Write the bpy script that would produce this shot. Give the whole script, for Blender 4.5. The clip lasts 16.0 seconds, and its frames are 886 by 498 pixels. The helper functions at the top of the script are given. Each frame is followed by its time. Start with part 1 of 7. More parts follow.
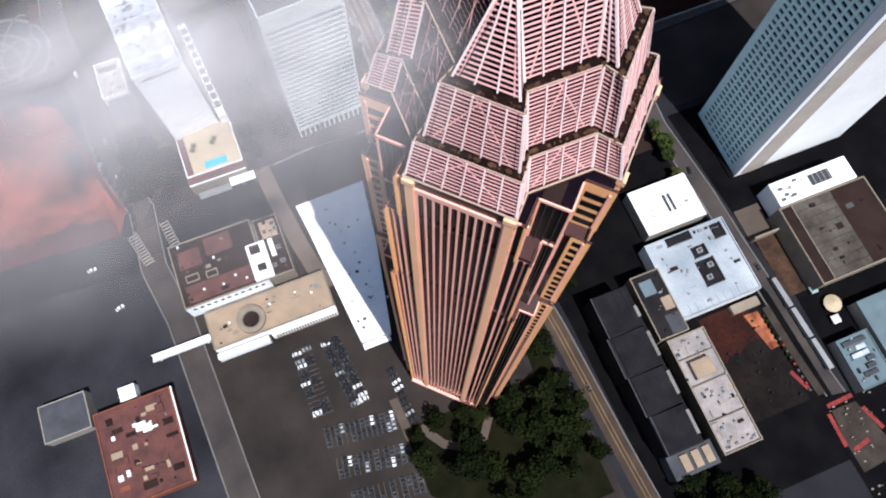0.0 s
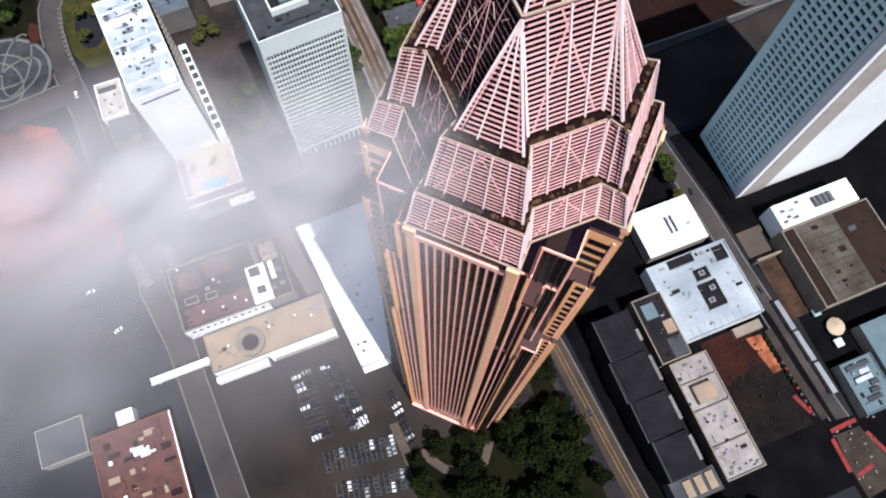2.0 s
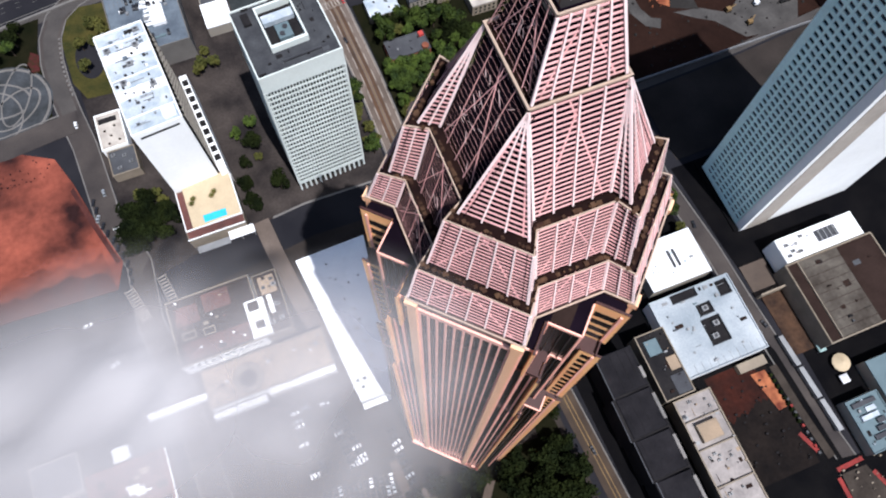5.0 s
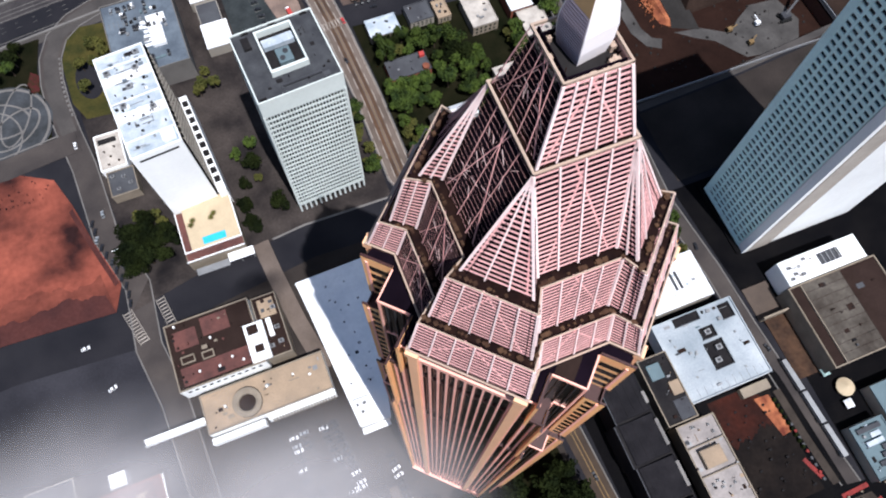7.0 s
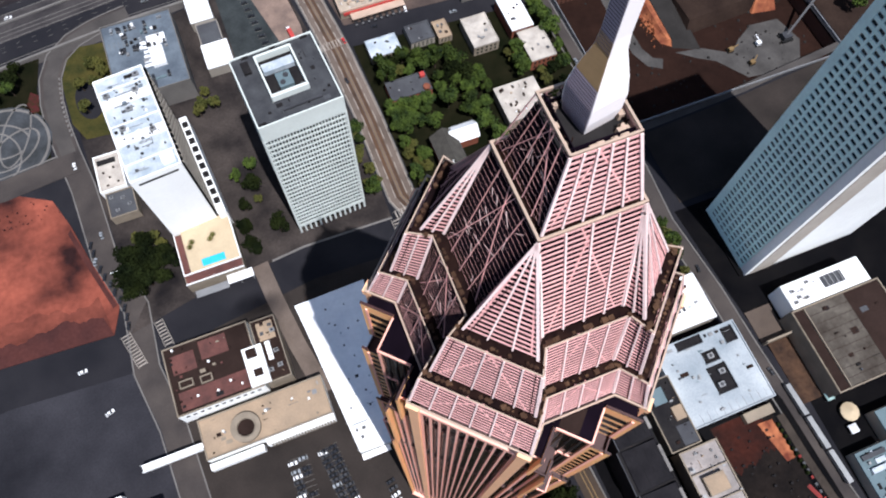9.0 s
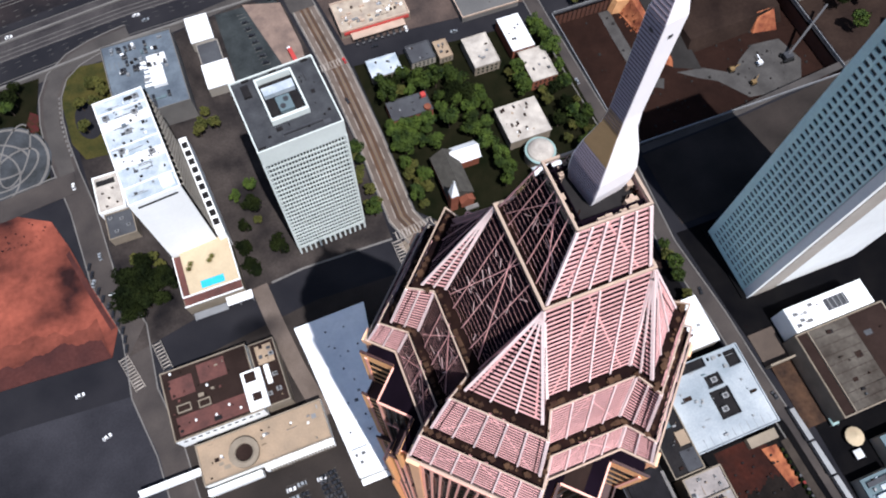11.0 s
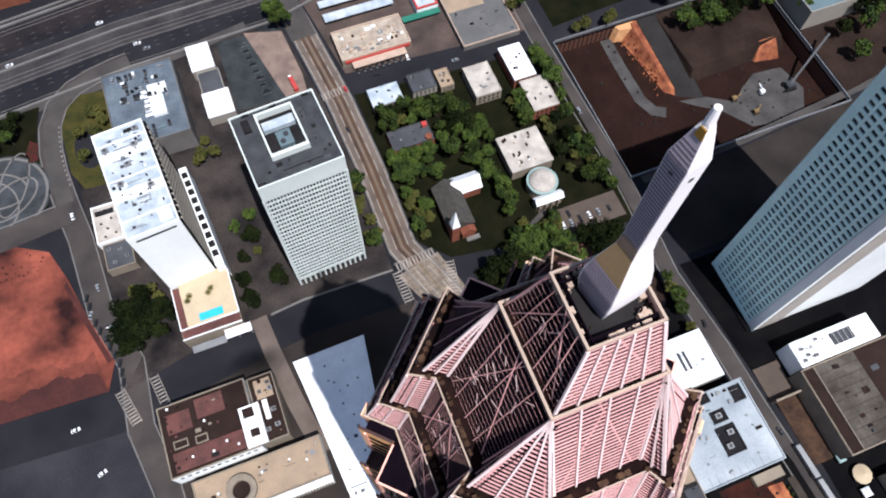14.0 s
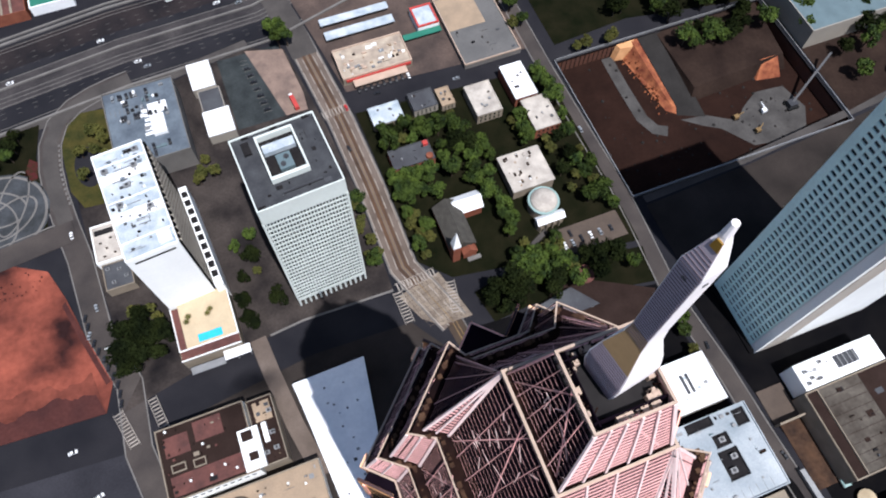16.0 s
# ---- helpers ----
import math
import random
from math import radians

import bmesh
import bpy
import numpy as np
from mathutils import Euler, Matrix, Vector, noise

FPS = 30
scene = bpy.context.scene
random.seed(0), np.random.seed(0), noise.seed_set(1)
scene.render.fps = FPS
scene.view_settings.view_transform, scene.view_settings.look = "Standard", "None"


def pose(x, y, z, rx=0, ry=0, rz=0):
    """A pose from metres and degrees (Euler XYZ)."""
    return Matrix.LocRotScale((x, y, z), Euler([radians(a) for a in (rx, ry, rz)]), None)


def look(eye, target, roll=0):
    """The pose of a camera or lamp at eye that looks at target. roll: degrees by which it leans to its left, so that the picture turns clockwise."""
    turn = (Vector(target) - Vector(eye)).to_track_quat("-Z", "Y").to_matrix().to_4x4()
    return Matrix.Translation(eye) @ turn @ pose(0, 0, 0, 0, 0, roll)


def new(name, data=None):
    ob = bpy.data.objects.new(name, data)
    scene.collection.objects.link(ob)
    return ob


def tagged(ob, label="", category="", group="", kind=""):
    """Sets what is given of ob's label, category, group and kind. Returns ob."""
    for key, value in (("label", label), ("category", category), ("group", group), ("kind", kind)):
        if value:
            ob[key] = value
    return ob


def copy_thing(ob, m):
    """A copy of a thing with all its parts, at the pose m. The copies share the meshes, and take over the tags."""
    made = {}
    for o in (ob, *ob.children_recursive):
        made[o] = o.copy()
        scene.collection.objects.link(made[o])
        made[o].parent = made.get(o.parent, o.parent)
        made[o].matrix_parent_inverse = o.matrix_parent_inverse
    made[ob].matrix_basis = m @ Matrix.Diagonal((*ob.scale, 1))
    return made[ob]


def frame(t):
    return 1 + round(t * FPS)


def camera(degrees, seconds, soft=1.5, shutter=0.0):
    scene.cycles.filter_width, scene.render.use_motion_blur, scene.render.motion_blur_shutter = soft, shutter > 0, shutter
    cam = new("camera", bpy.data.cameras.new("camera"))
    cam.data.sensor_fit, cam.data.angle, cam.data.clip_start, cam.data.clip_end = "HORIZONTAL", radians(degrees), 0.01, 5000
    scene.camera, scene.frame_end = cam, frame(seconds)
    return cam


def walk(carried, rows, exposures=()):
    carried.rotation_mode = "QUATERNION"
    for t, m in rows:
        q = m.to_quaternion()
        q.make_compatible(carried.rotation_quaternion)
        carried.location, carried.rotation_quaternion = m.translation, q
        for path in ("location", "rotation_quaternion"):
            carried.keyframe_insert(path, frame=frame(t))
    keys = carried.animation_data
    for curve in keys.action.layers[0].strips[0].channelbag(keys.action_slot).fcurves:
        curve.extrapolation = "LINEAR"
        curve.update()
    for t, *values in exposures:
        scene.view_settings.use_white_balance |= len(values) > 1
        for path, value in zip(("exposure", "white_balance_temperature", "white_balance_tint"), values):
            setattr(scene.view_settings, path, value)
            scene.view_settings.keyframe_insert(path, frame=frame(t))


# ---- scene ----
# The camera flies slowly over a city towards a tall tower, looking steeply down.
cam = camera(64.09, 16.0, soft=2.0)
FLIGHT = [
    (0, 0.94, 0.2, 365.11, -21.854, -70.66, -0.548),
    (2, 3.42, 7.12, 365.7, -21.774, -69.95, -0.563),
    (4, 5.85, 13.97, 366.1, -21.707, -69.19, -0.579),
    (6, 8.25, 20.75, 366.38, -21.648, -68.397, -0.592),
    (8, 10.62, 27.42, 366.6, -21.591, -67.584, -0.602),
    (10, 12.97, 33.99, 366.83, -21.531, -66.769, -0.608),
    (12, 15.3, 40.44, 367.13, -21.462, -65.966, -0.607),
    (14, 17.64, 46.75, 367.57, -21.379, -65.19, -0.6),
    (16, 19.97, 52.91, 368.2, -21.276, -64.456, -0.584),
]
walk(cam, [(t, pose(x, y, z, 90 + pitch, roll, yaw)) for t, x, y, z, yaw, pitch, roll in FLIGHT],
     exposures=[(0.0, 0.38, 6050, 11.0), (16.0, 0.38, 6050, 11.0)])

# ---- light ----
SUN_EAST, SUN_HIGH = 10.8, 65.0  # degrees east of south (-y), degrees above the horizon
world = bpy.data.worlds.new("sky")
scene.world = world
world.use_nodes = True
wn = world.node_tree.nodes
sky = wn.new("ShaderNodeTexSky")
sky.sky_type, sky.sun_disc = "NISHITA", False
sky.sun_elevation, sky.sun_rotation = radians(SUN_HIGH), radians(180 - SUN_EAST)
wn["Background"].inputs["Strength"].default_value = 0.08
world.node_tree.links.new(sky.outputs["Color"], wn["Background"].inputs["Color"])
sun = new("sun", bpy.data.lights.new("sun", "SUN"))
sun.data.energy, sun.data.angle, sun.data.color = 5.0, radians(0.53), (1.0, 0.965, 0.94)
sx, sy = math.sin(radians(SUN_EAST)), -math.cos(radians(SUN_EAST))
ce, se = math.cos(radians(SUN_HIGH)), math.sin(radians(SUN_HIGH))
sun.matrix_world = look((600 * sx * ce, 600 * sy * ce, 600 * se), (0, 0, 0))


# ---- materials ----
def mat(name, color, rough=0.7, metal=0.0, vary=0.25, fine=2.0, coarse=0.12, bump=0.15, tint=None, spec=0.5, rand=0.0):
    """A surface with grain at a fine and a coarse scale (per metre); tint is a second colour that the coarse stains bring in."""
    m = bpy.data.materials.new(name)
    m.use_nodes = True
    nt = m.node_tree
    n, l = nt.nodes, nt.links
    bsdf = n["Principled BSDF"]
    geo = n.new("ShaderNodeNewGeometry")
    f1, f2 = n.new("ShaderNodeTexNoise"), n.new("ShaderNodeTexNoise")
    for f, s, d in ((f1, fine, 4), (f2, coarse, 5)):
        f.inputs["Scale"].default_value, f.inputs["Detail"].default_value = s, d
        l.new(geo.outputs["Position"], f.inputs["Vector"])
    t2 = tint or tuple(c * (1 - vary) for c in color)
    ramp = n.new("ShaderNodeValToRGB")
    ramp.color_ramp.elements[0].position, ramp.color_ramp.elements[1].position = 0.3, 0.7
    l.new(f2.outputs["Fac"], ramp.inputs["Fac"])
    mix = n.new("ShaderNodeMix")
    mix.data_type = "RGBA"
    mix.inputs["A"].default_value, mix.inputs["B"].default_value = (*color, 1), (*t2, 1)
    l.new(ramp.outputs["Color"], mix.inputs["Factor"])
    hsv = n.new("ShaderNodeHueSaturation")
    l.new(mix.outputs["Result"], hsv.inputs["Color"])
    val = n.new("ShaderNodeMath")
    val.operation = "MULTIPLY_ADD"
    val.inputs[1].default_value, val.inputs[2].default_value = vary * 1.6, 1 - vary * 0.8
    l.new(f1.outputs["Fac"], val.inputs[0])
    last = val.outputs[0]
    if rand:
        info = n.new("ShaderNodeObjectInfo")
        add = n.new("ShaderNodeMath")
        add.operation = "MULTIPLY_ADD"
        add.inputs[1].default_value, add.inputs[2].default_value = rand, -rand / 2
        l.new(info.outputs["Random"], add.inputs[0])
        both = n.new("ShaderNodeMath")
        l.new(add.outputs[0], both.inputs[0])
        l.new(last, both.inputs[1])
        last = both.outputs[0]
    l.new(last, hsv.inputs["Value"])
    l.new(hsv.outputs["Color"], bsdf.inputs["Base Color"])
    bsdf.inputs["Roughness"].default_value, bsdf.inputs["Metallic"].default_value = rough, metal
    bsdf.inputs["Specular IOR Level"].default_value = spec if rough < 0.69 else spec * 0.2 if rough < 0.84 else spec * 0.04  # dry, dusty surfaces hardly gleam
    if bump:
        bp = n.new("ShaderNodeBump")
        bp.inputs["Strength"].default_value, bp.inputs["Distance"].default_value = bump, 0.05
        l.new(f1.outputs["Fac"], bp.inputs["Height"])
        l.new(bp.outputs["Normal"], bsdf.inputs["Normal"])
    return m


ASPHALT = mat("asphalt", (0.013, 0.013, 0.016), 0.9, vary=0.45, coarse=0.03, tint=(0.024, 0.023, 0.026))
ASPHALT_OLD = mat("old_asphalt", (0.105, 0.08, 0.064), 0.92, vary=0.35, coarse=0.05, tint=(0.058, 0.046, 0.039))
ASPHALT_LOT = mat("lot_asphalt", (0.04, 0.0325, 0.0285), 0.92, vary=0.4, coarse=0.035, tint=(0.02, 0.017, 0.0155))
CONCRETE = mat("concrete", (0.16, 0.149, 0.139), 0.85, vary=0.3, coarse=0.08)
PAVEMENT = mat("pavement_concrete", (0.075, 0.067, 0.062), 0.9, vary=0.35, coarse=0.06, tint=(0.045, 0.041, 0.039))
# near-black paving: shade of trees and buildings is put into its colour
SHADED_PAVING = mat("shaded_paving", (0.0028, 0.0028, 0.0036), 0.9, vary=0.5, coarse=0.06, tint=(0.0065, 0.006, 0.0062))
SHOP_PAVING = mat("brown_shop_paving", (0.1, 0.072, 0.06), 0.9, vary=0.4, fine=0.8, coarse=0.06, tint=(0.045, 0.035, 0.032))
STREET_GREY = mat("grey_street_asphalt", (0.07, 0.059, 0.053), 0.92, vary=0.4, coarse=0.05, tint=(0.038, 0.033, 0.032))
GREY_PAVING = mat("grey_paving", (0.038, 0.037, 0.043), 0.9, vary=0.35, fine=1.0, coarse=0.025, tint=(0.014, 0.014, 0.017))
WHITE_LINE = mat("road_paint", (0.16, 0.15, 0.135), 0.8, vary=0.3)
STREET_PAINT = mat("worn_street_paint", (0.33, 0.29, 0.25), 0.8, vary=0.4)
YELLOW_LINE = mat("yellow_road_paint", (0.2, 0.13, 0.06), 0.8, vary=0.3)
BROWN_PAVING = mat("brown_paving", (0.011, 0.0098, 0.0105), 0.92, vary=0.5, fine=0.7, coarse=0.045, tint=(0.055, 0.045, 0.04))
ROOF_CREAM = mat("stained_cream_roof", (0.5, 0.45, 0.39), 0.8, vary=0.3, fine=1.2, coarse=0.12, tint=(0.28, 0.25, 0.22))
EARTH = mat("dark_brown_earth", (0.016, 0.0105, 0.009), 0.95, vary=0.4, fine=0.5, coarse=0.05, bump=0.5, tint=(0.034, 0.022, 0.017))
CLAY = mat("red_clay", (0.27, 0.074, 0.048), 0.95, vary=0.45, fine=0.3, coarse=0.035, bump=0.5, tint=(0.022, 0.0105, 0.0105))
SOIL = mat("dark_soil", (0.014, 0.0075, 0.006), 0.95, vary=0.35, fine=0.5, coarse=0.05, bump=0.5, tint=(0.024, 0.012, 0.009))
SAND = mat("sandy_ground", (0.24, 0.17, 0.135), 0.95, vary=0.4, fine=0.8, coarse=0.1, tint=(0.13, 0.095, 0.08))
GRAVEL_PALE = mat("light_gravel", (0.075, 0.07, 0.066), 0.95, vary=0.4, fine=0.8, coarse=0.1, bump=0.4, tint=(0.045, 0.042, 0.04))
GRAVEL = mat("pale_gravel", (0.0295, 0.0271, 0.0256), 0.95, vary=0.3, fine=1.0, coarse=0.08, bump=0.4)
RUST_ASPHALT = mat("rusty_asphalt", (0.1, 0.058, 0.036), 0.92, vary=0.4, fine=1.0, coarse=0.06, tint=(0.05, 0.034, 0.026))
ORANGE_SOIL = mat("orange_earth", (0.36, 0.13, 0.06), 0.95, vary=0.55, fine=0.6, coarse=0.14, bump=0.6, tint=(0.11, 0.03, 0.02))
LIT_CLAY = mat("lit_clay", (0.6, 0.33, 0.16), 0.95, vary=0.3, fine=0.6, coarse=0.15, bump=0.5, tint=(0.42, 0.2, 0.09))
# near-black grass: the lawns' shade under the trees is in this colour
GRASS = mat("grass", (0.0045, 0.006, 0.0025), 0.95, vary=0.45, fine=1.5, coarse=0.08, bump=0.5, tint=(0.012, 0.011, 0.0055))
LEAF = mat("foliage", (0.062, 0.09, 0.015), 0.7, vary=0.6, fine=0.6, coarse=0.15, bump=0, tint=(0.011, 0.021, 0.007), rand=0.8)
# darker copy of the foliage, with the shade among crowded trees put in
LEAF_DARK = mat("shade_dark_foliage", (0.005, 0.0075, 0.0035), 0.9, vary=0.6, fine=0.5, coarse=0.1, bump=0, tint=(0.016, 0.021, 0.006), rand=0.5)
LEAF_DRY = mat("yellowing_foliage", (0.0861, 0.0804, 0.0201), 0.7, vary=0.4, fine=0.8, coarse=0.15, bump=0, tint=(0.0459, 0.0517, 0.0143), rand=0.35)
GRASS_DRY = mat("dry_ochre_grass", (0.06, 0.05, 0.015), 0.95, vary=0.5, fine=0.8, coarse=0.12, bump=0.4, tint=(0.025, 0.028, 0.01))
FLOWERS = mat("red_flowers", (0.07, 0.014, 0.017), 0.9, vary=0.5, fine=1.2, coarse=0.3, bump=0.4, tint=(0.025, 0.02, 0.01))
BARK = mat("bark", (0.0656, 0.0492, 0.0369), 0.95, vary=0.4)
GRANITE = mat("pink_granite", (1.0, 0.54, 0.43), 0.45, vary=0.22, fine=1.2, coarse=0.06, bump=0.05, tint=(0.95, 0.44, 0.34))
# lighter copy of the granite: stronger sun on the columns is in its colour
GRANITE_LIT = mat("lit_granite", (1.0, 0.56, 0.32), 0.45, vary=0.15, fine=1.2, coarse=0.05, bump=0.05)
END_WALL = mat("orange_granite", (0.98, 0.54, 0.23), 0.45, vary=0.15, fine=1.0, coarse=0.05, bump=0.04, tint=(0.92, 0.44, 0.2))
# dark copy of the granite: shade at ledges and below the crown, as colour
GRANITE_SHADED = mat("shaded_granite", (0.0451, 0.0107, 0.00902), 0.5, vary=0.3, fine=1.0, coarse=0.1)
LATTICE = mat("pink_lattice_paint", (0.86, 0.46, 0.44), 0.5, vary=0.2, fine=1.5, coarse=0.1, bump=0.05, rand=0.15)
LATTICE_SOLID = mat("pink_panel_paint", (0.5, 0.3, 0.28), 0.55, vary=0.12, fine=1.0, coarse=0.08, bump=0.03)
RIB = mat("lit_rib_paint", (0.95, 0.74, 0.7), 0.5, vary=0.15, fine=1.5, coarse=0.1, bump=0.03)
CREAM = mat("cream_coping", (0.459, 0.336, 0.254), 0.55, vary=0.2, fine=1.0, coarse=0.15, bump=0.05)
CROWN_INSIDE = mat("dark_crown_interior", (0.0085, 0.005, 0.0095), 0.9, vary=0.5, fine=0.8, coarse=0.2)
LEDGE = mat("stained_ledge", (0.007, 0.004, 0.0045), 0.9, vary=0.5, fine=0.9, coarse=0.35, tint=(0.022, 0.011, 0.0085))
LEDGE_FIXING = mat("rusty_fixings", (0.09, 0.05, 0.028), 0.8, vary=0.6, fine=0.9, coarse=0.5, tint=(0.03, 0.014, 0.01))
DARK_GLASS = mat("dark_glazing", (0.00492, 0.0041, 0.00492), 0.2, vary=0.3, fine=0.3, coarse=0.08, bump=0, spec=0.2)
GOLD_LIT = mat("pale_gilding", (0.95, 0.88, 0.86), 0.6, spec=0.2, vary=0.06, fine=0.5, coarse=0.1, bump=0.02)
GOLD = mat("gold_leaf", (0.697, 0.41, 0.082), 0.3, metal=0.8, vary=0.2)
SHOULDER_BROWN = mat("brown_reflection", (0.344, 0.221, 0.107), 0.5, vary=0.2)
WHITE_WALL = mat("white_concrete", (0.62, 0.66, 0.62), 0.7, vary=0.12, fine=0.8, coarse=0.05, bump=0.05)
WHITE_PLASTER = mat("white_plaster", (0.86, 0.86, 0.84), 0.75, vary=0.06, fine=0.6, coarse=0.05, bump=0.05)
WINDOW = mat("tinted_window", (0.018, 0.03, 0.027), 0.15, vary=0.4, fine=0.25, coarse=0.06, bump=0)
TEAL_WALL = mat("blue_grey_cladding", (0.78, 1.0, 0.95), 0.5, vary=0.15, fine=0.6, coarse=0.04, bump=0.03)
TEAL_GLASS = mat("blue_black_glazing", (0.0123, 0.0287, 0.041), 0.12, vary=0.4, fine=0.2, coarse=0.05, bump=0)
PALE_WALL = mat("pale_cladding", (0.9, 0.9, 0.88), 0.55, vary=0.08, fine=0.5, coarse=0.05, bump=0.03)
TAN_STRIP = mat("pale_tan_stone", (0.42, 0.37, 0.32), 0.7, vary=0.2, fine=0.5, coarse=0.05)
TAN_WALL = mat("tan_cladding", (0.287, 0.258, 0.218), 0.6, vary=0.15, fine=0.5, coarse=0.05)
ROOF_WHITE = mat("white_membrane_roof", (0.84, 0.84, 0.83), 0.7, vary=0.12, fine=0.5, coarse=0.08, bump=0.05, tint=(0.7, 0.71, 0.72))
ROOF_STAINED = mat("stained_white_roof", (0.27, 0.32, 0.36), 0.7, vary=0.4, fine=1.5, coarse=0.16, bump=0.05, tint=(0.5, 0.53, 0.56))
ROOF_PALE = mat("pale_gravel_roof", (0.22, 0.205, 0.19), 0.85, vary=0.3, fine=1.0, coarse=0.15, tint=(0.13, 0.122, 0.115))
ROOF_GREY = mat("grey_gravel_roof", (0.0746, 0.0773, 0.0828), 0.9, vary=0.3, fine=1.5, coarse=0.1, tint=(0.048, 0.048, 0.0533))
ROOF_DARK = mat("dark_roof", (0.013, 0.0122, 0.0133), 0.85, vary=0.35, fine=0.8, coarse=0.1, tint=(0.0221, 0.0203, 0.0203))
ROOF_RED = mat("red_brown_roof", (0.131, 0.0558, 0.0472), 0.85, vary=0.3, fine=1.0, coarse=0.15, tint=(0.0722, 0.0361, 0.0328))
ROOF_BROWN = mat("brown_roof", (0.0295, 0.0187, 0.0157), 0.9, vary=0.3, fine=1.0, coarse=0.1)
ROOF_TAN = mat("tan_gravel_roof", (0.34, 0.25, 0.17), 0.9, vary=0.2, fine=1.2, coarse=0.1, tint=(0.25, 0.19, 0.135))
BRICK = mat("red_brick", (0.223, 0.0787, 0.0492), 0.85, vary=0.3, fine=2.5, coarse=0.2)
TAN_STONE = mat("tan_stone", (0.246, 0.203, 0.154), 0.8, vary=0.25, fine=1.5, coarse=0.15)
SLATE = mat("weathered_slate", (0.0689, 0.0631, 0.0545), 0.8, vary=0.35, fine=1.5, coarse=0.3)
DECK_TILE = mat("sand_deck", (0.492, 0.394, 0.262), 0.8, vary=0.15, fine=1.0, coarse=0.1)
POOL_WATER = mat("pool_water", (0.03, 0.42, 0.55), 0.08, vary=0.12, fine=1.5, coarse=0.3, bump=0.1)
STEEL = mat("galvanised_steel", (0.276, 0.276, 0.276), 0.5, metal=0.4, vary=0.25, fine=1.0)
DARK_STEEL = mat("dark_steel", (0.041, 0.041, 0.0451), 0.5, vary=0.3)
PALE_COPPER = mat("pale_green_copper", (0.26, 0.36, 0.34), 0.7, vary=0.25)
TEAL_COPPER = mat("green_copper", (0.12, 0.165, 0.18), 0.7, vary=0.2)
RED_BAND = mat("red_band_paving", (0.26, 0.04, 0.035), 0.85, vary=0.4, fine=1.0, coarse=0.3, tint=(0.13, 0.03, 0.028))
RED_PAINT = mat("red_paint", (0.451, 0.0492, 0.041), 0.6, vary=0.2)
GREEN_ROOF = mat("green_roof", (0.0328, 0.164, 0.115), 0.7, vary=0.2)
TYRE = mat("tyre_rubber", (0.0164, 0.0164, 0.0164), 0.9, vary=0.2)
CAR_GLASS = mat("car_glass", (0.012, 0.013, 0.015), 0.3, vary=0.2, bump=0, spec=0.25)
CAR_PAINTS = [("white", mat("white_car_paint", (0.8, 0.8, 0.8), 0.3, vary=0.05, bump=0)),
              ("black", mat("black_car_paint", (0.02, 0.02, 0.023), 0.25, vary=0.1, bump=0)),
              ("silver", mat("silver_car_paint", (0.4, 0.42, 0.43), 0.3, metal=0.5, vary=0.05, bump=0)),
              ("dark_grey", mat("dark_grey_car_paint", (0.03, 0.03, 0.033), 0.35, vary=0.1, bump=0)),
              ("red", mat("red_car_paint", (0.45, 0.03, 0.03), 0.3, vary=0.1, bump=0))]


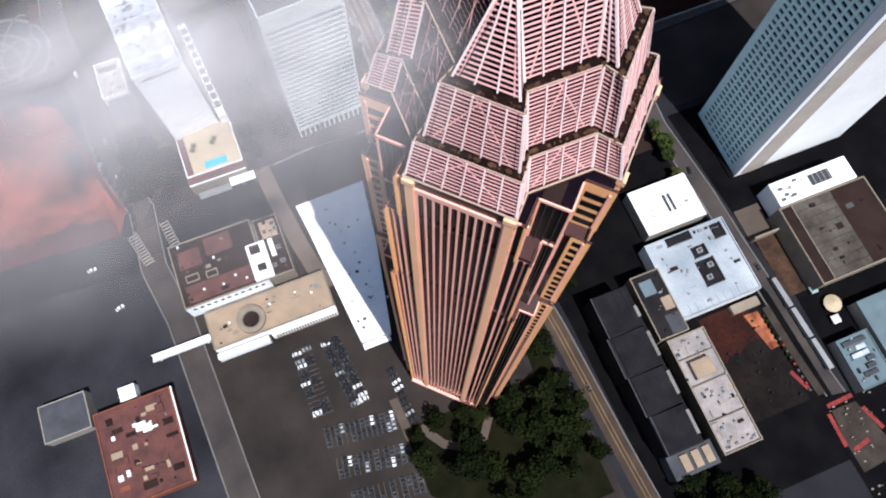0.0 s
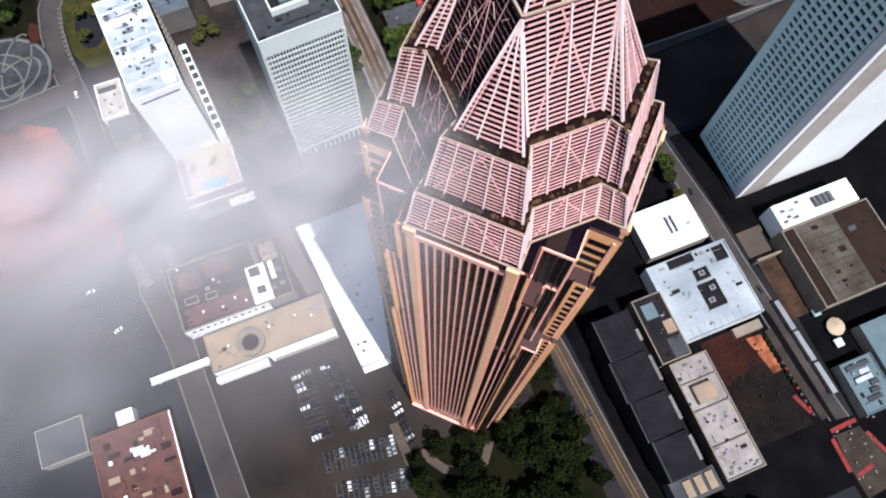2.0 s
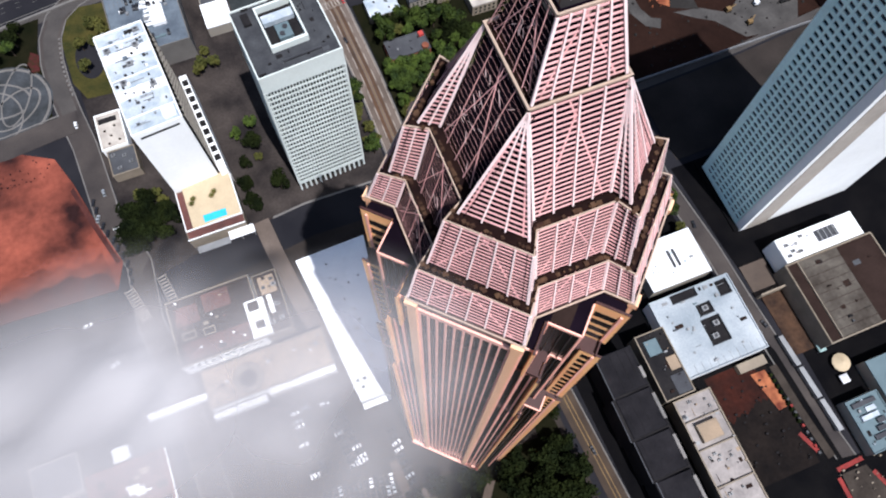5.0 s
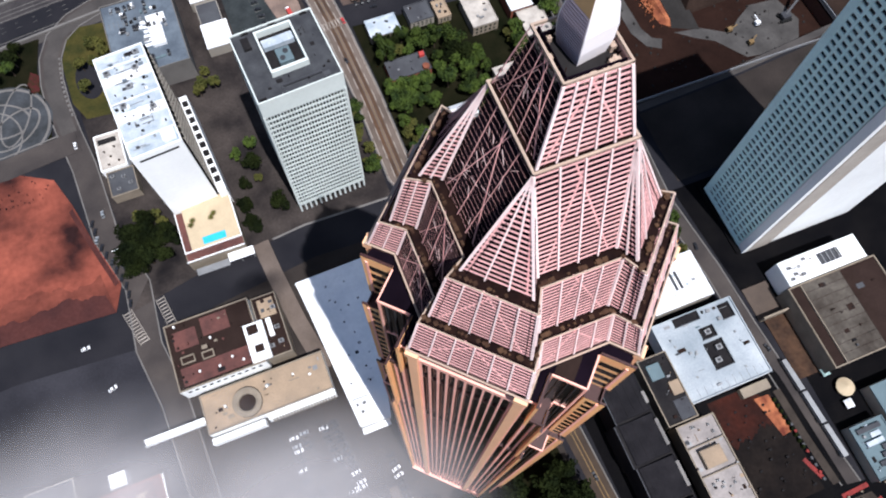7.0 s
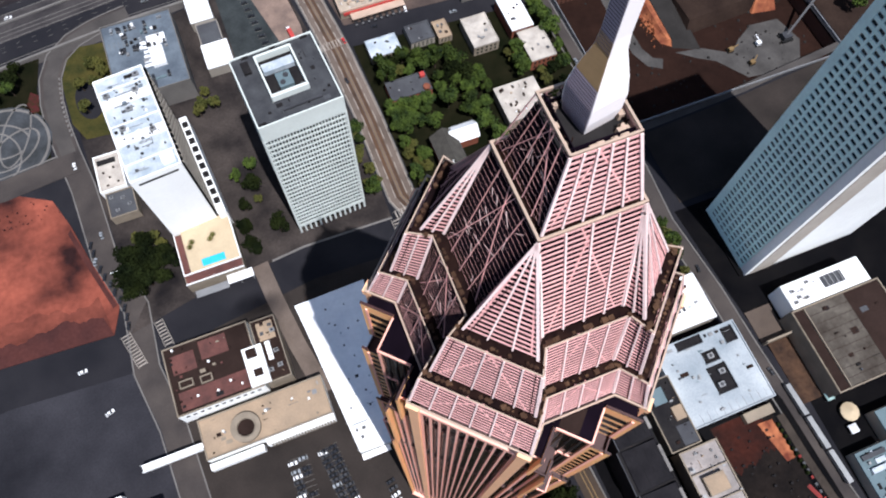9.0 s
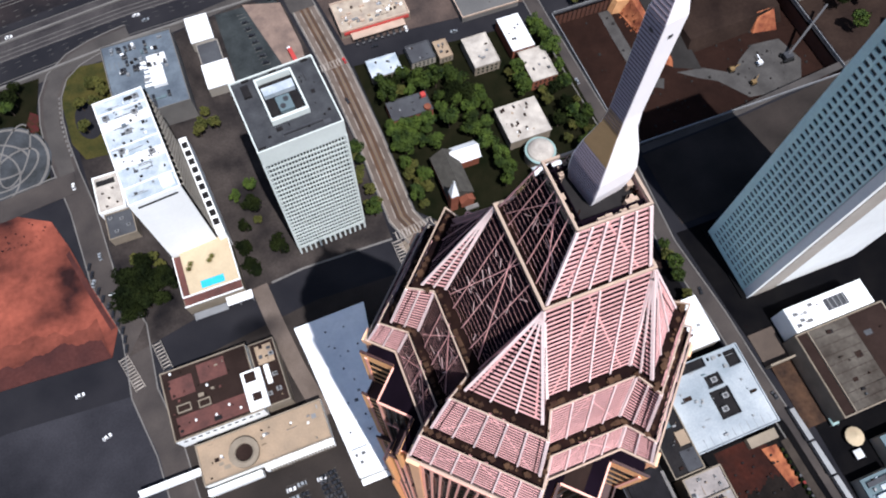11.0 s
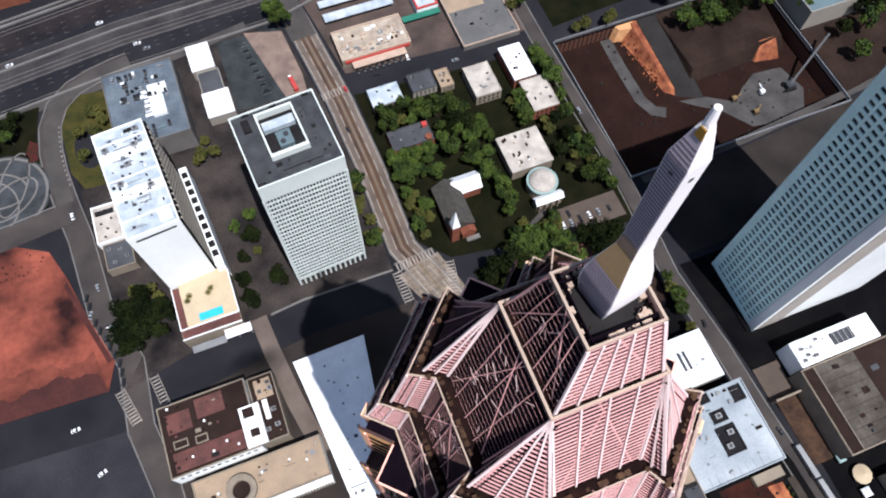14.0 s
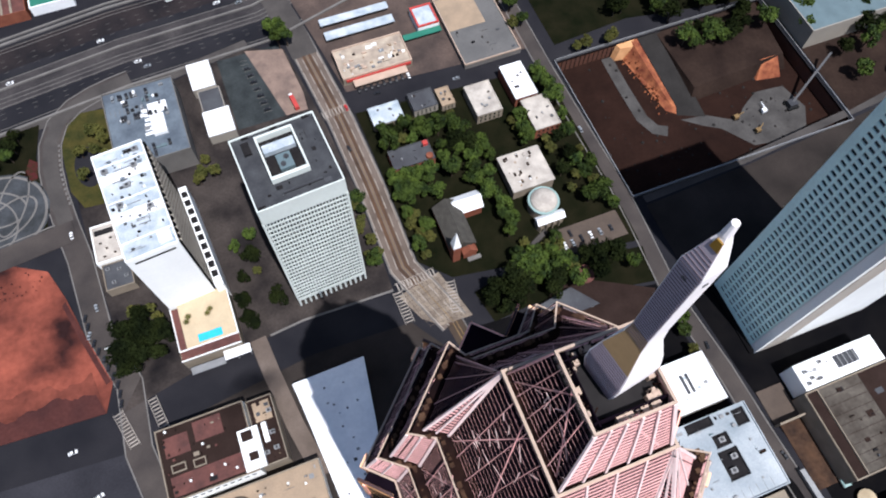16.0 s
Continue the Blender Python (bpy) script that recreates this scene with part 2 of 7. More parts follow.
# ---- mesh helpers ----
class Mesh:
    """Gathers points and faces for one mesh."""

    def __init__(self):
        self.v, self.f = [], []

    def hexa(self, p):
        """Eight corners: four below (counter-clockwise from above), four above."""
        b = len(self.v)
        self.v += [tuple(q) for q in p]
        self.f += [(b + 3, b + 2, b + 1, b), (b + 4, b + 5, b + 6, b + 7)]
        self.f += [(b + i, b + (i + 1) % 4, b + 4 + (i + 1) % 4, b + 4 + i) for i in range(4)]
        return self

    def box(self, x0, y0, z0, x1, y1, z1):
        return self.hexa([(x0, y0, z0), (x1, y0, z0), (x1, y1, z0), (x0, y1, z0), (x0, y0, z1), (x1, y0, z1), (x1, y1, z1), (x0, y1, z1)])

    def prism(self, poly, z0, z1):
        b, n = len(self.v), len(poly)
        self.v += [(x, y, z0) for x, y in poly] + [(x, y, z1) for x, y in poly]
        self.f += [tuple(range(b + n - 1, b - 1, -1)), tuple(range(b + n, b + 2 * n))]
        self.f += [(b + i, b + (i + 1) % n, b + n + (i + 1) % n, b + n + i) for i in range(n)]
        return self

    def loft(self, rings, cap=True):
        """Rings of equally many points, from below upwards."""
        b, n = len(self.v), len(rings[0])
        for r in rings:
            self.v += [tuple(q) for q in r]
        for k in range(len(rings) - 1):
            for i in range(n):
                j = (i + 1) % n
                self.f.append((b + k * n + i, b + k * n + j, b + (k + 1) * n + j, b + (k + 1) * n + i))
        if cap:
            self.f += [tuple(range(b + n - 1, b - 1, -1)), tuple(range(b + (len(rings) - 1) * n, b + len(rings) * n))]
        return self

    def beam(self, p, q, w, d, up=(0, 0, 1)):
        """A bar from p to q, w wide across and d deep along up."""
        p, q, up = Vector(p), Vector(q), Vector(up)
        t = (q - p).normalized()
        s = t.cross(up)
        s = s.normalized() * (w / 2) if s.length > 1e-6 else Vector((w / 2, 0, 0))
        u = s.cross(t).normalized() * (d / 2)
        return self.hexa([p - s - u, p + s - u, q + s - u, q - s - u, p - s + u, p + s + u, q + s + u, q - s + u])

    def tube(self, p, q, r0, r1, n=8):
        p, q = Vector(p), Vector(q)
        t = (q - p).normalized()
        a = t.orthogonal().normalized()
        b = t.cross(a)
        ring = lambda c, r: [c + (a * math.cos(2 * math.pi * i / n) + b * math.sin(2 * math.pi * i / n)) * r for i in range(n)]
        return self.loft([ring(p, r0), ring(q, r1)])

    def data(self, name):
        me = bpy.data.meshes.new(name)
        me.from_pydata(self.v, [], self.f)
        me.update()
        return me


def part(name, mesh, material, parent=None, label="", kind=""):
    """One mesh object, under a thing or a part."""
    me = mesh.data(name) if isinstance(mesh, Mesh) else mesh
    if not me.materials:
        me.materials.append(material)
    ob = new(name, me)
    ob.parent = parent
    if parent is not None and parent.type == "EMPTY":
        ob.matrix_parent_inverse = Matrix.Translation(-parent.location)
    return tagged(ob, label=label, kind=kind)


def thing(name, label, category, group="", kind="", at=(0, 0, 0)):
    ob = new(name)
    ob.location = at
    ob.empty_display_size = 1
    return tagged(ob, label, category, group, kind)


def slab(name, poly, z0, z1, material, label="", kind="structure", category=""):
    return tagged(part(name, Mesh().prism(poly, z0, z1), material, None, label, kind), category=category or name.split("_")[0])


def rect(x0, y0, x1, y1):
    return [(x0, y0), (x1, y0), (x1, y1), (x0, y1)]


def ribbon(points, width):
    """The outline of a strip of that width along the points."""
    left, right = [], []
    for i, p in enumerate(points):
        a, b = Vector(points[max(i - 1, 0)]), Vector(points[min(i + 1, len(points) - 1)])
        n = (b - a).normalized()
        n = Vector((-n.y, n.x)) * (width / 2)
        left.append((p[0] + n.x, p[1] + n.y))
        right.append((p[0] - n.x, p[1] - n.y))
    return left, right


def strip(name, points, width, z, material, label, kind="structure", category="road", thick=0.06):
    left, right = ribbon(points, width)
    m, n = Mesh(), len(points)
    for a, b in zip(right, left):
        m.v += [(*a, z - thick), (*b, z - thick), (*b, z), (*a, z)]
    for i in range(n - 1):
        k = 4 * i
        m.f += [(k + s, k + 4 + s, k + 4 + (s + 1) % 4, k + (s + 1) % 4) for s in range(4)]
    m.f += [(0, 1, 2, 3), (4 * n - 1, 4 * n - 2, 4 * n - 3, 4 * n - 4)]
    m.f = [f[::-1] for f in m.f]
    return tagged(part(name, m, material, None, label, kind), category=category)


def offset_line(points, d):
    left, right = ribbon(points, abs(d) * 2)
    return left if d > 0 else right


def dashes(m, points, dash, gap, width, z):
    """Adds painted dashes along a line."""
    pos = 0.0
    for a, b in zip(points, points[1:]):
        a, b = Vector(a), Vector(b)
        length, t = (b - a).length, (b - a).normalized()
        s = Vector((-t.y, t.x)) * (width / 2)
        k = -pos
        while k < length:
            k0, k1 = max(k, 0), min(k + dash, length)
            if k1 > k0 + 0.05:
                p, q = a + t * k0, a + t * k1
                m.hexa([(*(p - s), z - 0.03), (*(q - s), z - 0.03), (*(q + s), z - 0.03), (*(p + s), z - 0.03),
                        (*(p - s), z), (*(q - s), z), (*(q + s), z), (*(p + s), z)])
            k += dash + gap
        pos = (length + pos) % (dash + gap)


# ---- ground, blocks and streets ----
PIT = (207, 208, 362, 316)
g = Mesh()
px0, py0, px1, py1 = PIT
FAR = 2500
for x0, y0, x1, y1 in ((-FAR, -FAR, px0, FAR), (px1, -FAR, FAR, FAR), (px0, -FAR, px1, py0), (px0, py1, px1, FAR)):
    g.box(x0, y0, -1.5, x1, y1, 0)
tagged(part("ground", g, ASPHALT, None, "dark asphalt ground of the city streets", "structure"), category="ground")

STREET_A = [(40, 520), (47, 437), (53, 394), (60, 322), (62, 270), (62, 213), (77, 172), (86, 110), (91, 53), (98, -28), (104, -110)]
STREET_C = [(-58, 402.5), (-68, 401), (-81.5, 398), (-94.7, 393), (-106.5, 383), (-113, 368), (-115, 350), (-114.5, 332), (-112, 310), (-108, 284), (-105, 235), (-95, 201), (-97, 165), (-91, 132), (-86, 45), (-80, -60)]
STREET_E = [(198, 420), (198, 316), (199.5, 252), (201, 216), (200, 190), (197, 142), (202, 95), (203.5, 60), (205.5, 30), (207.5, -10), (211, -40), (219, -120)]


def x_on(line, y):
    for (xa, ya), (xb, yb) in zip(line, line[1:]):
        if min(ya, yb) <= y <= max(ya, yb):
            return xa + (xb - xa) * (y - ya) / (yb - ya)


def block(name, pts, material, label, category="pavement", z=0.15):
    return slab(name, pts, -0.05, z, material, label, category=category)


block("pavement_hotel", [(-101, 187), (-60, 196), (0, 202), (52, 201), (53, 270), (50, 322), (42, 390), (20, 400), (-60, 385), (-98, 384), (-104, 362), (-103, 318), (-101, 282), (-97, 235), (-88, 204)],
      BROWN_PAVING, "dark worn paving round the hotel and white tower")
block("pavement_lot", [(-83, -60), (88, -60), (84, 53), (78, 110), (68, 160), (55, 180), (0, 182), (-60, 174), (-88, 166), (-84, 132), (-79, 45)],
      ASPHALT_LOT, "worn brown asphalt of the parking lot block")
block("pavement_church", [(71, 213), (86, 197), (196, 180), (197, 216), (197, 316), (70, 324), (71, 270)], GRASS, "dark shaded lawn and paths round the church", "lawn")
block("pavement_east", [(102, -60), (209, -60), (205, 30), (197, 60), (194, 91), (190, 142), (192, 152), (120, 163), (88, 165), (95, 110), (99, 53)], SHADED_PAVING, "shade-dark paving behind the eastern buildings")
block("pavement_blue", [(217, -110), (460, -110), (460, 146), (205, 146), (209, 91), (212, 60), (218, 30)], SHADED_PAVING, "shade-dark paving below the blue tower")
block("pavement_shops", [(70, 342), (194, 334), (194, 470), (52, 470), (63, 394)], SHOP_PAVING, "worn grey paving round the roadside shops")
block("clay_lot", [(-330, 196), (-165, 193), (-109, 190), (-103, 205), (-113, 238), (-119, 262), (-126, 282), (-150, 296), (-330, 300)], CLAY, "bare red clay of a cleared building lot", "bare ground", 0.3)
# dark clay bands: the shadow patch on the lot's south, put into colour
CLAY_DARK = mat("dark_clay", (0.045, 0.019, 0.018), 0.95, vary=0.4, fine=0.5, coarse=0.06, bump=0.5, tint=(0.075, 0.027, 0.023))
CLAY_MID = mat("mid_dark_clay", (0.19, 0.055, 0.037), 0.95, vary=0.45, fine=0.35, coarse=0.035, bump=0.5, tint=(0.025, 0.0115, 0.011))
for k, (y, mt, lab) in enumerate(((213, CLAY_MID, "half-dark red clay along the street"), (203, CLAY_DARK, "dark clay along the street edge"))):
    fringe = [(-330 + 1.5 * i, y + 9 * noise.noise(Vector((i * 0.045, 3.7 + k, 0))) + 4 * noise.noise(Vector((i * 0.21, 8.2 + k, 0))) + 1.5 * noise.noise(Vector((i * 0.9, 1.2, k)))) for i in range(146)]
    block("clay_wet", [(-330, 196), (-165, 193), (-109, 190)] + fringe[::-1], mt, lab, "bare ground", 0.32 + 0.02 * k)
block("clay_rim", [(-119.5, 260), (-113.5, 238), (-104, 206), (-106.5, 205), (-116, 237), (-121.5, 258)], CLAY_DARK, "dark rim of the clay lot", "bare ground", 0.36)
m = Mesh()
rng = random.Random(44)
for i in range(60):
    x, y, s = rng.uniform(-160, -122), rng.uniform(272, 292), rng.uniform(0.15, 0.6)
    if y > 270 + (x + 122) * -0.6 + rng.uniform(-4, 10) or y < 250:
        continue
    m.box(x - s, y - s * 0.6, 0.3, x + s * rng.uniform(0.4, 1), y + s * 0.6, 0.35 + rng.uniform(0.1, 1.2))
tagged(part("debris", m, CLAY_DARK, None, "scattered earth and brick debris on the clay", "stuff"), category="debris")
block("pavement_southwest", [(-330, -60), (-92, -60), (-93, 45), (-97, 132), (-104, 166), (-165, 170), (-330, 160)], GREY_PAVING, "dark grey paving of the southwestern block")
block("verge_ramp", [(-330, 305), (-150, 302), (-124, 296), (-121, 318), (-122, 362), (-117, 386), (-330, 372)], GRASS, "dry green verge beside the slip road", "verge")
block("verge_loop", [(-106, 330), (-100, 316), (-78, 314), (-76, 384), (-92, 386), (-101, 380), (-107, 362)], GRASS_DRY, "yellowing grass inside the slip road", "verge", 0.21)
oval = lambda cx, cy, rx, ry: [(cx + rx * math.cos(k * 0.2618), cy + ry * math.sin(k * 0.2618)) for k in range(24)]
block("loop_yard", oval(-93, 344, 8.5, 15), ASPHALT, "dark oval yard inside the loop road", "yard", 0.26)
block("flower_bed", [(-123, 346), (-121.5, 358), (-126, 362), (-130, 352), (-127, 345)], FLOWERS, "bed of red flowers beside the loop road", "flower bed", 0.3)
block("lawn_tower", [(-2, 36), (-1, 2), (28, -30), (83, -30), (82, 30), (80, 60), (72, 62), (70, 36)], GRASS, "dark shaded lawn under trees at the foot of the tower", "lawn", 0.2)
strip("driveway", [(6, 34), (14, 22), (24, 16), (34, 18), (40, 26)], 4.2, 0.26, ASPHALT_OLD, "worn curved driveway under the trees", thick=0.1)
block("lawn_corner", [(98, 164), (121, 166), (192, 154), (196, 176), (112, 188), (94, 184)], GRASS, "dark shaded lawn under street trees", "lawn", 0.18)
LOOP_PAVING = mat("blue_grey_paving", (0.06, 0.064, 0.07), 0.9, vary=0.4, fine=0.6, coarse=0.08, tint=(0.028, 0.03, 0.031))
block("plaza_round", oval(-147, 328, 28.5, 28.5), LOOP_PAVING, "round grey plaza with ringed paths", "plaza", 0.22)
block("earth_east", [(366, 214), (460, 228), (460, 300), (420, 304), (366, 312)], EARTH, "dark brown earth east of the pit", "bare ground")
block("pavement_pit", [(211, 150), (460, 150), (460, 216), (352, 207), (285, 202), (211, 199)], ASPHALT_LOT, "worn dark asphalt between the pit and the blue tower")
block("lawn_north", [(212, 330), (268, 334), (420, 308), (460, 330), (460, 520), (212, 520)], GRASS, "dark grass under the trees beyond the pit", "lawn")

# paler asphalt: sunshine on the street and alley is part of its colour
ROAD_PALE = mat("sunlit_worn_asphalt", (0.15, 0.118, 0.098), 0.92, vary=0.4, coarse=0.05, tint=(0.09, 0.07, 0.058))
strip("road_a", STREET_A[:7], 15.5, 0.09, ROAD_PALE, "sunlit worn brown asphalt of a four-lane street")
STREET_AS = [(77, 172), (85, 110), (91, 54), (95, -10), (103, -110)]
ROAD_BROWN = mat("brown_worn_asphalt", (0.07, 0.05, 0.036), 0.92, vary=0.4, coarse=0.06, tint=(0.038, 0.029, 0.024))
strip("road_a", STREET_AS, 9.0, 0.1, ROAD_BROWN, "narrow worn brown street beside the tower")
for d in (-2.1, 1.9):
    strip("lane_surface", offset_line(STREET_A[2:7], d), 2.0, 0.115, RUST_ASPHALT, "rust-stained wheel lane of the street", thick=0.03)
strip("road_c", STREET_C, 13.0, 0.1, STREET_GREY, "worn asphalt of a curving street")
strip("road_w", [(-108, 303), (-125, 301.5), (-150, 298.5), (-330, 304)], 14.5, 0.4, STREET_GREY, "worn grey street north of the clay lot", thick=0.36)
strip("kerb", [(-118, 310.5), (-150, 307), (-330, 312)], 0.8, 0.5, CONCRETE, "pale concrete kerb along a street", category="kerb", thick=0.45)
strip("road_e", STREET_E, 9.0, 0.08, STREET_GREY, "worn asphalt street between the towers")
for i in range(13):
    y = 322 + i * 3.6
    x = -107.6 - 1.6 * math.sin((y - 322) / 43 * math.pi)
    slab("kerb_block", rect(x - 0.6, y - 0.9, x + 0.6, y + 0.9), 0.1, 0.9, CONCRETE, "pale concrete block along the loop road", category="bollard")
strip("road_bridge", [(40, 520), (47, 437), (52, 400), (53.5, 380)], 17, 0.3, PAVEMENT, "pale concrete deck of the street bridge")
strip("road_pit", [(212, 203), (285, 206), (352, 212), (470, 222)], 5.0, 0.07, PAVEMENT, "pale concrete street along the pit")
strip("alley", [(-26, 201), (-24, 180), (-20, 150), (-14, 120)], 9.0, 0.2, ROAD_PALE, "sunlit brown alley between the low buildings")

# The motorway and its slip road.
WORN_LANES = mat("worn_motorway", (0.06, 0.054, 0.053), 0.9, vary=0.5, fine=0.6, coarse=0.05, tint=(0.025, 0.023, 0.025))
BROWN_LANES = mat("brown_motorway", (0.03, 0.024, 0.024), 0.9, vary=0.4, fine=0.6, coarse=0.04, tint=(0.014, 0.013, 0.015))
HIGHWAY = [(-330, 400), (-141, 424), (-60, 434), (31, 438), (140, 470), (300, 530)]
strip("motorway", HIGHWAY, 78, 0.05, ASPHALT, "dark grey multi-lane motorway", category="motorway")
lines = Mesh()
for d in (-26, -22, -18, 10, 15, 20):
    dashes(lines, offset_line(HIGHWAY, d), 3.0, 7.0, 0.16, 0.1)
for d in (-34, -17, -13.5, -10, 4, 27, 30):
    dashes(lines, offset_line(HIGHWAY, d), 30.0, 0.1, 0.4, 0.1)
tagged(part("lane_marking", lines, WHITE_LINE, None, "white lane lines on the motorway", "structure"), category="lane marking")
for d, w in ((-37.5, 1.6), (-3, 1.4), (34, 1.8), (38, 1.4)):
    strip("barrier", offset_line(HIGHWAY, d), w, 1.0, CONCRETE, "pale concrete motorway barrier", category="barrier", thick=1.0)
strip("worn_lanes", offset_line(HIGHWAY, -7), 22, 0.07, WORN_LANES, "worn paler motorway lanes", category="motorway", thick=0.04)
strip("worn_lanes", offset_line(HIGHWAY, 21), 20, 0.07, BROWN_LANES, "brownish motorway lanes", category="motorway", thick=0.04)
strip("slip_road", [(-330, 352), (-200, 372), (-140, 384), (-60, 391), (20, 404)], 7.5, 0.11, PAVEMENT, "pale concrete slip road beside the motorway")
strip("slip_road", STREET_C[:9], 9, 0.13, PAVEMENT, "pale curving slip road")

# Lane lines, stop lines, zebra crossings.
lm = Mesh()
for d in (-3.6, 3.6):
    dashes(lm, offset_line(STREET_A[:7], d), 9.0, 4.0, 0.45, 0.14)
for d in (-7.2, 7.2):
    dashes(lm, offset_line(STREET_A[:7], d), 24.0, 1.5, 0.5, 0.14)
tagged(part("lane_marking", lm, STREET_PAINT, None, "white lane lines on the city streets", "structure"), category="lane marking")
ly = Mesh()
dashes(ly, STREET_A[:7], 40, 0.1, 0.35, 0.14)
for d in (-0.9, 1.1):
    dashes(ly, offset_line(STREET_AS, d), 40, 0.1, 0.5, 0.15)
tagged(part("lane_marking", ly, YELLOW_LINE, None, "yellow centre lines on the city streets", "structure"), category="lane marking")


def zebra(cx, cy, angle, length, width, n, kerb=True):
    """A crossing: bars across the way, and two long border lines."""
    m = Mesh()
    a = radians(angle)
    t, s = Vector((math.cos(a), math.sin(a))), Vector((-math.sin(a), math.cos(a)))
    c = Vector((cx, cy))
    for i in range(n):
        p = c + t * (length * ((i + 0.5) / n - 0.5))
        q = [p - t * 0.35 - s * width / 2, p + t * 0.35 - s * width / 2, p + t * 0.35 + s * width / 2, p - t * 0.35 + s * width / 2]
        m.hexa([(*v, 0.12) for v in q] + [(*v, 0.17) for v in q])
    for d in (-width / 2 - 0.5, width / 2 + 0.5):
        m.beam((*(c - t * length / 2 + s * d), 0.15), (*(c + t * length / 2 + s * d), 0.15), 0.35, 0.05)
    tagged(part("zebra_crossing", m, STREET_PAINT, None, "worn white zebra crossing on asphalt", "structure"), category="crossing")


# brick paving, brightened and cut to the outline of the junction's sunlit patch
JUNCTION = mat("pale_brick_paving", (0.24, 0.195, 0.15), 0.9, vary=0.45, fine=0.9, coarse=0.12, tint=(0.12, 0.095, 0.075))
block("junction_paving", [(53.5, 197), (79.5, 203), (84, 188), (88, 172), (70, 172.5), (61, 180)], JUNCTION, "pale brick paving of the street junction", "road", 0.118)
grid = Mesh()
for k in range(9):
    grid.beam((56 + 3 * k, 198.5 + 0.5 * k, 0.12), (64 + 2.6 * k, 174 - 0.1 * k, 0.12), 0.22, 0.03)
for k in range(7):
    grid.beam((56 + 1.4 * k, 195 - 3.4 * k, 0.12), (81 + 1.0 * k, 200 - 4.2 * k, 0.12), 0.22, 0.03)
tagged(part("paving_joint", grid, ASPHALT_OLD, None, "darker joints of the brick paving", "structure"), category="paving")
zebra(-101, 178, 105, 21, 4, 11)
zebra(-84, 180, 100, 20, 3.5, 10)
zebra(66, 203, 5, 24, 4, 12)
zebra(54, 190, 92, 20, 4, 10)
zebra(82, 186, 80, 20, 4, 10)
zebra(58, 330, 5, 17, 4, 8)

# Kerbs along the sunlit streets.
for line, d in ((STREET_A[:7], 8.1), (STREET_A[:7], -8.1), (STREET_AS, 4.9), (STREET_C, 6.8), (STREET_C, -6.8), (STREET_E, 4.9), (STREET_E, -4.9)):
    strip("kerb", offset_line(line, d), 0.7, 0.22, CONCRETE, "pale concrete kerb along a street", category="kerb", thick=0.22)
strip("kerb", [(-19, 200.5), (0, 202.5), (52, 201.5)], 1.2, 0.3, CONCRETE, "pale concrete kerb along the shaded street", category="kerb", thick=0.3)

# ---- the construction pit ----
PIT_WALL = mat("timbered_earth", (0.1, 0.045, 0.03), 0.95, vary=0.4, fine=0.8, coarse=0.2, tint=(0.09, 0.045, 0.035))
pit = thing("construction_pit", "deep brown earth construction pit with timbered sides", "pit", kind="structure", at=((px0 + px1) / 2, (py0 + py1) / 2, -11))
D = -11
part("pit_floor", Mesh().box(px0 - 1, py0 - 1, D - 1, px1 + 1, py1 + 1, D), SOIL, pit)
for x0, y0, x1, y1 in ((px0 - 1, py0 - 1, px1 + 1, py0), (px0 - 1, py1, px1 + 1, py1 + 1), (px0 - 1, py0, px0, py1), (px1, py0, px1 + 1, py1)):
    part("retaining_wall", Mesh().box(x0, y0, D, x1, y1, -0.02), PIT_WALL, pit, "earthen retaining wall")
m = Mesh()
n = 46
for i in range(n):
    x = px0 + 1 + (px1 - px0 - 2) * i / (n - 1)
    m.box(x - 0.2, py1 - 0.35, D, x + 0.2, py1 - 0.01, 0.3)
part("soldier_pile", m, ROOF_BROWN, pit, kind="stuff")
# an earth spur runs into the pit, with an orange flank lit by the sun
part("earth_ramp", Mesh().loft([[(268, 256, D), (285, 248, D), (292, 315.5, D), (262, 315.5, D)], [(269.5, 261, -8.5), (277, 257, -8.5), (284, 315.5, 0.05), (267, 315.5, 0.05)]]), GRAVEL, pit, "grey earth ramp")
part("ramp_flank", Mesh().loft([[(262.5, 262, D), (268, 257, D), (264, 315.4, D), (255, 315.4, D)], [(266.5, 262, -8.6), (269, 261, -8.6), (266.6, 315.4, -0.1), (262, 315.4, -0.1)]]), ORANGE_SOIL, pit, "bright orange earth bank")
# added lighter clay piece: sun on the bank's head is in its colour
part("bank_head", Mesh().loft([[(250, 311, D), (264, 309, D), (265, 315.3, D), (249, 315.3, D)], [(253, 312.5, -1.5), (262, 311, -1.5), (264, 315.3, 0.1), (251, 315.3, 0.1)]]), LIT_CLAY, pit, "pale sunlit clay at the head of the ramp")
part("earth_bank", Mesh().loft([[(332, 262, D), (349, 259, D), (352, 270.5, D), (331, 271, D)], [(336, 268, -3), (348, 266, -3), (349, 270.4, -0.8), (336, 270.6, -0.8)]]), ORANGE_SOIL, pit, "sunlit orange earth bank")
part("earth_bench", Mesh().loft([[(281, 262, D), (331, 264, D), (356, 264, D), (360, 315.4, D), (278, 315.4, D)], [(284, 267, -2.5), (332, 268.5, -1.5), (353, 270, -0.6), (359, 315.4, -0.1), (281, 315.4, -0.1)]]), EARTH, pit, "dark earth bench beside the ramp")
part("gravel_pad", Mesh().prism([(268, 252), (279, 243), (290, 236), (297, 226), (303, 217.5), (325, 214), (343, 219), (351, 232), (346, 252), (326, 254), (312, 246), (303, 238), (286, 249)], D - 0.1, D + 0.1), GRAVEL_PALE, pit, "pale gravel pad")
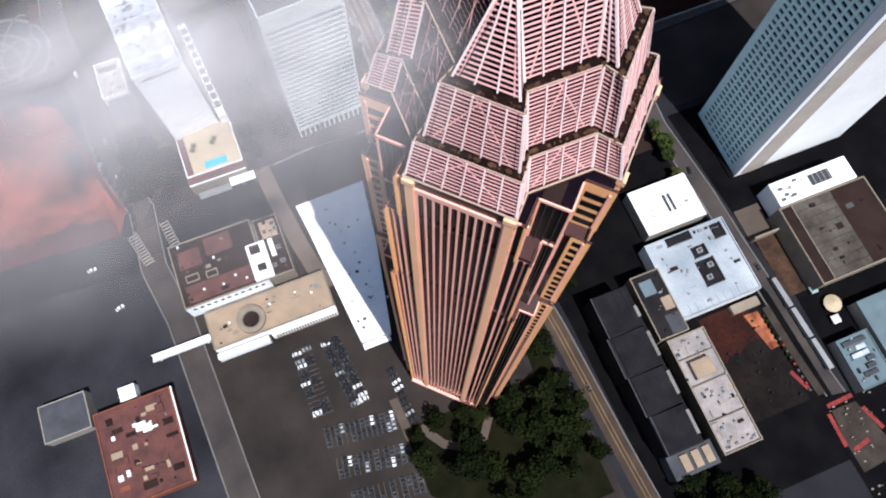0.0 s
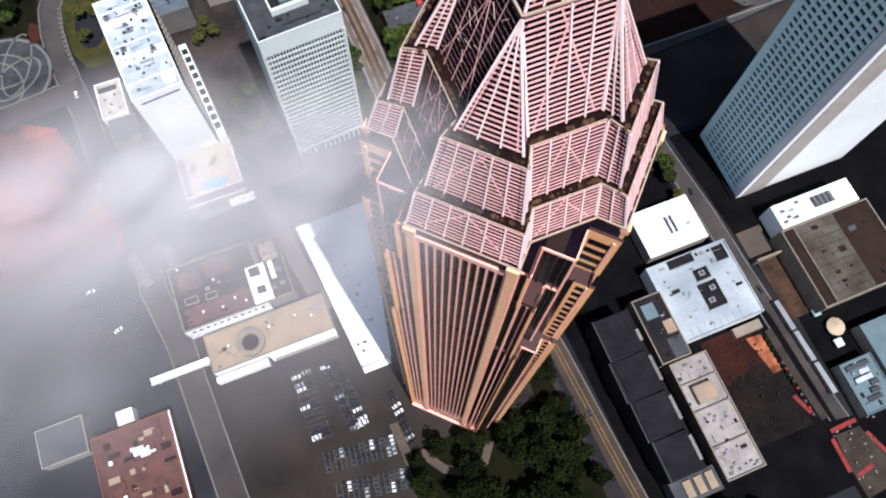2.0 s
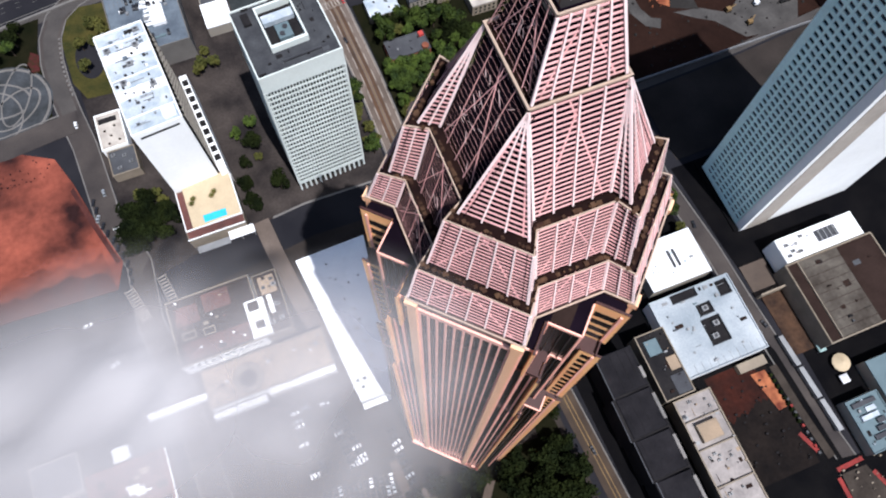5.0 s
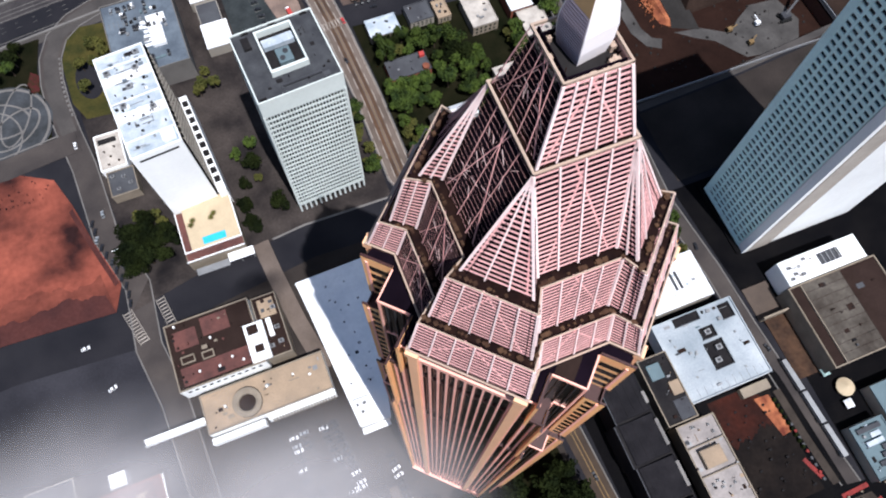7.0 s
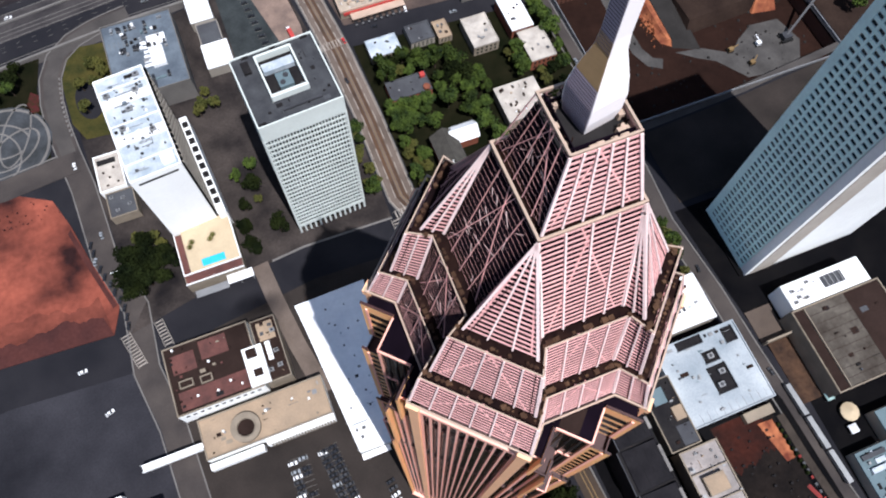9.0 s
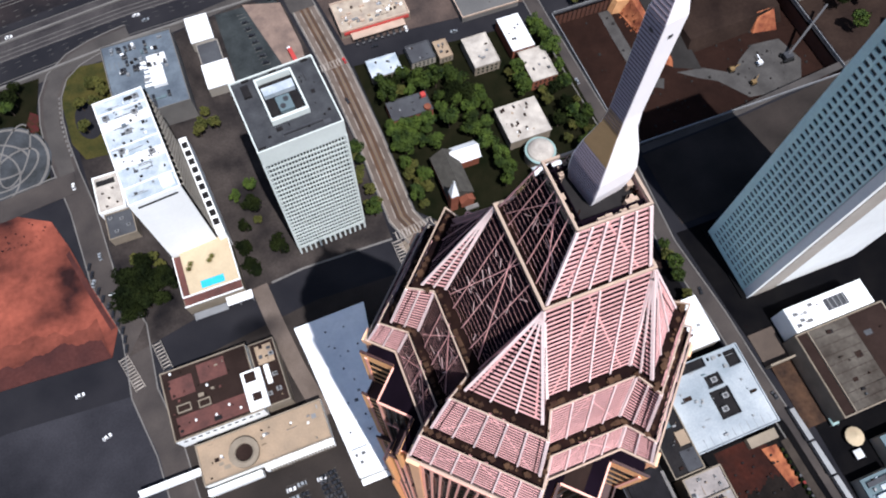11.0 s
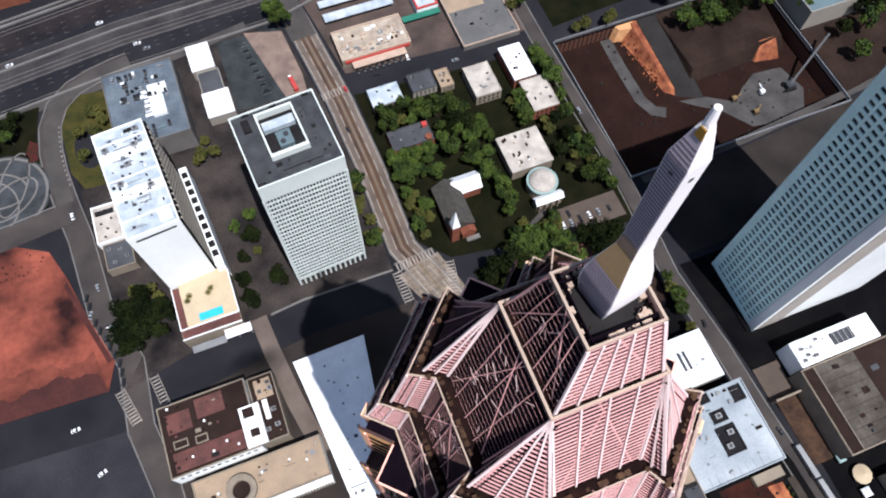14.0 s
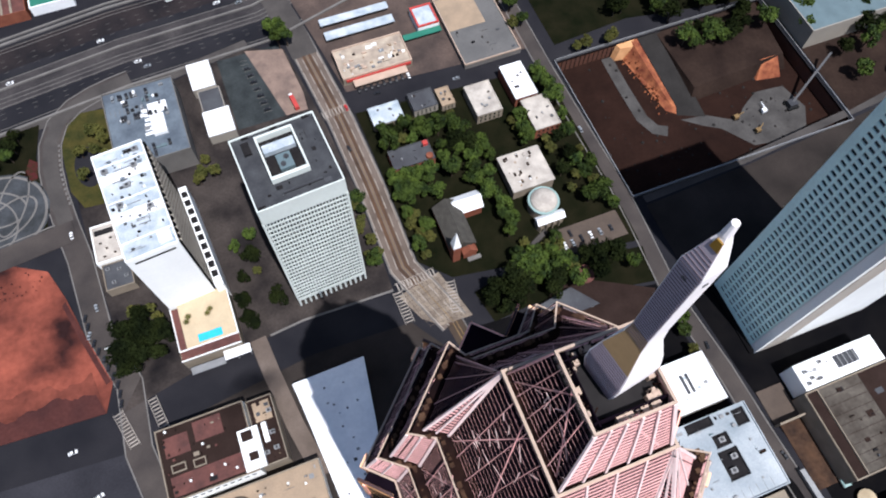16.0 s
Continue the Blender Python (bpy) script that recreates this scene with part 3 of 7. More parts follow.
for pts, w in (([(246, 315), (245, 290), (245, 262), (249, 251), (256, 247)], 8),):
    left, right = ribbon(pts, w)
    m = Mesh()
    for i in range(len(pts) - 1):
        q = [right[i], right[i + 1], left[i + 1], left[i]]
        m.hexa([(x, y, D - 0.1) for x, y in q] + [(x, y, D + 0.15) for x, y in q])
    part("gravel_track", m, GRAVEL_PALE, pit, "pale gravel haul road")
m = Mesh()
for i in range(160):
    x, y, s = random.uniform(px0 + 3, px1 - 3), random.uniform(py0 + 4, py1 - 4), random.uniform(0.3, 1.3)
    if 248 < x < 290 and y > 250:
        continue
    ring = [(x + s * math.cos(k * 1.05 + i) * random.uniform(0.7, 1.2), y + s * math.sin(k * 1.05 + i) * random.uniform(0.7, 1.2)) for k in range(6)]
    m.loft([[(a, b, D - 0.1) for a, b in ring], [(x + (a - x) * 0.6, y + (b - y) * 0.6, D + s * 0.7) for a, b in ring]])
part("rubble", m, GRAVEL, pit, kind="stuff")
m = Mesh()
for i in range(46):
    k = random.random()
    x, y, s = 258 + random.uniform(-1, 7) - 3 * k, 259 + 50 * k, random.uniform(0.25, 0.9)
    ring = [(x + s * math.cos(j * 1.05 + i), y + s * 0.8 * math.sin(j * 1.05 + i)) for j in range(6)]
    top = D + 0.4 + s + (2 + 7 * k) * max(0, min(1, (x - 259 + 4 * k) / 7))
    m.loft([[(a, b, D) for a, b in ring], [(x + (a - x) * 0.6, y + (b - y) * 0.6, top) for a, b in ring]])
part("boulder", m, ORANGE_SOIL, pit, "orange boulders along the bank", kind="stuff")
m = Mesh()
for x0, y0, x1, y1 in ((px0 - 1.5, py0 - 1.5, px1 + 1.5, py0 - 0.9), (px0 - 1.6, py0 - 0.8, px0 - 1.1, py1 + 1), (px1 + 1.1, py0, px1 + 1.6, py1 + 1), (px0, py1 + 1.1, px1, py1 + 1.6)):
    m.box(x0, y0, 0, x1, y1, 1.8)
part("hoarding", m, STEEL, pit, "pale site hoarding")
crane = thing("crawler_crane", "dark lattice crawler crane standing in the pit", "crane", at=(342, 236, D))
part("crane_body", Mesh().box(339, 233.5, D + 1.2, 345, 238.5, D + 4), DARK_STEEL, crane)
for y in (232.3, 237.5):
    part("track", Mesh().box(338, y, D, 346, y + 2, D + 1.3), TYRE, crane)
part("boom", Mesh().beam((342, 236, D + 3), (372, 252, D + 22), 1.4, 1.4), DARK_STEEL, crane)
truck_colors = [YELLOW_LINE, ROOF_WHITE, YELLOW_LINE]
for (x, y, r), tm in zip(((310, 226, 30), (322, 238, 80), (302, 240, 10)), truck_colors):
    ex = thing("excavator", "small excavator parked on the gravel of the pit", "excavator", "diggers in the pit", at=(x, y, D))
    part("cab", Mesh().box(x - 1.6, y - 1.3, D + 1, x + 1.6, y + 1.3, D + 3.2), tm, ex)
    for dy in (-1.5, 0.8):
        part("track", Mesh().box(x - 2.1, y + dy, D, x + 2.1, y + dy + 0.8, D + 1.0), TYRE, ex)
    part("arm", Mesh().beam((x + 1, y, D + 2.5), (x + 6 * math.cos(radians(r)), y + 6 * math.sin(radians(r)), D + 3), 0.6, 0.6), tm, ex)

# ---- the great tower ----
TC = Vector((41.2, 63.0))
TS = 250.5  # the crown's foot


class Frame:
    """A local frame of the tower: v along the face, a outward from the axis."""

    def __init__(self, degrees):
        t = radians(degrees)
        self.u, self.w = Vector((math.cos(t), math.sin(t))), Vector((-math.sin(t), math.cos(t)))

    def at(self, v, a, z):
        p = TC + self.u * a + self.w * v
        return (p.x, p.y, z)

    def box(self, m, v0, v1, a0, a1, z0, z1):
        q = [(v0, a1), (v1, a1), (v1, a0), (v0, a0)]
        q = [(v, a) for v, a in q][::-1]
        m.hexa([self.at(v, a, z0) for v, a in q] + [self.at(v, a, z1) for v, a in q])
        return m


WINGS = [Frame(225), Frame(315), Frame(45), Frame(135)]
NOTCH = [Frame(270), Frame(0), Frame(90), Frame(180)]
tower = thing("tower", "pink granite skyscraper with stepped lattice crown and white obelisk", "skyscraper", at=(TC.x, TC.y, 0))
# (half-length of a wing, where its end wall begins, from, to)
STEPS = [(17.6, 22.0, 0.0, 185.0), (16.3, 21.4, 185.0, 230.0), (13.0, 19.4, 230.0, 248.6)]
BLOCK = (21.8, 19.4, 19.4)  # half-width of the square block that fills the corner between two wings
FACE = 25.3


def plan(a, h, r, w):
    pts = []
    for wing, notch in zip(WINGS, NOTCH):
        pts += [wing.at(-h, a, 0)[:2], wing.at(h, a, 0)[:2], notch.at(-w, r, 0)[:2], notch.at(w, r, 0)[:2]]
    return pts


def stepped(a, h, b):
    """The shaft's outline: four wings, and a square block in each corner between them."""
    pts = []
    for wing in WINGS:
        pts += [wing.at(-h, b, 0)[:2], wing.at(-h, a, 0)[:2], wing.at(h, a, 0)[:2], wing.at(h, b, 0)[:2], wing.at(b, b, 0)[:2]]
    return pts


for (L, s, z0, z1), b in zip(STEPS, BLOCK):
    part("core", Mesh().prism(stepped(FACE - 1.0, L - 0.5, b - 0.3), z0, z1 - 0.3), DARK_GLASS, tower, "dark glazed shaft")
    part("terrace", Mesh().prism(stepped(FACE - 0.6, L - 0.2, b), z1 - 0.3, z1 + 0.25), GRANITE_SHADED if z1 < 240 else CROWN_INSIDE, tower, "dark terrace slab")


def arch(frame, v0, v1, a0, a1, z0, z1):
    """The head of a slot: a block with a half-round underside."""
    m = Mesh()
    n, r, mid = 8, (v1 - v0) / 2, (v0 + v1) / 2
    for i in range(n):
        t0, t1 = math.pi * i / n, math.pi * (i + 1) / n
        p0, p1 = (mid - r * math.cos(t0), z0 + r * math.sin(t0)), (mid - r * math.cos(t1), z0 + r * math.sin(t1))
        q = [(p0[0], a0), (p1[0], a0), (p1[0], a1), (p0[0], a1)]
        zz = [p0[1], p1[1], p1[1], p0[1]]
        m.hexa([frame.at(v, a, z) for (v, a), z in zip(q, zz)] + [frame.at(v, a, z1) for v, a in q])
    return m


def slots(frame, v0, v1, n, a, z0, z1, material, bar=0.4):
    """A face of n tall dark slots between granite mullions with round heads."""
    step = (v1 - v0) / n
    for i in range(n + 1):
        v = v0 + step * i
        part("mullion", frame.box(Mesh(), v - bar / 2, v + bar / 2, a - 0.5, a, z0, z1), material, tower)
    for i in range(n):
        va, vb = v0 + step * i + bar / 2, v0 + step * (i + 1) - bar / 2
        part("slot_head", arch(frame, va, vb, a - 0.5, a - 0.02, z1 - 1.2, z1), material, tower)


for f in WINGS:
    slots(f, -8.7, 8.7, 10, FACE, 3, 244.5, GRANITE)
    for side in (-1, 1):
        a, b = sorted((side * 8.95, side * 10.7))
        part("corner_column", f.box(Mesh(), a, b, FACE - 0.8, FACE + 0.55, 0, 248.5), GRANITE_LIT, tower, "granite column in a paler, lit tone")
        part("column_cap", f.box(Mesh(), a - 0.3, b + 0.3, FACE - 0.8, FACE + 0.9, 248.3, 250.0), GRANITE_LIT, tower)
        a, b = sorted((side * 11.0, side * 13.0))
        slots(f, a, b, 1, FACE - 0.45, 0, 247.5, GRANITE, 0.45)
        a, b = sorted((side * 13.2, side * 16.3))
        slots(f, a, b, 2, FACE - 0.75, 0, 229.6, GRANITE, 0.4)
        a, b = sorted((side * 16.4, side * 17.6))
        slots(f, a, b, 1, FACE - 0.9, 0, 185.0, GRANITE, 0.34)
    part("base_course", f.box(Mesh(), -17.6, 17.6, FACE - 0.8, FACE + 0.8, 0, 3), GRANITE, tower)
    part("frieze", f.box(Mesh(), -10.9, 10.9, FACE - 0.9, FACE - 0.3, 244.5, 248.0), GRANITE_SHADED, tower)
    part("frieze_band", f.box(Mesh(), -8.9, 8.9, FACE - 0.3, FACE + 0.12, 244.2, 246.0), GRANITE, tower)
    # the ends of the wings: one bay of square windows, floor above floor
    for side in (-1, 1):
        for L, s, z0, z1 in STEPS:
            face = side * L

            def wall_box(m, a0, a1, t, za, zb):
                va, vb = sorted((face, face - side * t))
                return f.box(m, va, vb, a0, a1, za, zb)
            a0, a1 = s, FACE + 0.35
            part("end_wall", wall_box(Mesh(), a0, a1, 0.5, z0, z1 + 0.6), END_WALL, tower, "orange granite end wall")
            part("end_coping", wall_box(Mesh(), a0, a1 + 0.1, 0.45, z1 + 0.6, z1 + 0.9), GRANITE_SHADED, tower)
            k, h = z0 + 1.4, 4.0
            va, vb = sorted((face + side * 0.05, face - side * 0.3))
            joined = Mesh()
            while k < z1 - 2.6:
                if f in WINGS[:2]:
                    part("end_window", f.box(Mesh(), va, vb, a0 + 0.8, a1 - 1.4, k, k + 2.3), DARK_GLASS, tower)
                else:
                    f.box(joined, va, vb, a0 + 0.8, a1 - 1.4, k, k + 2.3)
                k += h
            if joined.v:
                part("end_window", joined, DARK_GLASS, tower, kind="stuff")
for f in WINGS:
    # the corner blocks: dark glass between thin granite frames, on both sides of each wing
    for side in (-1, 1):
        for (L, s, z0, z1), b in zip(STEPS, BLOCK):
            lo, hi = L, b - 0.05
            if hi - lo < 1:
                continue
            box = lambda v0, v1, t, za, zb: f.box(Mesh(), min(side * v0, side * v1), max(side * v0, side * v1), b - t, b + 0.08, za, zb)
            for v in (lo + 0.2, hi - 0.2):
                part("block_frame", box(v - 0.16, v + 0.16, 0.3, z0, z1), GRANITE, tower)
            part("block_frame", box(lo, hi, 0.24, z1 - 0.5, z1 + 0.3), GRANITE, tower)
            for i in range(1, 4):
                v = lo + (hi - lo) * i / 4
                part("block_mullion", box(v - 0.07, v + 0.07, 0.34, z0, z1 - 0.5), DARK_STEEL, tower)
            if s > b + 0.5:
                va, vb = sorted((side * L, side * (L - 0.5)))
                part("recess_frame", f.box(Mesh(), va, vb, b + 0.1, b + 0.5, z0, z1), GRANITE, tower)
    if f is WINGS[0]:
        part("roof_panel", f.box(Mesh(), 13.3, 16.8, 14.2, 19.0, 248.8, 248.88), ROOF_BROWN, tower, "brown panel on the block roof")
    # low rails round the ledges of the wings
    for side in (-1, 1):
        for v0, v1, z in ((13.2, 16.4, 230.2), (16.5, 17.7, 185.2)):
            a, b = sorted((side * v0, side * v1))
            part("ledge_rail", f.box(Mesh(), a, b, FACE - 0.9, FACE - 0.6, z, z + 1.1), GRANITE_SHADED, tower)

# The crown: stepped tiers of slats.
TIERS = [(TS, plan(25.0, 10.6, 21.2, 6.4), 259.4, plan(22.8, 9.7, 19.2, 6.2), 9, 3.4),
         (259.6, plan(21.1, 8.6, 17.5, 6.0), 273.0, plan(18.7, 6.9, 14.7, 6.4), 13, 3.2)]


def coping(pts, z, parent, w=0.2, h=0.26, name="coping", material=None):
    n = len(pts)
    for i in range(n):
        p, q = Vector(pts[i]), Vector(pts[(i + 1) % n])
        t = (q - p).normalized() * (w / 2)
        dz = 0.03 * (i % 2)
        part(name, Mesh().beam((*(p - t), z + dz), (*(q + t), z + dz), w + dz, h), material or CREAM, parent)


def lattice(b0, b1, t0, t1, n, gap, parent, rail=0.4):
    """A sloping crown face: dark backing, n slats, ribs every gap metres."""
    b0, b1, t0, t1 = (Vector(p) for p in (b0, b1, t0, t1))
    nrm = (b1 - b0).cross((t0 + t1) / 2 - (b0 + b1) / 2).normalized()
    if nrm.dot(Vector((b0.x - TC.x, b0.y - TC.y, 0)) + Vector((b1.x - TC.x, b1.y - TC.y, 0))) < 0:
        nrm = -nrm
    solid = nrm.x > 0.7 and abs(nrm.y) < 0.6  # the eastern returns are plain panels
    back = [p - nrm * 0.9 for p in (b0, b1, t1, t0)]
    tri = (t1 - t0).length < 0.1
    m = Mesh()
    if solid:
        back = [p - nrm * 0.02 for p in (b0, b1, t1, t0)]
    m.v = [tuple(p) for p in back] + [tuple(p - nrm * 0.12) for p in back]
    m.f = [(0, 1, 2, 3), (7, 6, 5, 4), (0, 4, 5, 1), (1, 5, 6, 2), (2, 6, 7, 3), (3, 7, 4, 0)]
    if tri:
        m.v = [tuple(p) for p in back[:3]] + [tuple(p - nrm * 0.12) for p in back[:3]]
        m.f = [(0, 1, 2), (5, 4, 3), (0, 3, 4, 1), (1, 4, 5, 2), (2, 5, 3, 0)]
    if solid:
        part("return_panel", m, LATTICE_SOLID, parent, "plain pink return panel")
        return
    # near-black sheet stands in for the unlit inside of the crown
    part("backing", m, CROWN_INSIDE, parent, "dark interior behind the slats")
    slope = ((t0 + t1) / 2 - (b0 + b1) / 2).normalized()
    # broad slats on the southern faces; thinner bars elsewhere imitate the faces' shade
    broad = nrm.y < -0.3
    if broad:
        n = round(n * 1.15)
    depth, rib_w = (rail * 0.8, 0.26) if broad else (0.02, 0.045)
    for i in range(n):
        k = (i + 0.6) / n
        p, q = b0.lerp(t0, k), b1.lerp(t1, k)
        if (q - p).length > 0.5:
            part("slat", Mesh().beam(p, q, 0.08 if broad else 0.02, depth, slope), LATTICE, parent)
    width = (b1 - b0).length
    ribs = max(2, round(width / gap))
    m = Mesh()
    for j in range(ribs + 1):
        k = j / ribs
        p, q = b0.lerp(b1, k) + nrm * 0.12, t0.lerp(t1, k) + nrm * 0.12
        m.beam(p, q, rib_w * 1.5 if j in (0, ribs) else rib_w, 0.24 if broad else 0.1, nrm)
    # southern ribs get a paler paint that holds the sun on them
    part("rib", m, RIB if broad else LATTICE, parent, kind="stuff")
    if n > 8 and width > 6:
        m = Mesh()
        m.beam(b0.lerp(b1, 0.08) - nrm * 0.3, t0.lerp(t1, 0.55) - nrm * 0.3, 0.25 if broad else 0.08, 0.1, nrm)
        m.beam(b0.lerp(b1, 0.9) - nrm * 0.3, t0.lerp(t1, 0.4) - nrm * 0.3, 0.25 if broad else 0.08, 0.1, nrm)
        part("brace", m, LATTICE, parent)
    if not broad and not tri and width > 5:
        # random pale bars mimic sunlit steel glimpsed inside these faces
        rng = random.Random(round(b0.x * 7 + b0.y * 3 + b0.z))
        m = Mesh()
        for j in range(round(width * (t0 - b0).length / 14)):
            p = b0.lerp(b1, rng.uniform(0.05, 0.95)).lerp(t0.lerp(t1, rng.uniform(0.1, 0.9)), rng.uniform(0.05, 0.9)) - nrm * rng.uniform(0.25, 0.75)
            d = (slope * rng.uniform(-1, 1) + (b1 - b0).normalized() * rng.uniform(-1, 1)).normalized() * rng.uniform(0.3, 1.3)
            m.beam(p - d, p + d, 0.06, 0.06, nrm)
        part("inner_frame", m, RIB, parent, "pale steel inside the open frame", kind="stuff")


def tier(name, z0, low, z1, high, n, gap, label):
    ob = part(name, Mesh().prism([tuple(Vector(p).lerp(TC, 0.12)) for p in low], z0 - 0.5, z0 + 0.3), LEDGE, tower, label)
    k = len(low)
    for i in range(k):
        j = (i + 1) % k
        lattice((*low[i], z0), (*low[j], z0), (*high[i], z1), (*high[j], z1), n, gap, ob)
    return ob


for z0, low, z1, high, n, gap in TIERS:
    ob = tier("crown_tier", z0, low, z1, high, n, gap, "sloping tier of pink slats")
    coping(high, z1 + 0.2, ob)
    m = Mesh()
    for i in range(len(high)):
        p, q = Vector(high[i]).lerp(TC, 0.045), Vector(high[(i + 1) % len(high)]).lerp(TC, 0.045)
        for k in range(int((q - p).length / 0.8)):
            c, s = p.lerp(q, random.random()), random.uniform(0.12, 0.4)
            m.box(c.x - s, c.y - s, z1 - 0.2, c.x + s, c.y + s, z1 - 0.1 + random.uniform(0.1, 0.6))
    part("ledge_clutter", m, LEDGE_FIXING, ob, "stained fixings on the ledge", kind="stuff")
    part("ledge", Mesh().prism([tuple(Vector(p).lerp(TC, 0.02)) for p in high], z1 - 0.6, z1 - 0.1), LEDGE, ob, "stained ledge")
base_ring = part("crown_foot", Mesh().prism(plan(25.4, 10.9, 21.6, 6.6), TS - 1.6, TS - 0.5), GRANITE_SHADED, tower, "granite slab in a shade-dark red under the crown")
coping(plan(25.5, 10.9, 21.7, 6.5), TS - 0.1, base_ring, 0.3, 0.35)
# the upper pyramid: wings run up to the corners of a square
q = 6.9
corner = [(TC.x - q, TC.y - q), (TC.x + q, TC.y - q), (TC.x + q, TC.y + q), (TC.x - q, TC.y + q)]
low = plan(16.9, 5.5, 13.0, 6.2)
high = []
for i in range(4):
    high += [corner[i], corner[i], corner[i], corner[(i + 1) % 4]]
upper = part("crown_pyramid", Mesh().prism([tuple(Vector(p).lerp(TC, 0.05)) for p in low], 272.6, 273.6), LEDGE, tower, "steep pyramid of pink slats")
for i in range(16):
    j = (i + 1) % 16
    b0, b1, t0, t1 = low[i], low[j], high[i], high[j]
    if i % 4 == 3:
        t1 = t0
    lattice((*b0, 273.3), (*b1, 273.3), (*t0, 293.0), (*t1, 293.0), 19, 3.2, upper)
coping(corner, 293.5, upper, 0.32, 0.4, "band")
part("ledge", Mesh().prism(corner, 292.6, 293.2), LEDGE, upper)
q0, q1 = 6.4, 4.0
lowsq = [(TC.x + a * q0, TC.y + b * q0) for a, b in ((-1, -1), (1, -1), (1, 1), (-1, 1))]
topsq = [(TC.x + a * q1, TC.y + b * q1) for a, b in ((-1, -1), (1, -1), (1, 1), (-1, 1))]
cap = part("crown_cap", Mesh().prism(topsq, 303.6, 304.2), ROOF_DARK, tower, "dark railed platform under the obelisk")
for i in range(4):
    j = (i + 1) % 4
    lattice((*lowsq[i], 293.6), (*lowsq[j], 293.6), (*topsq[i], 305.6), (*topsq[j], 305.6), 12, 2.8, cap)
coping(topsq, 305.9, cap, 0.26, 0.4)
m = Mesh()
for i in range(46):
    a, r = random.uniform(0, 6.28), random.uniform(2.9, 3.6)
    x, y = TC.x + max(-3.5, min(3.5, r * 1.2 * math.cos(a))), TC.y + max(-3.5, min(3.5, r * 1.2 * math.sin(a)))
    s = random.uniform(0.12, 0.4)
    m.box(x - s, y - s, 304.2, x + s, y + s, 304.3 + s * 2.2)
part("roof_plant", m, CREAM, cap, "clutter of pipes and plant", kind="stuff")
m = Mesh()
for i in range(60):
    a, k = random.uniform(0, 6.28), random.uniform(2.6, 3.7)
    x, y, s = TC.x + max(-3.6, min(3.6, k * 1.3 * math.cos(a))), TC.y + max(-3.6, min(3.6, k * 1.3 * math.sin(a))), random.uniform(0.2, 0.6)
    m.beam((x, y, 304.25), (x + random.uniform(-s, s), y + random.uniform(-s, s), 304.3 + s * 2), 0.12, 0.12)
part("roof_pipe", m, LEDGE, cap, "dark pipes on the platform", kind="stuff")


def obelisk_ring(r, z):
    """Four corners of the obelisk, which stands turned by ten degrees: front, right, back, left."""
    return [(TC.x + 0.6 + r * math.cos(radians(234.8 + 90 * k)), TC.y + 0.75 + r * math.sin(radians(234.8 + 90 * k)), z) for k in range(4)]


PROFILE = [(2.7, 304.2), (3.1, 306.4), (3.1, 308.8), (2.6, 311.4), (1.55, 315.0), (1.35, 317.2), (1.42, 328.9), (0.66, 331.8), (0.36, 332.7)]
spire = part("obelisk", Mesh().loft([obelisk_ring(r, z) for r, z in PROFILE]), GOLD_LIT, tower, "white gilded obelisk")
ox, oy = TC.x + 0.6, TC.y + 0.75
part("finial", Mesh().tube((ox, oy, 332.6), (ox, oy, 334.0), 0.36, 0.26, 10), GOLD_LIT, spire, "white finial")


def on_face(k, u0, u1, levels, out=0.04):
    """A thin panel on face k of the obelisk between levels, u from 0 to 1 across the face."""
    inner, outer = [], []
    for r, z in levels:
        c = obelisk_ring(r, z)
        p, q = Vector(c[k]), Vector(c[(k + 1) % 4])
        n = (Vector((p.x + q.x, p.y + q.y, 0)) / 2 - Vector((ox, oy, 0))).normalized()
        inner.append((p.lerp(q, u0) - n * 0.05, p.lerp(q, u1) - n * 0.05))
        outer.append((p.lerp(q, u0) + n * out, p.lerp(q, u1) + n * out))
    m = Mesh()
    for i in range(len(levels) - 1):
        (a0, a1), (b0, b1), (c0, c1), (d0, d1) = inner[i], outer[i], inner[i + 1], outer[i + 1]
        m.hexa([b0, b1, a1, a0, d0, d1, c1, c0])
    return m


# ribbed west face: its shade is put into the mauve grey
RIBBED = mat("shaded_ribbed_cladding", (0.43, 0.36, 0.4), 0.6, vary=0.12, fine=0.8, coarse=0.3, bump=0.05, spec=0.2)
RIB_DARK = mat("dark_mauve_rib", (0.16, 0.12, 0.14), 0.7, vary=0.15)


def obelisk_radius(z):
    """Half-diagonal of the obelisk at a height."""
    for (ra, za), (rb, zb) in zip(PROFILE, PROFILE[1:]):
        if za <= z <= zb:
            return ra + (rb - ra) * (z - za) / (zb - za)


for span in (PROFILE[:4], PROFILE[4:8]):
    part("cladding", on_face(3, 0.03, 0.97, span, 0.025), RIBBED, spire, "ribbed cladding in a shade-dark mauve grey")
for i in range(66):
    z = 304.6 + 0.4 * i
    if 311.2 < z < 315.1:
        continue
    part("rib", on_face(3, 0.03, 0.97, [(obelisk_radius(z), z), (obelisk_radius(z + 0.1), z + 0.1)], 0.05), RIB_DARK, spire)
# added brown plate: the reflection on the western shoulder, put in as colour
part("shoulder_panel", on_face(3, 0.02, 0.98, [PROFILE[3], PROFILE[4], (1.37, 316.9)]), SHOULDER_BROWN, spire, "brown shoulder panel, a painted reflection")
part("collar", on_face(3, 0.3, 1.0, [(0.72, 331.5), (0.5, 332.3)], 0.12), GOLD, spire, "gold collar")
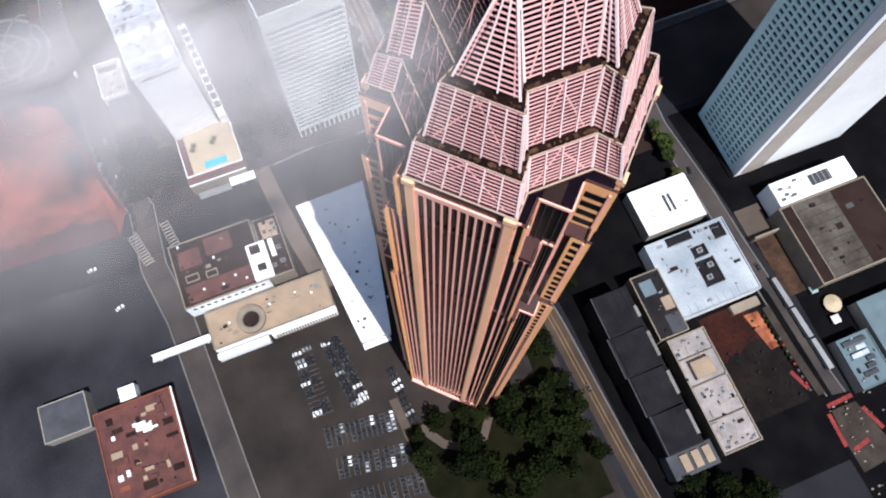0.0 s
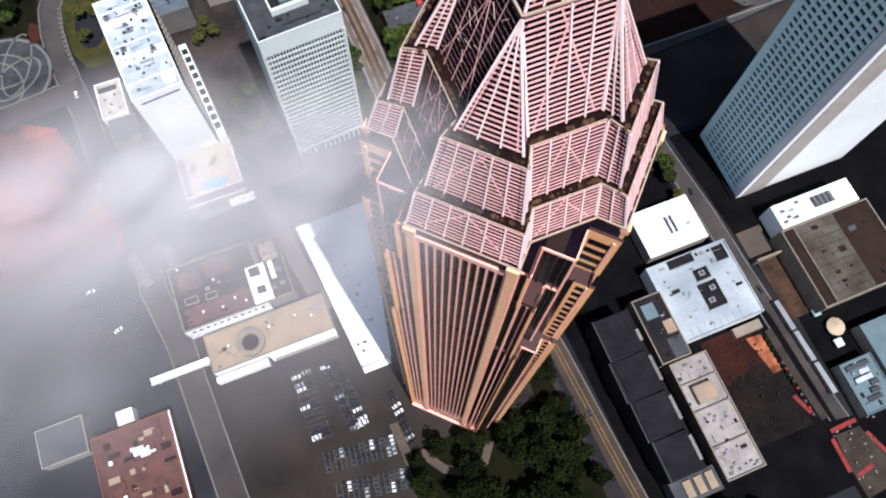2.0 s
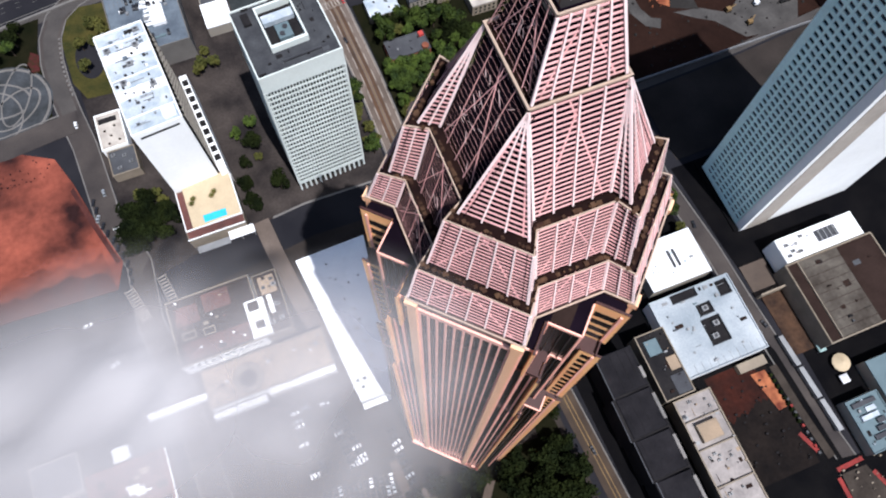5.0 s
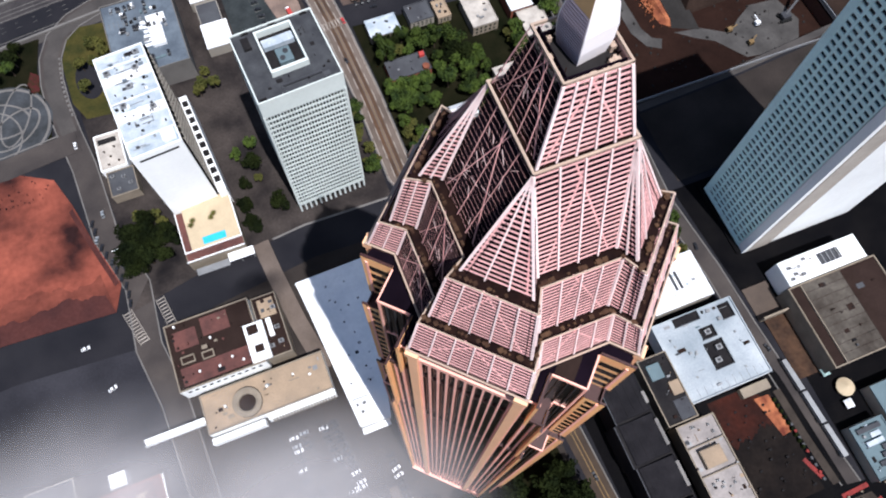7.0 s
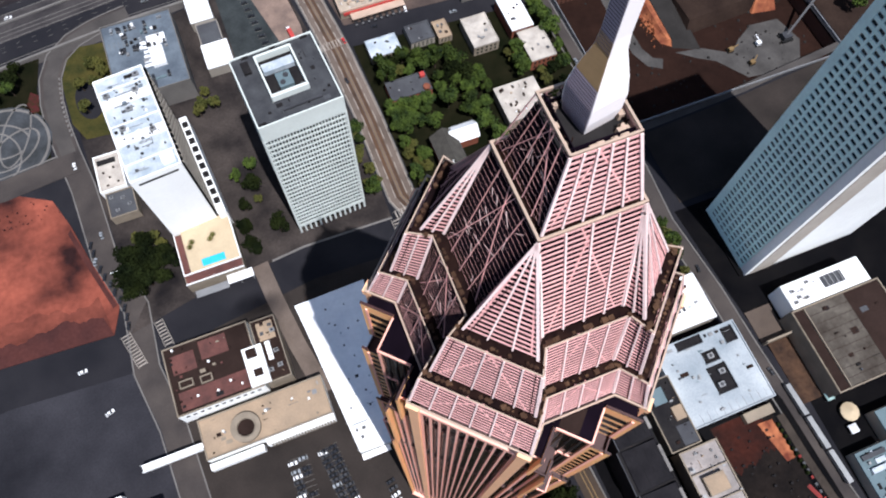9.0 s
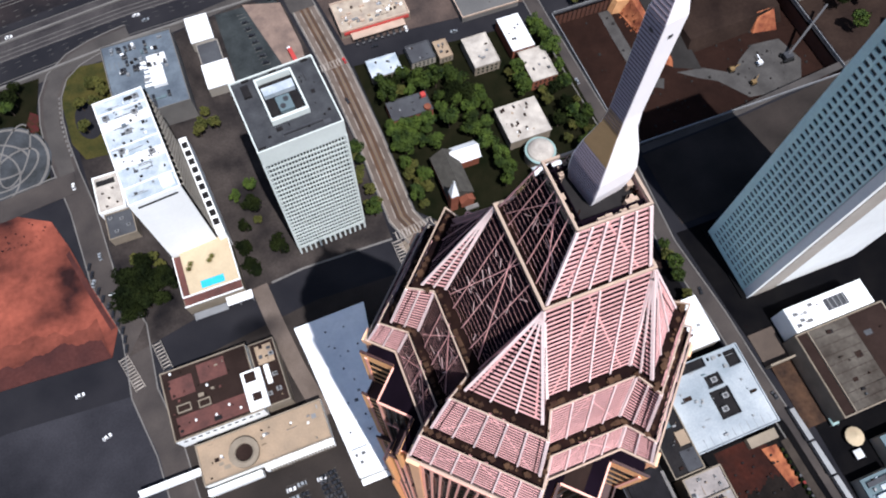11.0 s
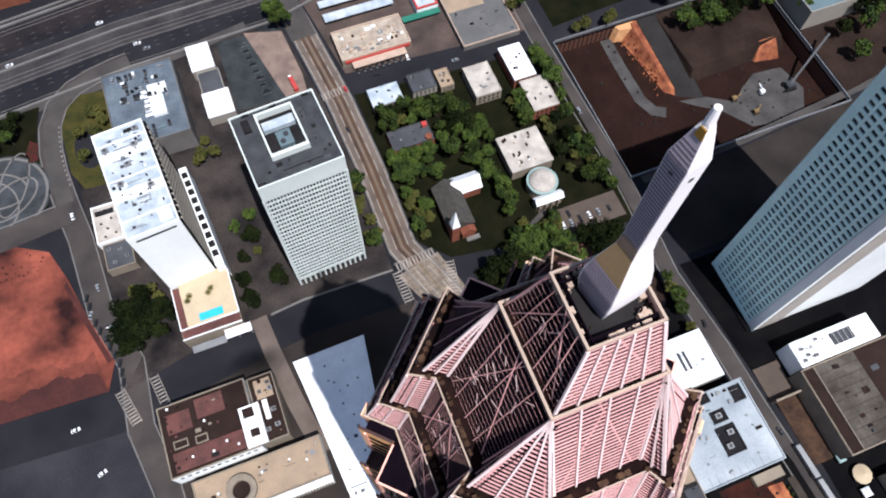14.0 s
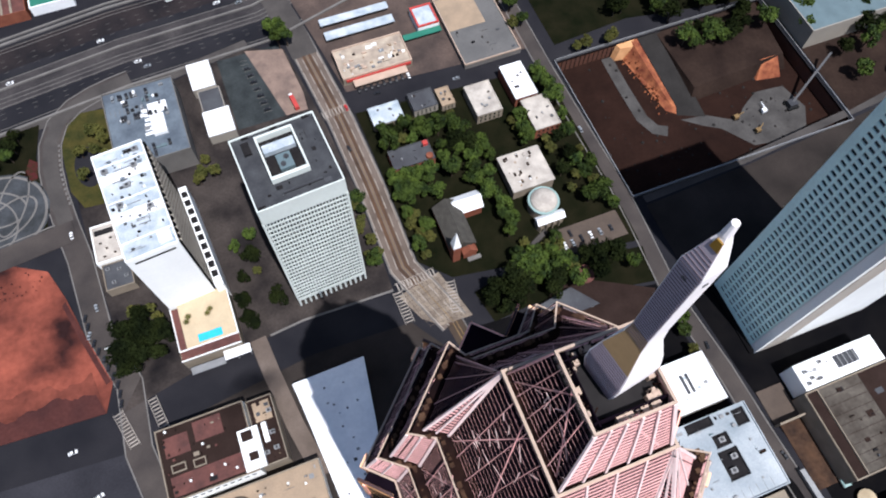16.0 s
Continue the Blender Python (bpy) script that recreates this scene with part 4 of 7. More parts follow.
for k, u, z in ((0, 0.5, 327.0), (3, 0.5, 327.3)):
    r = 1.4
    part("vent", on_face(k, u - 0.1, u + 0.1, [(r, z), (r, z + 0.35)], 0.06), DARK_STEEL, spire)


# ---- neighbouring buildings ----
def house(name, label, category, x0, y0, x1, y1, h, wall, roof, parapet=0.8, edge=0.5, coping_mat=None, group="", z0=0.0):
    """A flat-roofed building: walls, roof, parapets with copings. Returns the thing."""
    ob = thing(name, label, category, group, at=((x0 + x1) / 2, (y0 + y1) / 2, z0))
    part("wall", Mesh().box(x0, y0, z0, x1, y1, h - 0.35), wall, ob)
    part("roof", Mesh().box(x0 + 0.05, y0 + 0.05, h - 0.35, x1 - 0.05, y1 - 0.05, h), roof, ob)
    if parapet:
        for a, b, c, d in ((x0, y0, x1, y0 + edge), (x0, y1 - edge, x1, y1), (x0, y0 + edge, x0 + edge, y1 - edge), (x1 - edge, y0 + edge, x1, y1 - edge)):
            part("parapet", Mesh().box(a, b, h - 0.3, c, d, h + parapet), coping_mat or wall, ob)
    return ob


def facade(ob, side, x0, x1, plane, z0, z1, nx, nz, material, wfrac=0.6, hfrac=0.5, frame_mat=None, proud=0.06):
    """Windows set in one wall: side is one of s, n, e, w; x0, x1 run along the wall."""
    dx, dz = (x1 - x0) / nx, (z1 - z0) / nz
    ww, hh = dx * wfrac / 2, dz * hfrac / 2
    out = -1 if side in "sw" else 1
    a, b = sorted((plane - out * 0.2, plane + out * proud))
    if side in "sn":
        me = Mesh().box(-ww, a - plane, -hh, ww, b - plane, hh).data("window")
    else:
        me = Mesh().box(a - plane, -ww, -hh, b - plane, ww, hh).data("window")
    me.materials.append(material)
    for i in range(nx):
        for k in range(nz):
            p, z = x0 + dx * (i + 0.5), z0 + dz * (k + 0.5)
            w = part("window", me, material, ob)
            w.location = (p, plane, z) if side in "sn" else (plane, p, z)


def rooftop_unit(x, y, z, w=2.2, d=1.6, h=1.3, turn=0, material=None):
    """A metal air-handling box with fan ring and base rails."""
    ob = thing("rooftop_unit", "grey metal air-handling unit on a flat roof", "air conditioner", "rooftop units", at=(x, y, z))
    ob.rotation_euler.z = radians(turn)
    base = ob.location.copy()
    for nm, m, mt in (("casing", Mesh().box(-w / 2, -d / 2, 0.2, w / 2, d / 2, h), material or STEEL),
                      ("rail", Mesh().box(-w / 2, -d / 2 - 0.05, 0, -w / 2 + 0.2, d / 2 + 0.05, 0.2), DARK_STEEL),
                      ("rail", Mesh().box(w / 2 - 0.2, -d / 2 - 0.05, 0, w / 2, d / 2 + 0.05, 0.2), DARK_STEEL),
                      ("fan", Mesh().tube((0, 0, h), (0, 0, h + 0.25), min(w, d) * 0.38, min(w, d) * 0.36, 10), DARK_STEEL)):
        p = part(nm, m, mt, ob)
        p.matrix_parent_inverse = Matrix()
    return ob


# The white office tower.
wt = thing("office_tower", "white concrete office tower with a grid of small square windows", "office tower", at=(19.4, 232, 0))
wt.rotation_euler.z = radians(4.0)
X0, Y0, X1, Y1, H = -0.2, 212.3, 39.2, 251.7, 108.0
part("body", Mesh().box(X0 + 0.32, Y0 + 0.32, 8, X1 - 0.32, Y1 - 0.32, H - 11), WINDOW, wt, "dark glazed core")
part("top_band", Mesh().box(X0, Y0, H - 11, X1, Y1, H - 1.2), WHITE_WALL, wt, "blank white top storeys")
part("lobby", Mesh().box(X0 + 2.5, Y0 + 2.5, 0, X1 - 2.5, Y1 - 2.5, 8), WINDOW, wt)
part("belt", Mesh().box(X0, Y0, 7.2, X1, Y1, 9.5), WHITE_WALL, wt)
NX, NZ = 26, 23
zs, ze = 9.5, H - 11
dx, dz = (X1 - X0) / NX, (ze - zs) / NZ
pier_s = Mesh().box(-0.24, 0, zs, 0.24, 0.9, ze).data("pier")
pier_w = Mesh().box(0, -0.24, zs, 0.9, 0.24, ze).data("pier")
for me in (pier_s, pier_w):
    me.materials.append(WHITE_WALL)
for i in range(NX + 1):
    for me, p in ((pier_s, (X0 + dx * i, Y0, 0)), (pier_s, (X0 + dx * i, Y1 - 0.9, 0))):
        ob = part("pier", me, WHITE_WALL, wt)
        ob.location = p
    for me, p in ((pier_w, (X0, Y0 + (Y1 - Y0) / NX * i, 0)), (pier_w, (X1 - 0.9, Y0 + (Y1 - Y0) / NX * i, 0))):
        ob = part("pier", me, WHITE_WALL, wt)
        ob.location = p
for k in range(NZ + 1):
    z = zs + dz * k
    m = Mesh().box(X0, Y0 + 0.03, z - 0.6, X1, Y0 + 0.9, z + 0.6)
    m.box(X0, Y1 - 0.9, z - 0.6, X1, Y1 - 0.03, z + 0.6)
    m.box(X0 + 0.03, Y0 + 0.9, z - 0.6, X0 + 0.9, Y1 - 0.9, z + 0.6)
    m.box(X1 - 0.9, Y0 + 0.9, z - 0.6, X1 - 0.03, Y1 - 0.9, z + 0.6)
    part("spandrel", m, WHITE_WALL, wt)
for i in range(14):
    part("ground_pier", Mesh().box(X0 + 38.4 * i / 13, Y0 + 0.1, 0, X0 + 38.4 * i / 13 + 1.0, Y0 + 1.2, 7.2), WHITE_WALL, wt)
for a, b, c, d in ((X0, Y0, X1, Y0 + 0.6), (X0, Y1 - 0.6, X1, Y1), (X0, Y0 + 0.6, X0 + 0.6, Y1 - 0.6), (X1 - 0.6, Y0 + 0.6, X1, Y1 - 0.6)):
    part("parapet", Mesh().box(a, b, H - 1.2, c, d, H), WHITE_WALL, wt)
wx0, wy0, wx1, wy1 = 10.5, 223.0, 27.8, 247.0
BALLAST = mat("dark_ballast_roof", (0.06, 0.062, 0.066), 0.9, vary=0.4, fine=1.2, coarse=0.15, tint=(0.035, 0.036, 0.04))
for a, b, c, d in ((X0 + 0.6, Y0 + 0.6, X1 - 0.6, wy0), (X0 + 0.6, wy1, X1 - 0.6, Y1 - 0.6), (X0 + 0.6, wy0, wx0, wy1), (wx1, wy0, X1 - 0.6, wy1)):
    part("roof_field", Mesh().box(a, b, H - 1.3, c, d, H - 0.8), BALLAST, wt, "dark grey gravel roof")
well = part("plant_well", Mesh().box(wx0, wy0, H - 1.25, wx1, wy1, H - 1.12), ROOF_DARK, wt, "sunken roof plant well")
for a, b, c, d in ((wx0, wy0, wx1, wy0 + 1.6), (wx0, wy1 - 1.0, wx1, wy1), (wx0, wy0 + 1.6, wx0 + 0.8, wy1 - 1.0), (wx1 - 0.8, wy0 + 1.6, wx1, wy1 - 1.0)):
    part("well_wall", Mesh().box(a, b, H - 1.1, c, d, H + 2.6), WHITE_WALL, well)
part("plant_roof", Mesh().box(wx0 + 1.5, wy0 + 14.5, H - 1.1, wx1 - 1.5, wy0 + 19.0, H + 1.5), ROOF_STAINED, well)
part("plant_box", Mesh().box(wx0 + 5.5, wy0 + 4.5, H - 1.1, wx0 + 12, wy0 + 12.5, H + 1.0), TEAL_COPPER, well, "green metal cooling plant")
for x, y in ((wx0 + 7.5, wy0 + 6.8), (wx0 + 9.8, wy0 + 10)):
    part("fan", Mesh().tube((x, y, H + 1.0), (x, y, H + 1.5), 1.2, 1.2, 12), DARK_STEEL, well)
part("gantry_rail", Mesh().box(13, Y0 + 4.2, H - 0.8, 31, Y0 + 5.2, H + 0.3), DARK_STEEL, wt)
part("roof_hatch", Mesh().box(4, 241, H - 0.8, 7.5, 247.5, H + 0.6), ROOF_DARK, wt)
for x, y in ((2.6, 214), (35, 250.3), (20, 250.3), (7, 250.3)):
    part("roof_vent", Mesh().box(x - 1.6, y - 0.5, H - 0.8, x + 1.6, y + 0.5, H - 0.1), ROOF_DARK, wt)

# The hotel slab with its pool terrace.
hotel = thing("hotel", "long white hotel slab with stained roof and balconied side", "hotel", at=(-54, 250, 0))
HW, HL, HH = 26.5, 63.5, 70.0  # width, length, height
HC, HS = math.cos(radians(5.0)), math.sin(radians(5.0))


def slab_at(u, v):
    """A point of the hotel slab: u along its gable, v along its length."""
    return (-64.5 + u * HC - v * HS, 230.2 + u * HS + v * HC)


def slab_box(u0, v0, z0, u1, v1, z1, m=None):
    q = [slab_at(u, v) for u, v in ((u0, v0), (u1, v0), (u1, v1), (u0, v1))]
    return (m or Mesh()).hexa([(*p, z0) for p in q] + [(*p, z1) for p in q])


part("wall", slab_box(0, 0, 0, HW - 1.2, HL, HH - 0.3), WHITE_PLASTER, hotel)
part("roof", slab_box(0.05, 0.1, HH - 0.3, HW - 1.25, HL - 0.05, HH), ROOF_STAINED, hotel, "stained white roof")
part("roof_slot", slab_box(15, HL - 5, HH, HW - 4, HL - 2.6, HH + 0.25), ROOF_DARK, hotel)
part("gable_slot", slab_box(3.0, -0.1, HH - 4.6, HW - 4, 0.3, HH - 3.2), ROOF_DARK, hotel, "dark slot below the roof edge")
for k, v in enumerate((9.5, 21, 33, 44.5, 55)):
    part("roof_upstand", slab_box(0.3, v, HH, HW - 1.5, v + 0.5, HH + 0.5), ROOF_WHITE, hotel)
    part("roof_step", slab_box(0.6, v + 0.5, HH, HW - 1.8, v + 5.5, HH + 0.16), ROOF_WHITE if k % 2 else ROOF_STAINED, hotel, "patched strip of roofing")
part("roof_penthouse", slab_box(HW - 9, 2.5, HH, HW - 3, 8, HH + 2.2), WHITE_PLASTER, hotel, "white lift house")
for a in ((0, 0, HW - 1.2, 0.5), (0, HL - 0.5, HW - 1.2, HL), (0, 0.5, 0.5, HL - 0.5), (HW - 1.7, 0.5, HW - 1.2, HL - 0.5)):
    part("parapet", slab_box(a[0], a[1], HH - 0.1, a[2], a[3], HH + 0.7), WHITE_PLASTER, hotel)
for k in range(17):
    part("balcony_slab", slab_box(HW - 1.2, 1, 4 + 3.8 * k, HW, HL - 1, 4.35 + 3.8 * k), TAN_WALL, hotel)
for i in range(18):
    v = 1 + (HL - 2.4) * i / 17
    part("balcony_fin", slab_box(HW - 1.25, v, 4, HW - 0.1, v + 0.4, HH - 1), SHADED_PAVING, hotel)
part("balcony_back", slab_box(HW - 1.3, 0.8, 3, HW - 1.15, HL - 0.8, HH - 1), WINDOW, hotel)
annex = part("side_wing", slab_box(HW + 0.5, -2, 0, HW + 5, HL + 2, 17), WHITE_PLASTER, hotel, "lower white side wing")
for i in range(10):
    v = 4 + i * 6.0
    part("roof_opening", slab_box(HW + 1.1, v, 16.9, HW + 4.4, v + 4.0, 17.08), ROOF_DARK, annex)
part("terrace", Mesh().box(-64.5, 198.5, 0, -33, 229.4, 10), TAN_STONE, hotel, "pool terrace podium")
part("terrace_floor", Mesh().box(-60.5, 204.5, 10, -33.8, 233, 10.2), DECK_TILE, hotel, "sunlit sand-coloured deck")
part("terrace_low", Mesh().box(-64.2, 198.9, 10, -33.3, 204.0, 10.15), ROOF_RED, hotel)
part("terrace_low", Mesh().box(-64.0, 204.6, 10, -60.6, 229.0, 10.13), ROOF_RED, hotel)
pool = part("pool_surround", Mesh().box(-56, 205.0, 10.2, -38.5, 213.0, 10.45), DECK_TILE, hotel, "pale pool surround")
part("water", Mesh().box(-53.6, 206.2, 10.4, -41, 210.6, 10.5), POOL_WATER, pool, "turquoise pool water")
for a, b, c, d in ((-64.5, 204.05, -33, 204.5), (-64.5, 198.5, -33, 198.88), (-64.5, 204.5, -64.05, 229.4), (-33.5, 204.5, -33, 229.4)):
    part("terrace_wall", Mesh().box(a, b, 9.9, c, d, 11.2), WHITE_PLASTER, hotel)
for x, y in ((-57.5, 219.5), (-56, 222), (-46, 220.5), (-44.2, 222.5)):
    um = thing("palm_tub", "small dark potted palm on the pool deck", "potted plant", "pool deck palms", at=(x, y, 10.2))
    part("tub", Mesh().tube((x, y, 10.2), (x, y, 10.9), 0.8, 1.0), BRICK, um)
    m = Mesh()
    for i in range(12):
        a = i * 0.524
        m.beam((x, y, 11.6), (x + 1.9 * math.cos(a), y + 1.9 * math.sin(a), 11.3), 0.35, 0.08)
    part("frond", m, LEAF_DRY, um)
canopy = thing("entrance_canopy", "white steel entrance canopy roof beside the hotel terrace", "canopy", at=(-47, 196.5, 0))
part("canopy_roof", Mesh().box(-44, 193.5, 5.4, -30, 198.5, 5.9), ROOF_WHITE, canopy)
part("canopy_wing", Mesh().box(-62, 192, 5.0, -44.1, 196, 5.4), STEEL, canopy)
for x in (-60, -53, -46, -38, -31):
    part("post", Mesh().box(x, 194, 0.1, x + 0.5, 194.5, 5.0), STEEL, canopy)
block("terrace_step", rect(-64, 196.6, -30, 198.4), PAVEMENT, "paved step below the terrace", z=0.4)

low = house("annexe", "low annexe with a grey stained flat roof", "building", -95, 254, -79.5, 270.5, 7, TAN_STONE, ROOF_GREY, 0.7)
for x, y in ((-90, 258), (-86, 265), (-83, 260), (-92, 267)):
    rooftop_unit(x, y, 7, 2.2, 1.6, 1.2)
h2 = house("annexe", "low annexe with a sunlit cream roof beside the hotel", "building", -97, 271.5, -82, 296, 8, WHITE_PLASTER, ROOF_CREAM, 0.7, 0.6, WHITE_PLASTER)
part("light_well", Mesh().box(-95.5, 289.5, 8, -85, 293, 8.12), ROOF_DARK, h2, "dark sunken strip")
for x, y in ((-93, 284), (-90, 280), (-87, 286), (-92, 275), (-86, 276)):
    part("roof_vent", Mesh().box(x - 0.6, y - 0.4, 8, x + 0.6, y + 0.4, 8.8), ROOF_BROWN, h2)

DECK_ROOF = mat("blue_grey_deck", (0.13, 0.155, 0.18), 0.85, vary=0.4, fine=0.8, coarse=0.1, tint=(0.075, 0.09, 0.11))
LOT_TEAL = mat("grey_green_asphalt", (0.042, 0.048, 0.049), 0.9, vary=0.4, fine=0.8, coarse=0.08, tint=(0.02, 0.023, 0.024))
# Parking deck to the north, two pale sheds.
deck = house("parking_deck", "grey two-storey parking deck with cars on its roof", "parking deck", -73, 322, -30, 379, 17, CONCRETE, DECK_ROOF, 1.0, 0.5, CONCRETE)
part("stair_tower", Mesh().box(-48, 338, 17, -40, 352, 19.5), ROOF_WHITE, deck, "white stair tower")
for i in range(12):
    part("stall_line", Mesh().box(-70 + i * 2.7, 360, 17.0, -69.8 + i * 2.7, 365, 17.05), WHITE_LINE, deck)
part("deck_panel", Mesh().box(-48, 355, 17.0, -37, 362, 18.2), ROOF_WHITE, deck)
for i in range(6):
    part("ramp_rib", Mesh().box(-53 + 0.5 * i, 340 + i * 3.4, 17.0, -42 + 0.3 * i, 341.9 + i * 3.4, 17.5), ROOF_WHITE, deck, "white ramp rib")
for a in ((-21, 371, -6.5, 392), (-19.5, 333, -3, 352)):
    house("shed", "low shed with a bright white roof", "shed", *a, 8, TAN_WALL, ROOF_WHITE, 0.4, 0.4, ROOF_WHITE, "white-roofed sheds")
house("link_building", "low grey building joining two white sheds", "building", -19, 352.2, -5, 370.8, 6, TAN_WALL, ROOF_GREY, 0.5)
slab("lot", rect(-2, 338, 40, 396), 0.1, 0.22, LOT_TEAL, "dark asphalt parking lot", category="lot")
m = Mesh()
for i in range(16):
    m.box(16.5 - 0.11 * 3 * i, 345 + 3 * i, 0.2, 21.5 - 0.11 * 3 * i, 345.2 + 3 * i, 0.25)
tagged(part("lane_marking", m, WHITE_LINE, None, "faint white stall lines on the dark lot", "structure"), category="lane marking")
slab("dirt_strip", [(17, 398), (41, 391), (44, 352), (43, 338), (29, 338)], 0.1, 0.28, SAND, "bare sandy strip beside the lot", category="bare ground")

# plant, stains and hatches on the hotel roof
random.seed(5)
for i in range(44):
    u, v, w = random.uniform(1, 22), random.uniform(2, 60), random.uniform(0.4, 1.5)
    part("roof_vent", slab_box(u, v, HH, u + w, v + random.uniform(0.4, 1.3), HH + 0.3 + random.uniform(0.2, 1.1)), random.choice([ROOF_DARK, ROOF_GREY, STEEL, ROOF_WHITE, ROOF_DARK]), hotel)
for i in range(14):
    u, v = random.uniform(1, 14), random.uniform(3, 58)
    part("roof_pipe", slab_box(u, v, HH + 0.2, u + random.uniform(4, 10), v + 0.25, HH + 0.4), random.choice([ROOF_GREY, STEEL]), hotel)
for u, v in ((4, 52), (18, 50), (6, 30), (19, 24), (12, 40), (21, 59)):
    rooftop_unit(*slab_at(u, v), HH, 3.2, 2.2, 1.6, 5)
for i in range(22):
    x, y = random.uniform(-70, -38), random.uniform(325, 374)
    part("deck_clutter", Mesh().box(x, y, 17, x + random.uniform(1, 3.5), y + random.uniform(1, 2.5), 17.3 + random.uniform(0.2, 1.4)), random.choice([ROOF_WHITE, STEEL, ROOF_DARK, TEAL_COPPER]), deck)

# The white flat-roofed building beside the great tower.
flat = thing("market_hall", "low hall with a broad white flat roof", "building", at=(3, 130, 0))
FP = [(-14.5, 167.5), (-12.5, 150), (-6.5, 84), (9, 83.5), (19, 133), (24, 168.5)]
FP = FP[::-1]
part("wall", Mesh().prism([(x * 0.995, y) for x, y in FP], 0, 7.6), WHITE_PLASTER, flat)
part("roof", Mesh().prism(FP, 7.6, 8.0), ROOF_WHITE, flat, "white membrane roof")
for i in range(len(FP)):
    p, q2 = Vector(FP[i]), Vector(FP[(i + 1) % len(FP)])
    part("roof_edge", Mesh().beam((*p, 8.05 + 0.03 * (i % 2)), (*q2, 8.05 + 0.03 * (i % 2)), 0.5, 0.7), ROOF_WHITE, flat)
part("roof_annexe", Mesh().box(-6.2, 86, 8.0, 2, 97, 10), WHITE_PLASTER, flat, "white roof structure")
part("awning", Mesh().box(-6.5, 80.2, 4, 8, 83.2, 4.5), WHITE_PLASTER, flat)
for x, y in ((2, 150), (8, 146), (3, 138), (14, 148), (0, 160), (-4, 106), (6, 112)):
    part("roof_drain", Mesh().tube((x, y, 8.0), (x, y, 8.25), 0.6, 0.5), DARK_STEEL, flat)
for x, y, w in ((-3, 90, 1.6), (-1, 94, 2.2), (-4.5, 94, 1.2)):
    rooftop_unit(x, y, 10, w, 1.4, 1.0)

# Red-roofed block and the tan building with a round skylight.
red = thing("red_roofed_block", "white-walled block with red-brown and dark flat roofs", "building", at=(-62, 148, 0))
part("wall", Mesh().box(-84, 131, 0, -40, 167, 13.6), WHITE_PLASTER, red)
part("roof", Mesh().box(-83.8, 131.2, 13.6, -40.2, 166.8, 14), ROOF_BROWN, red, "dark brown flat roof")
for a in ((-81, 152, -69, 162), (-66, 155, -52, 165), (-81, 133, -44, 142.5)):
    part("roof_field", Mesh().box(*a[:2], 14, *a[2:], 14.35), ROOF_RED, red, "red-brown roof field")
for a in ((-84, 131, -40, 131.6), (-84, 166.4, -40, 167), (-84, 131.6, -83.4, 166.4), (-40.6, 131.6, -40, 166.4)):
    part("parapet", Mesh().box(*a[:2], 13.8, *a[2:], 14.9), TAN_STONE, red)
part("white_gallery", Mesh().box(-46, 131.7, 14, -36, 152, 16.5), WHITE_PLASTER, red, "white raised gallery")
for a in ((-44.5, 146, -39, 151), (-43, 136, -38.5, 140)):
    part("light_well", Mesh().box(*a[:2], 16.5, *a[2:], 16.62), ROOF_BROWN, red)
for x, y, w, d in ((-76, 146, 7, 4), (-66, 145, 6, 4)):
    for a in ((x - w / 2, y - d / 2, x + w / 2, y - d / 2 + 0.5), (x - w / 2, y + d / 2 - 0.5, x + w / 2, y + d / 2), (x - w / 2, y - d / 2 + 0.5, x - w / 2 + 0.5, y + d / 2 - 0.5), (x + w / 2 - 0.5, y - d / 2 + 0.5, x + w / 2, y + d / 2 - 0.5)):
        part("curb", Mesh().box(*a[:2], 14, *a[2:], 15.2), TAN_STONE, red)
for x, y in ((-72, 138), (-62, 137), (-55, 139.5), (-50, 136), (-79, 165), (-63, 153)):
    part("roof_vent", Mesh().box(x - 0.5, y - 0.5, 14, x + 0.5, y + 0.5, 15.2), WHITE_PLASTER, red)
facade(red, "s", -82, -42, 131, 8.5, 11.5, 11, 1, WINDOW, 0.5, 0.7)
brown = house("brown_annexe", "narrow brown-roofed annexe with white duct", "building", -39, 132, -26, 166, 12, TAN_STONE, ROOF_BROWN, 0.9, 0.5, TAN_STONE)
part("duct", Mesh().box(-34.5, 143, 12, -32, 153, 13.2), WHITE_PLASTER, brown)
part("roof_field", Mesh().box(-36.5, 154, 12, -28, 164, 12.25), ROOF_TAN, brown)
for x, y in ((-30, 147), (-30, 139), (-35, 138), (-29, 158)):
    rooftop_unit(x, y, 12, 2.6, 2.0, 1.3)
tan = house("tan_hall", "low hall with a tan gravel roof and round skylight", "building", -77, 107, -13, 127.5, 9, WHITE_PLASTER, ROOF_TAN, 0.7, 0.6, TAN_STONE)
circle = lambda r, z, n=24: [(-55 + r * math.cos(2 * math.pi * i / n), 115.5 + r * math.sin(2 * math.pi * i / n), z) for i in range(n)]
ring = Mesh().loft([circle(7.4, 9), circle(7.4, 11.6), circle(5.2, 11.6), circle(4.3, 11), circle(4.3, 9.1)], cap=False)
part("skylight_ring", ring, TAN_STONE, tan, "round tan skylight ring")
part("skylight_floor", Mesh().tube((-55, 115.5, 9.0), (-55, 115.5, 9.15), 4.3, 4.3, 20), ROOF_BROWN, tan)
part("colonnade", Mesh().box(-77, 102.5, 0, -50, 105.5, 6), WHITE_PLASTER, tan, "white roofed colonnade")
part("colonnade", Mesh().box(-48, 104, 0, -13, 106.8, 7), WHITE_PLASTER, tan, "white roofed colonnade")
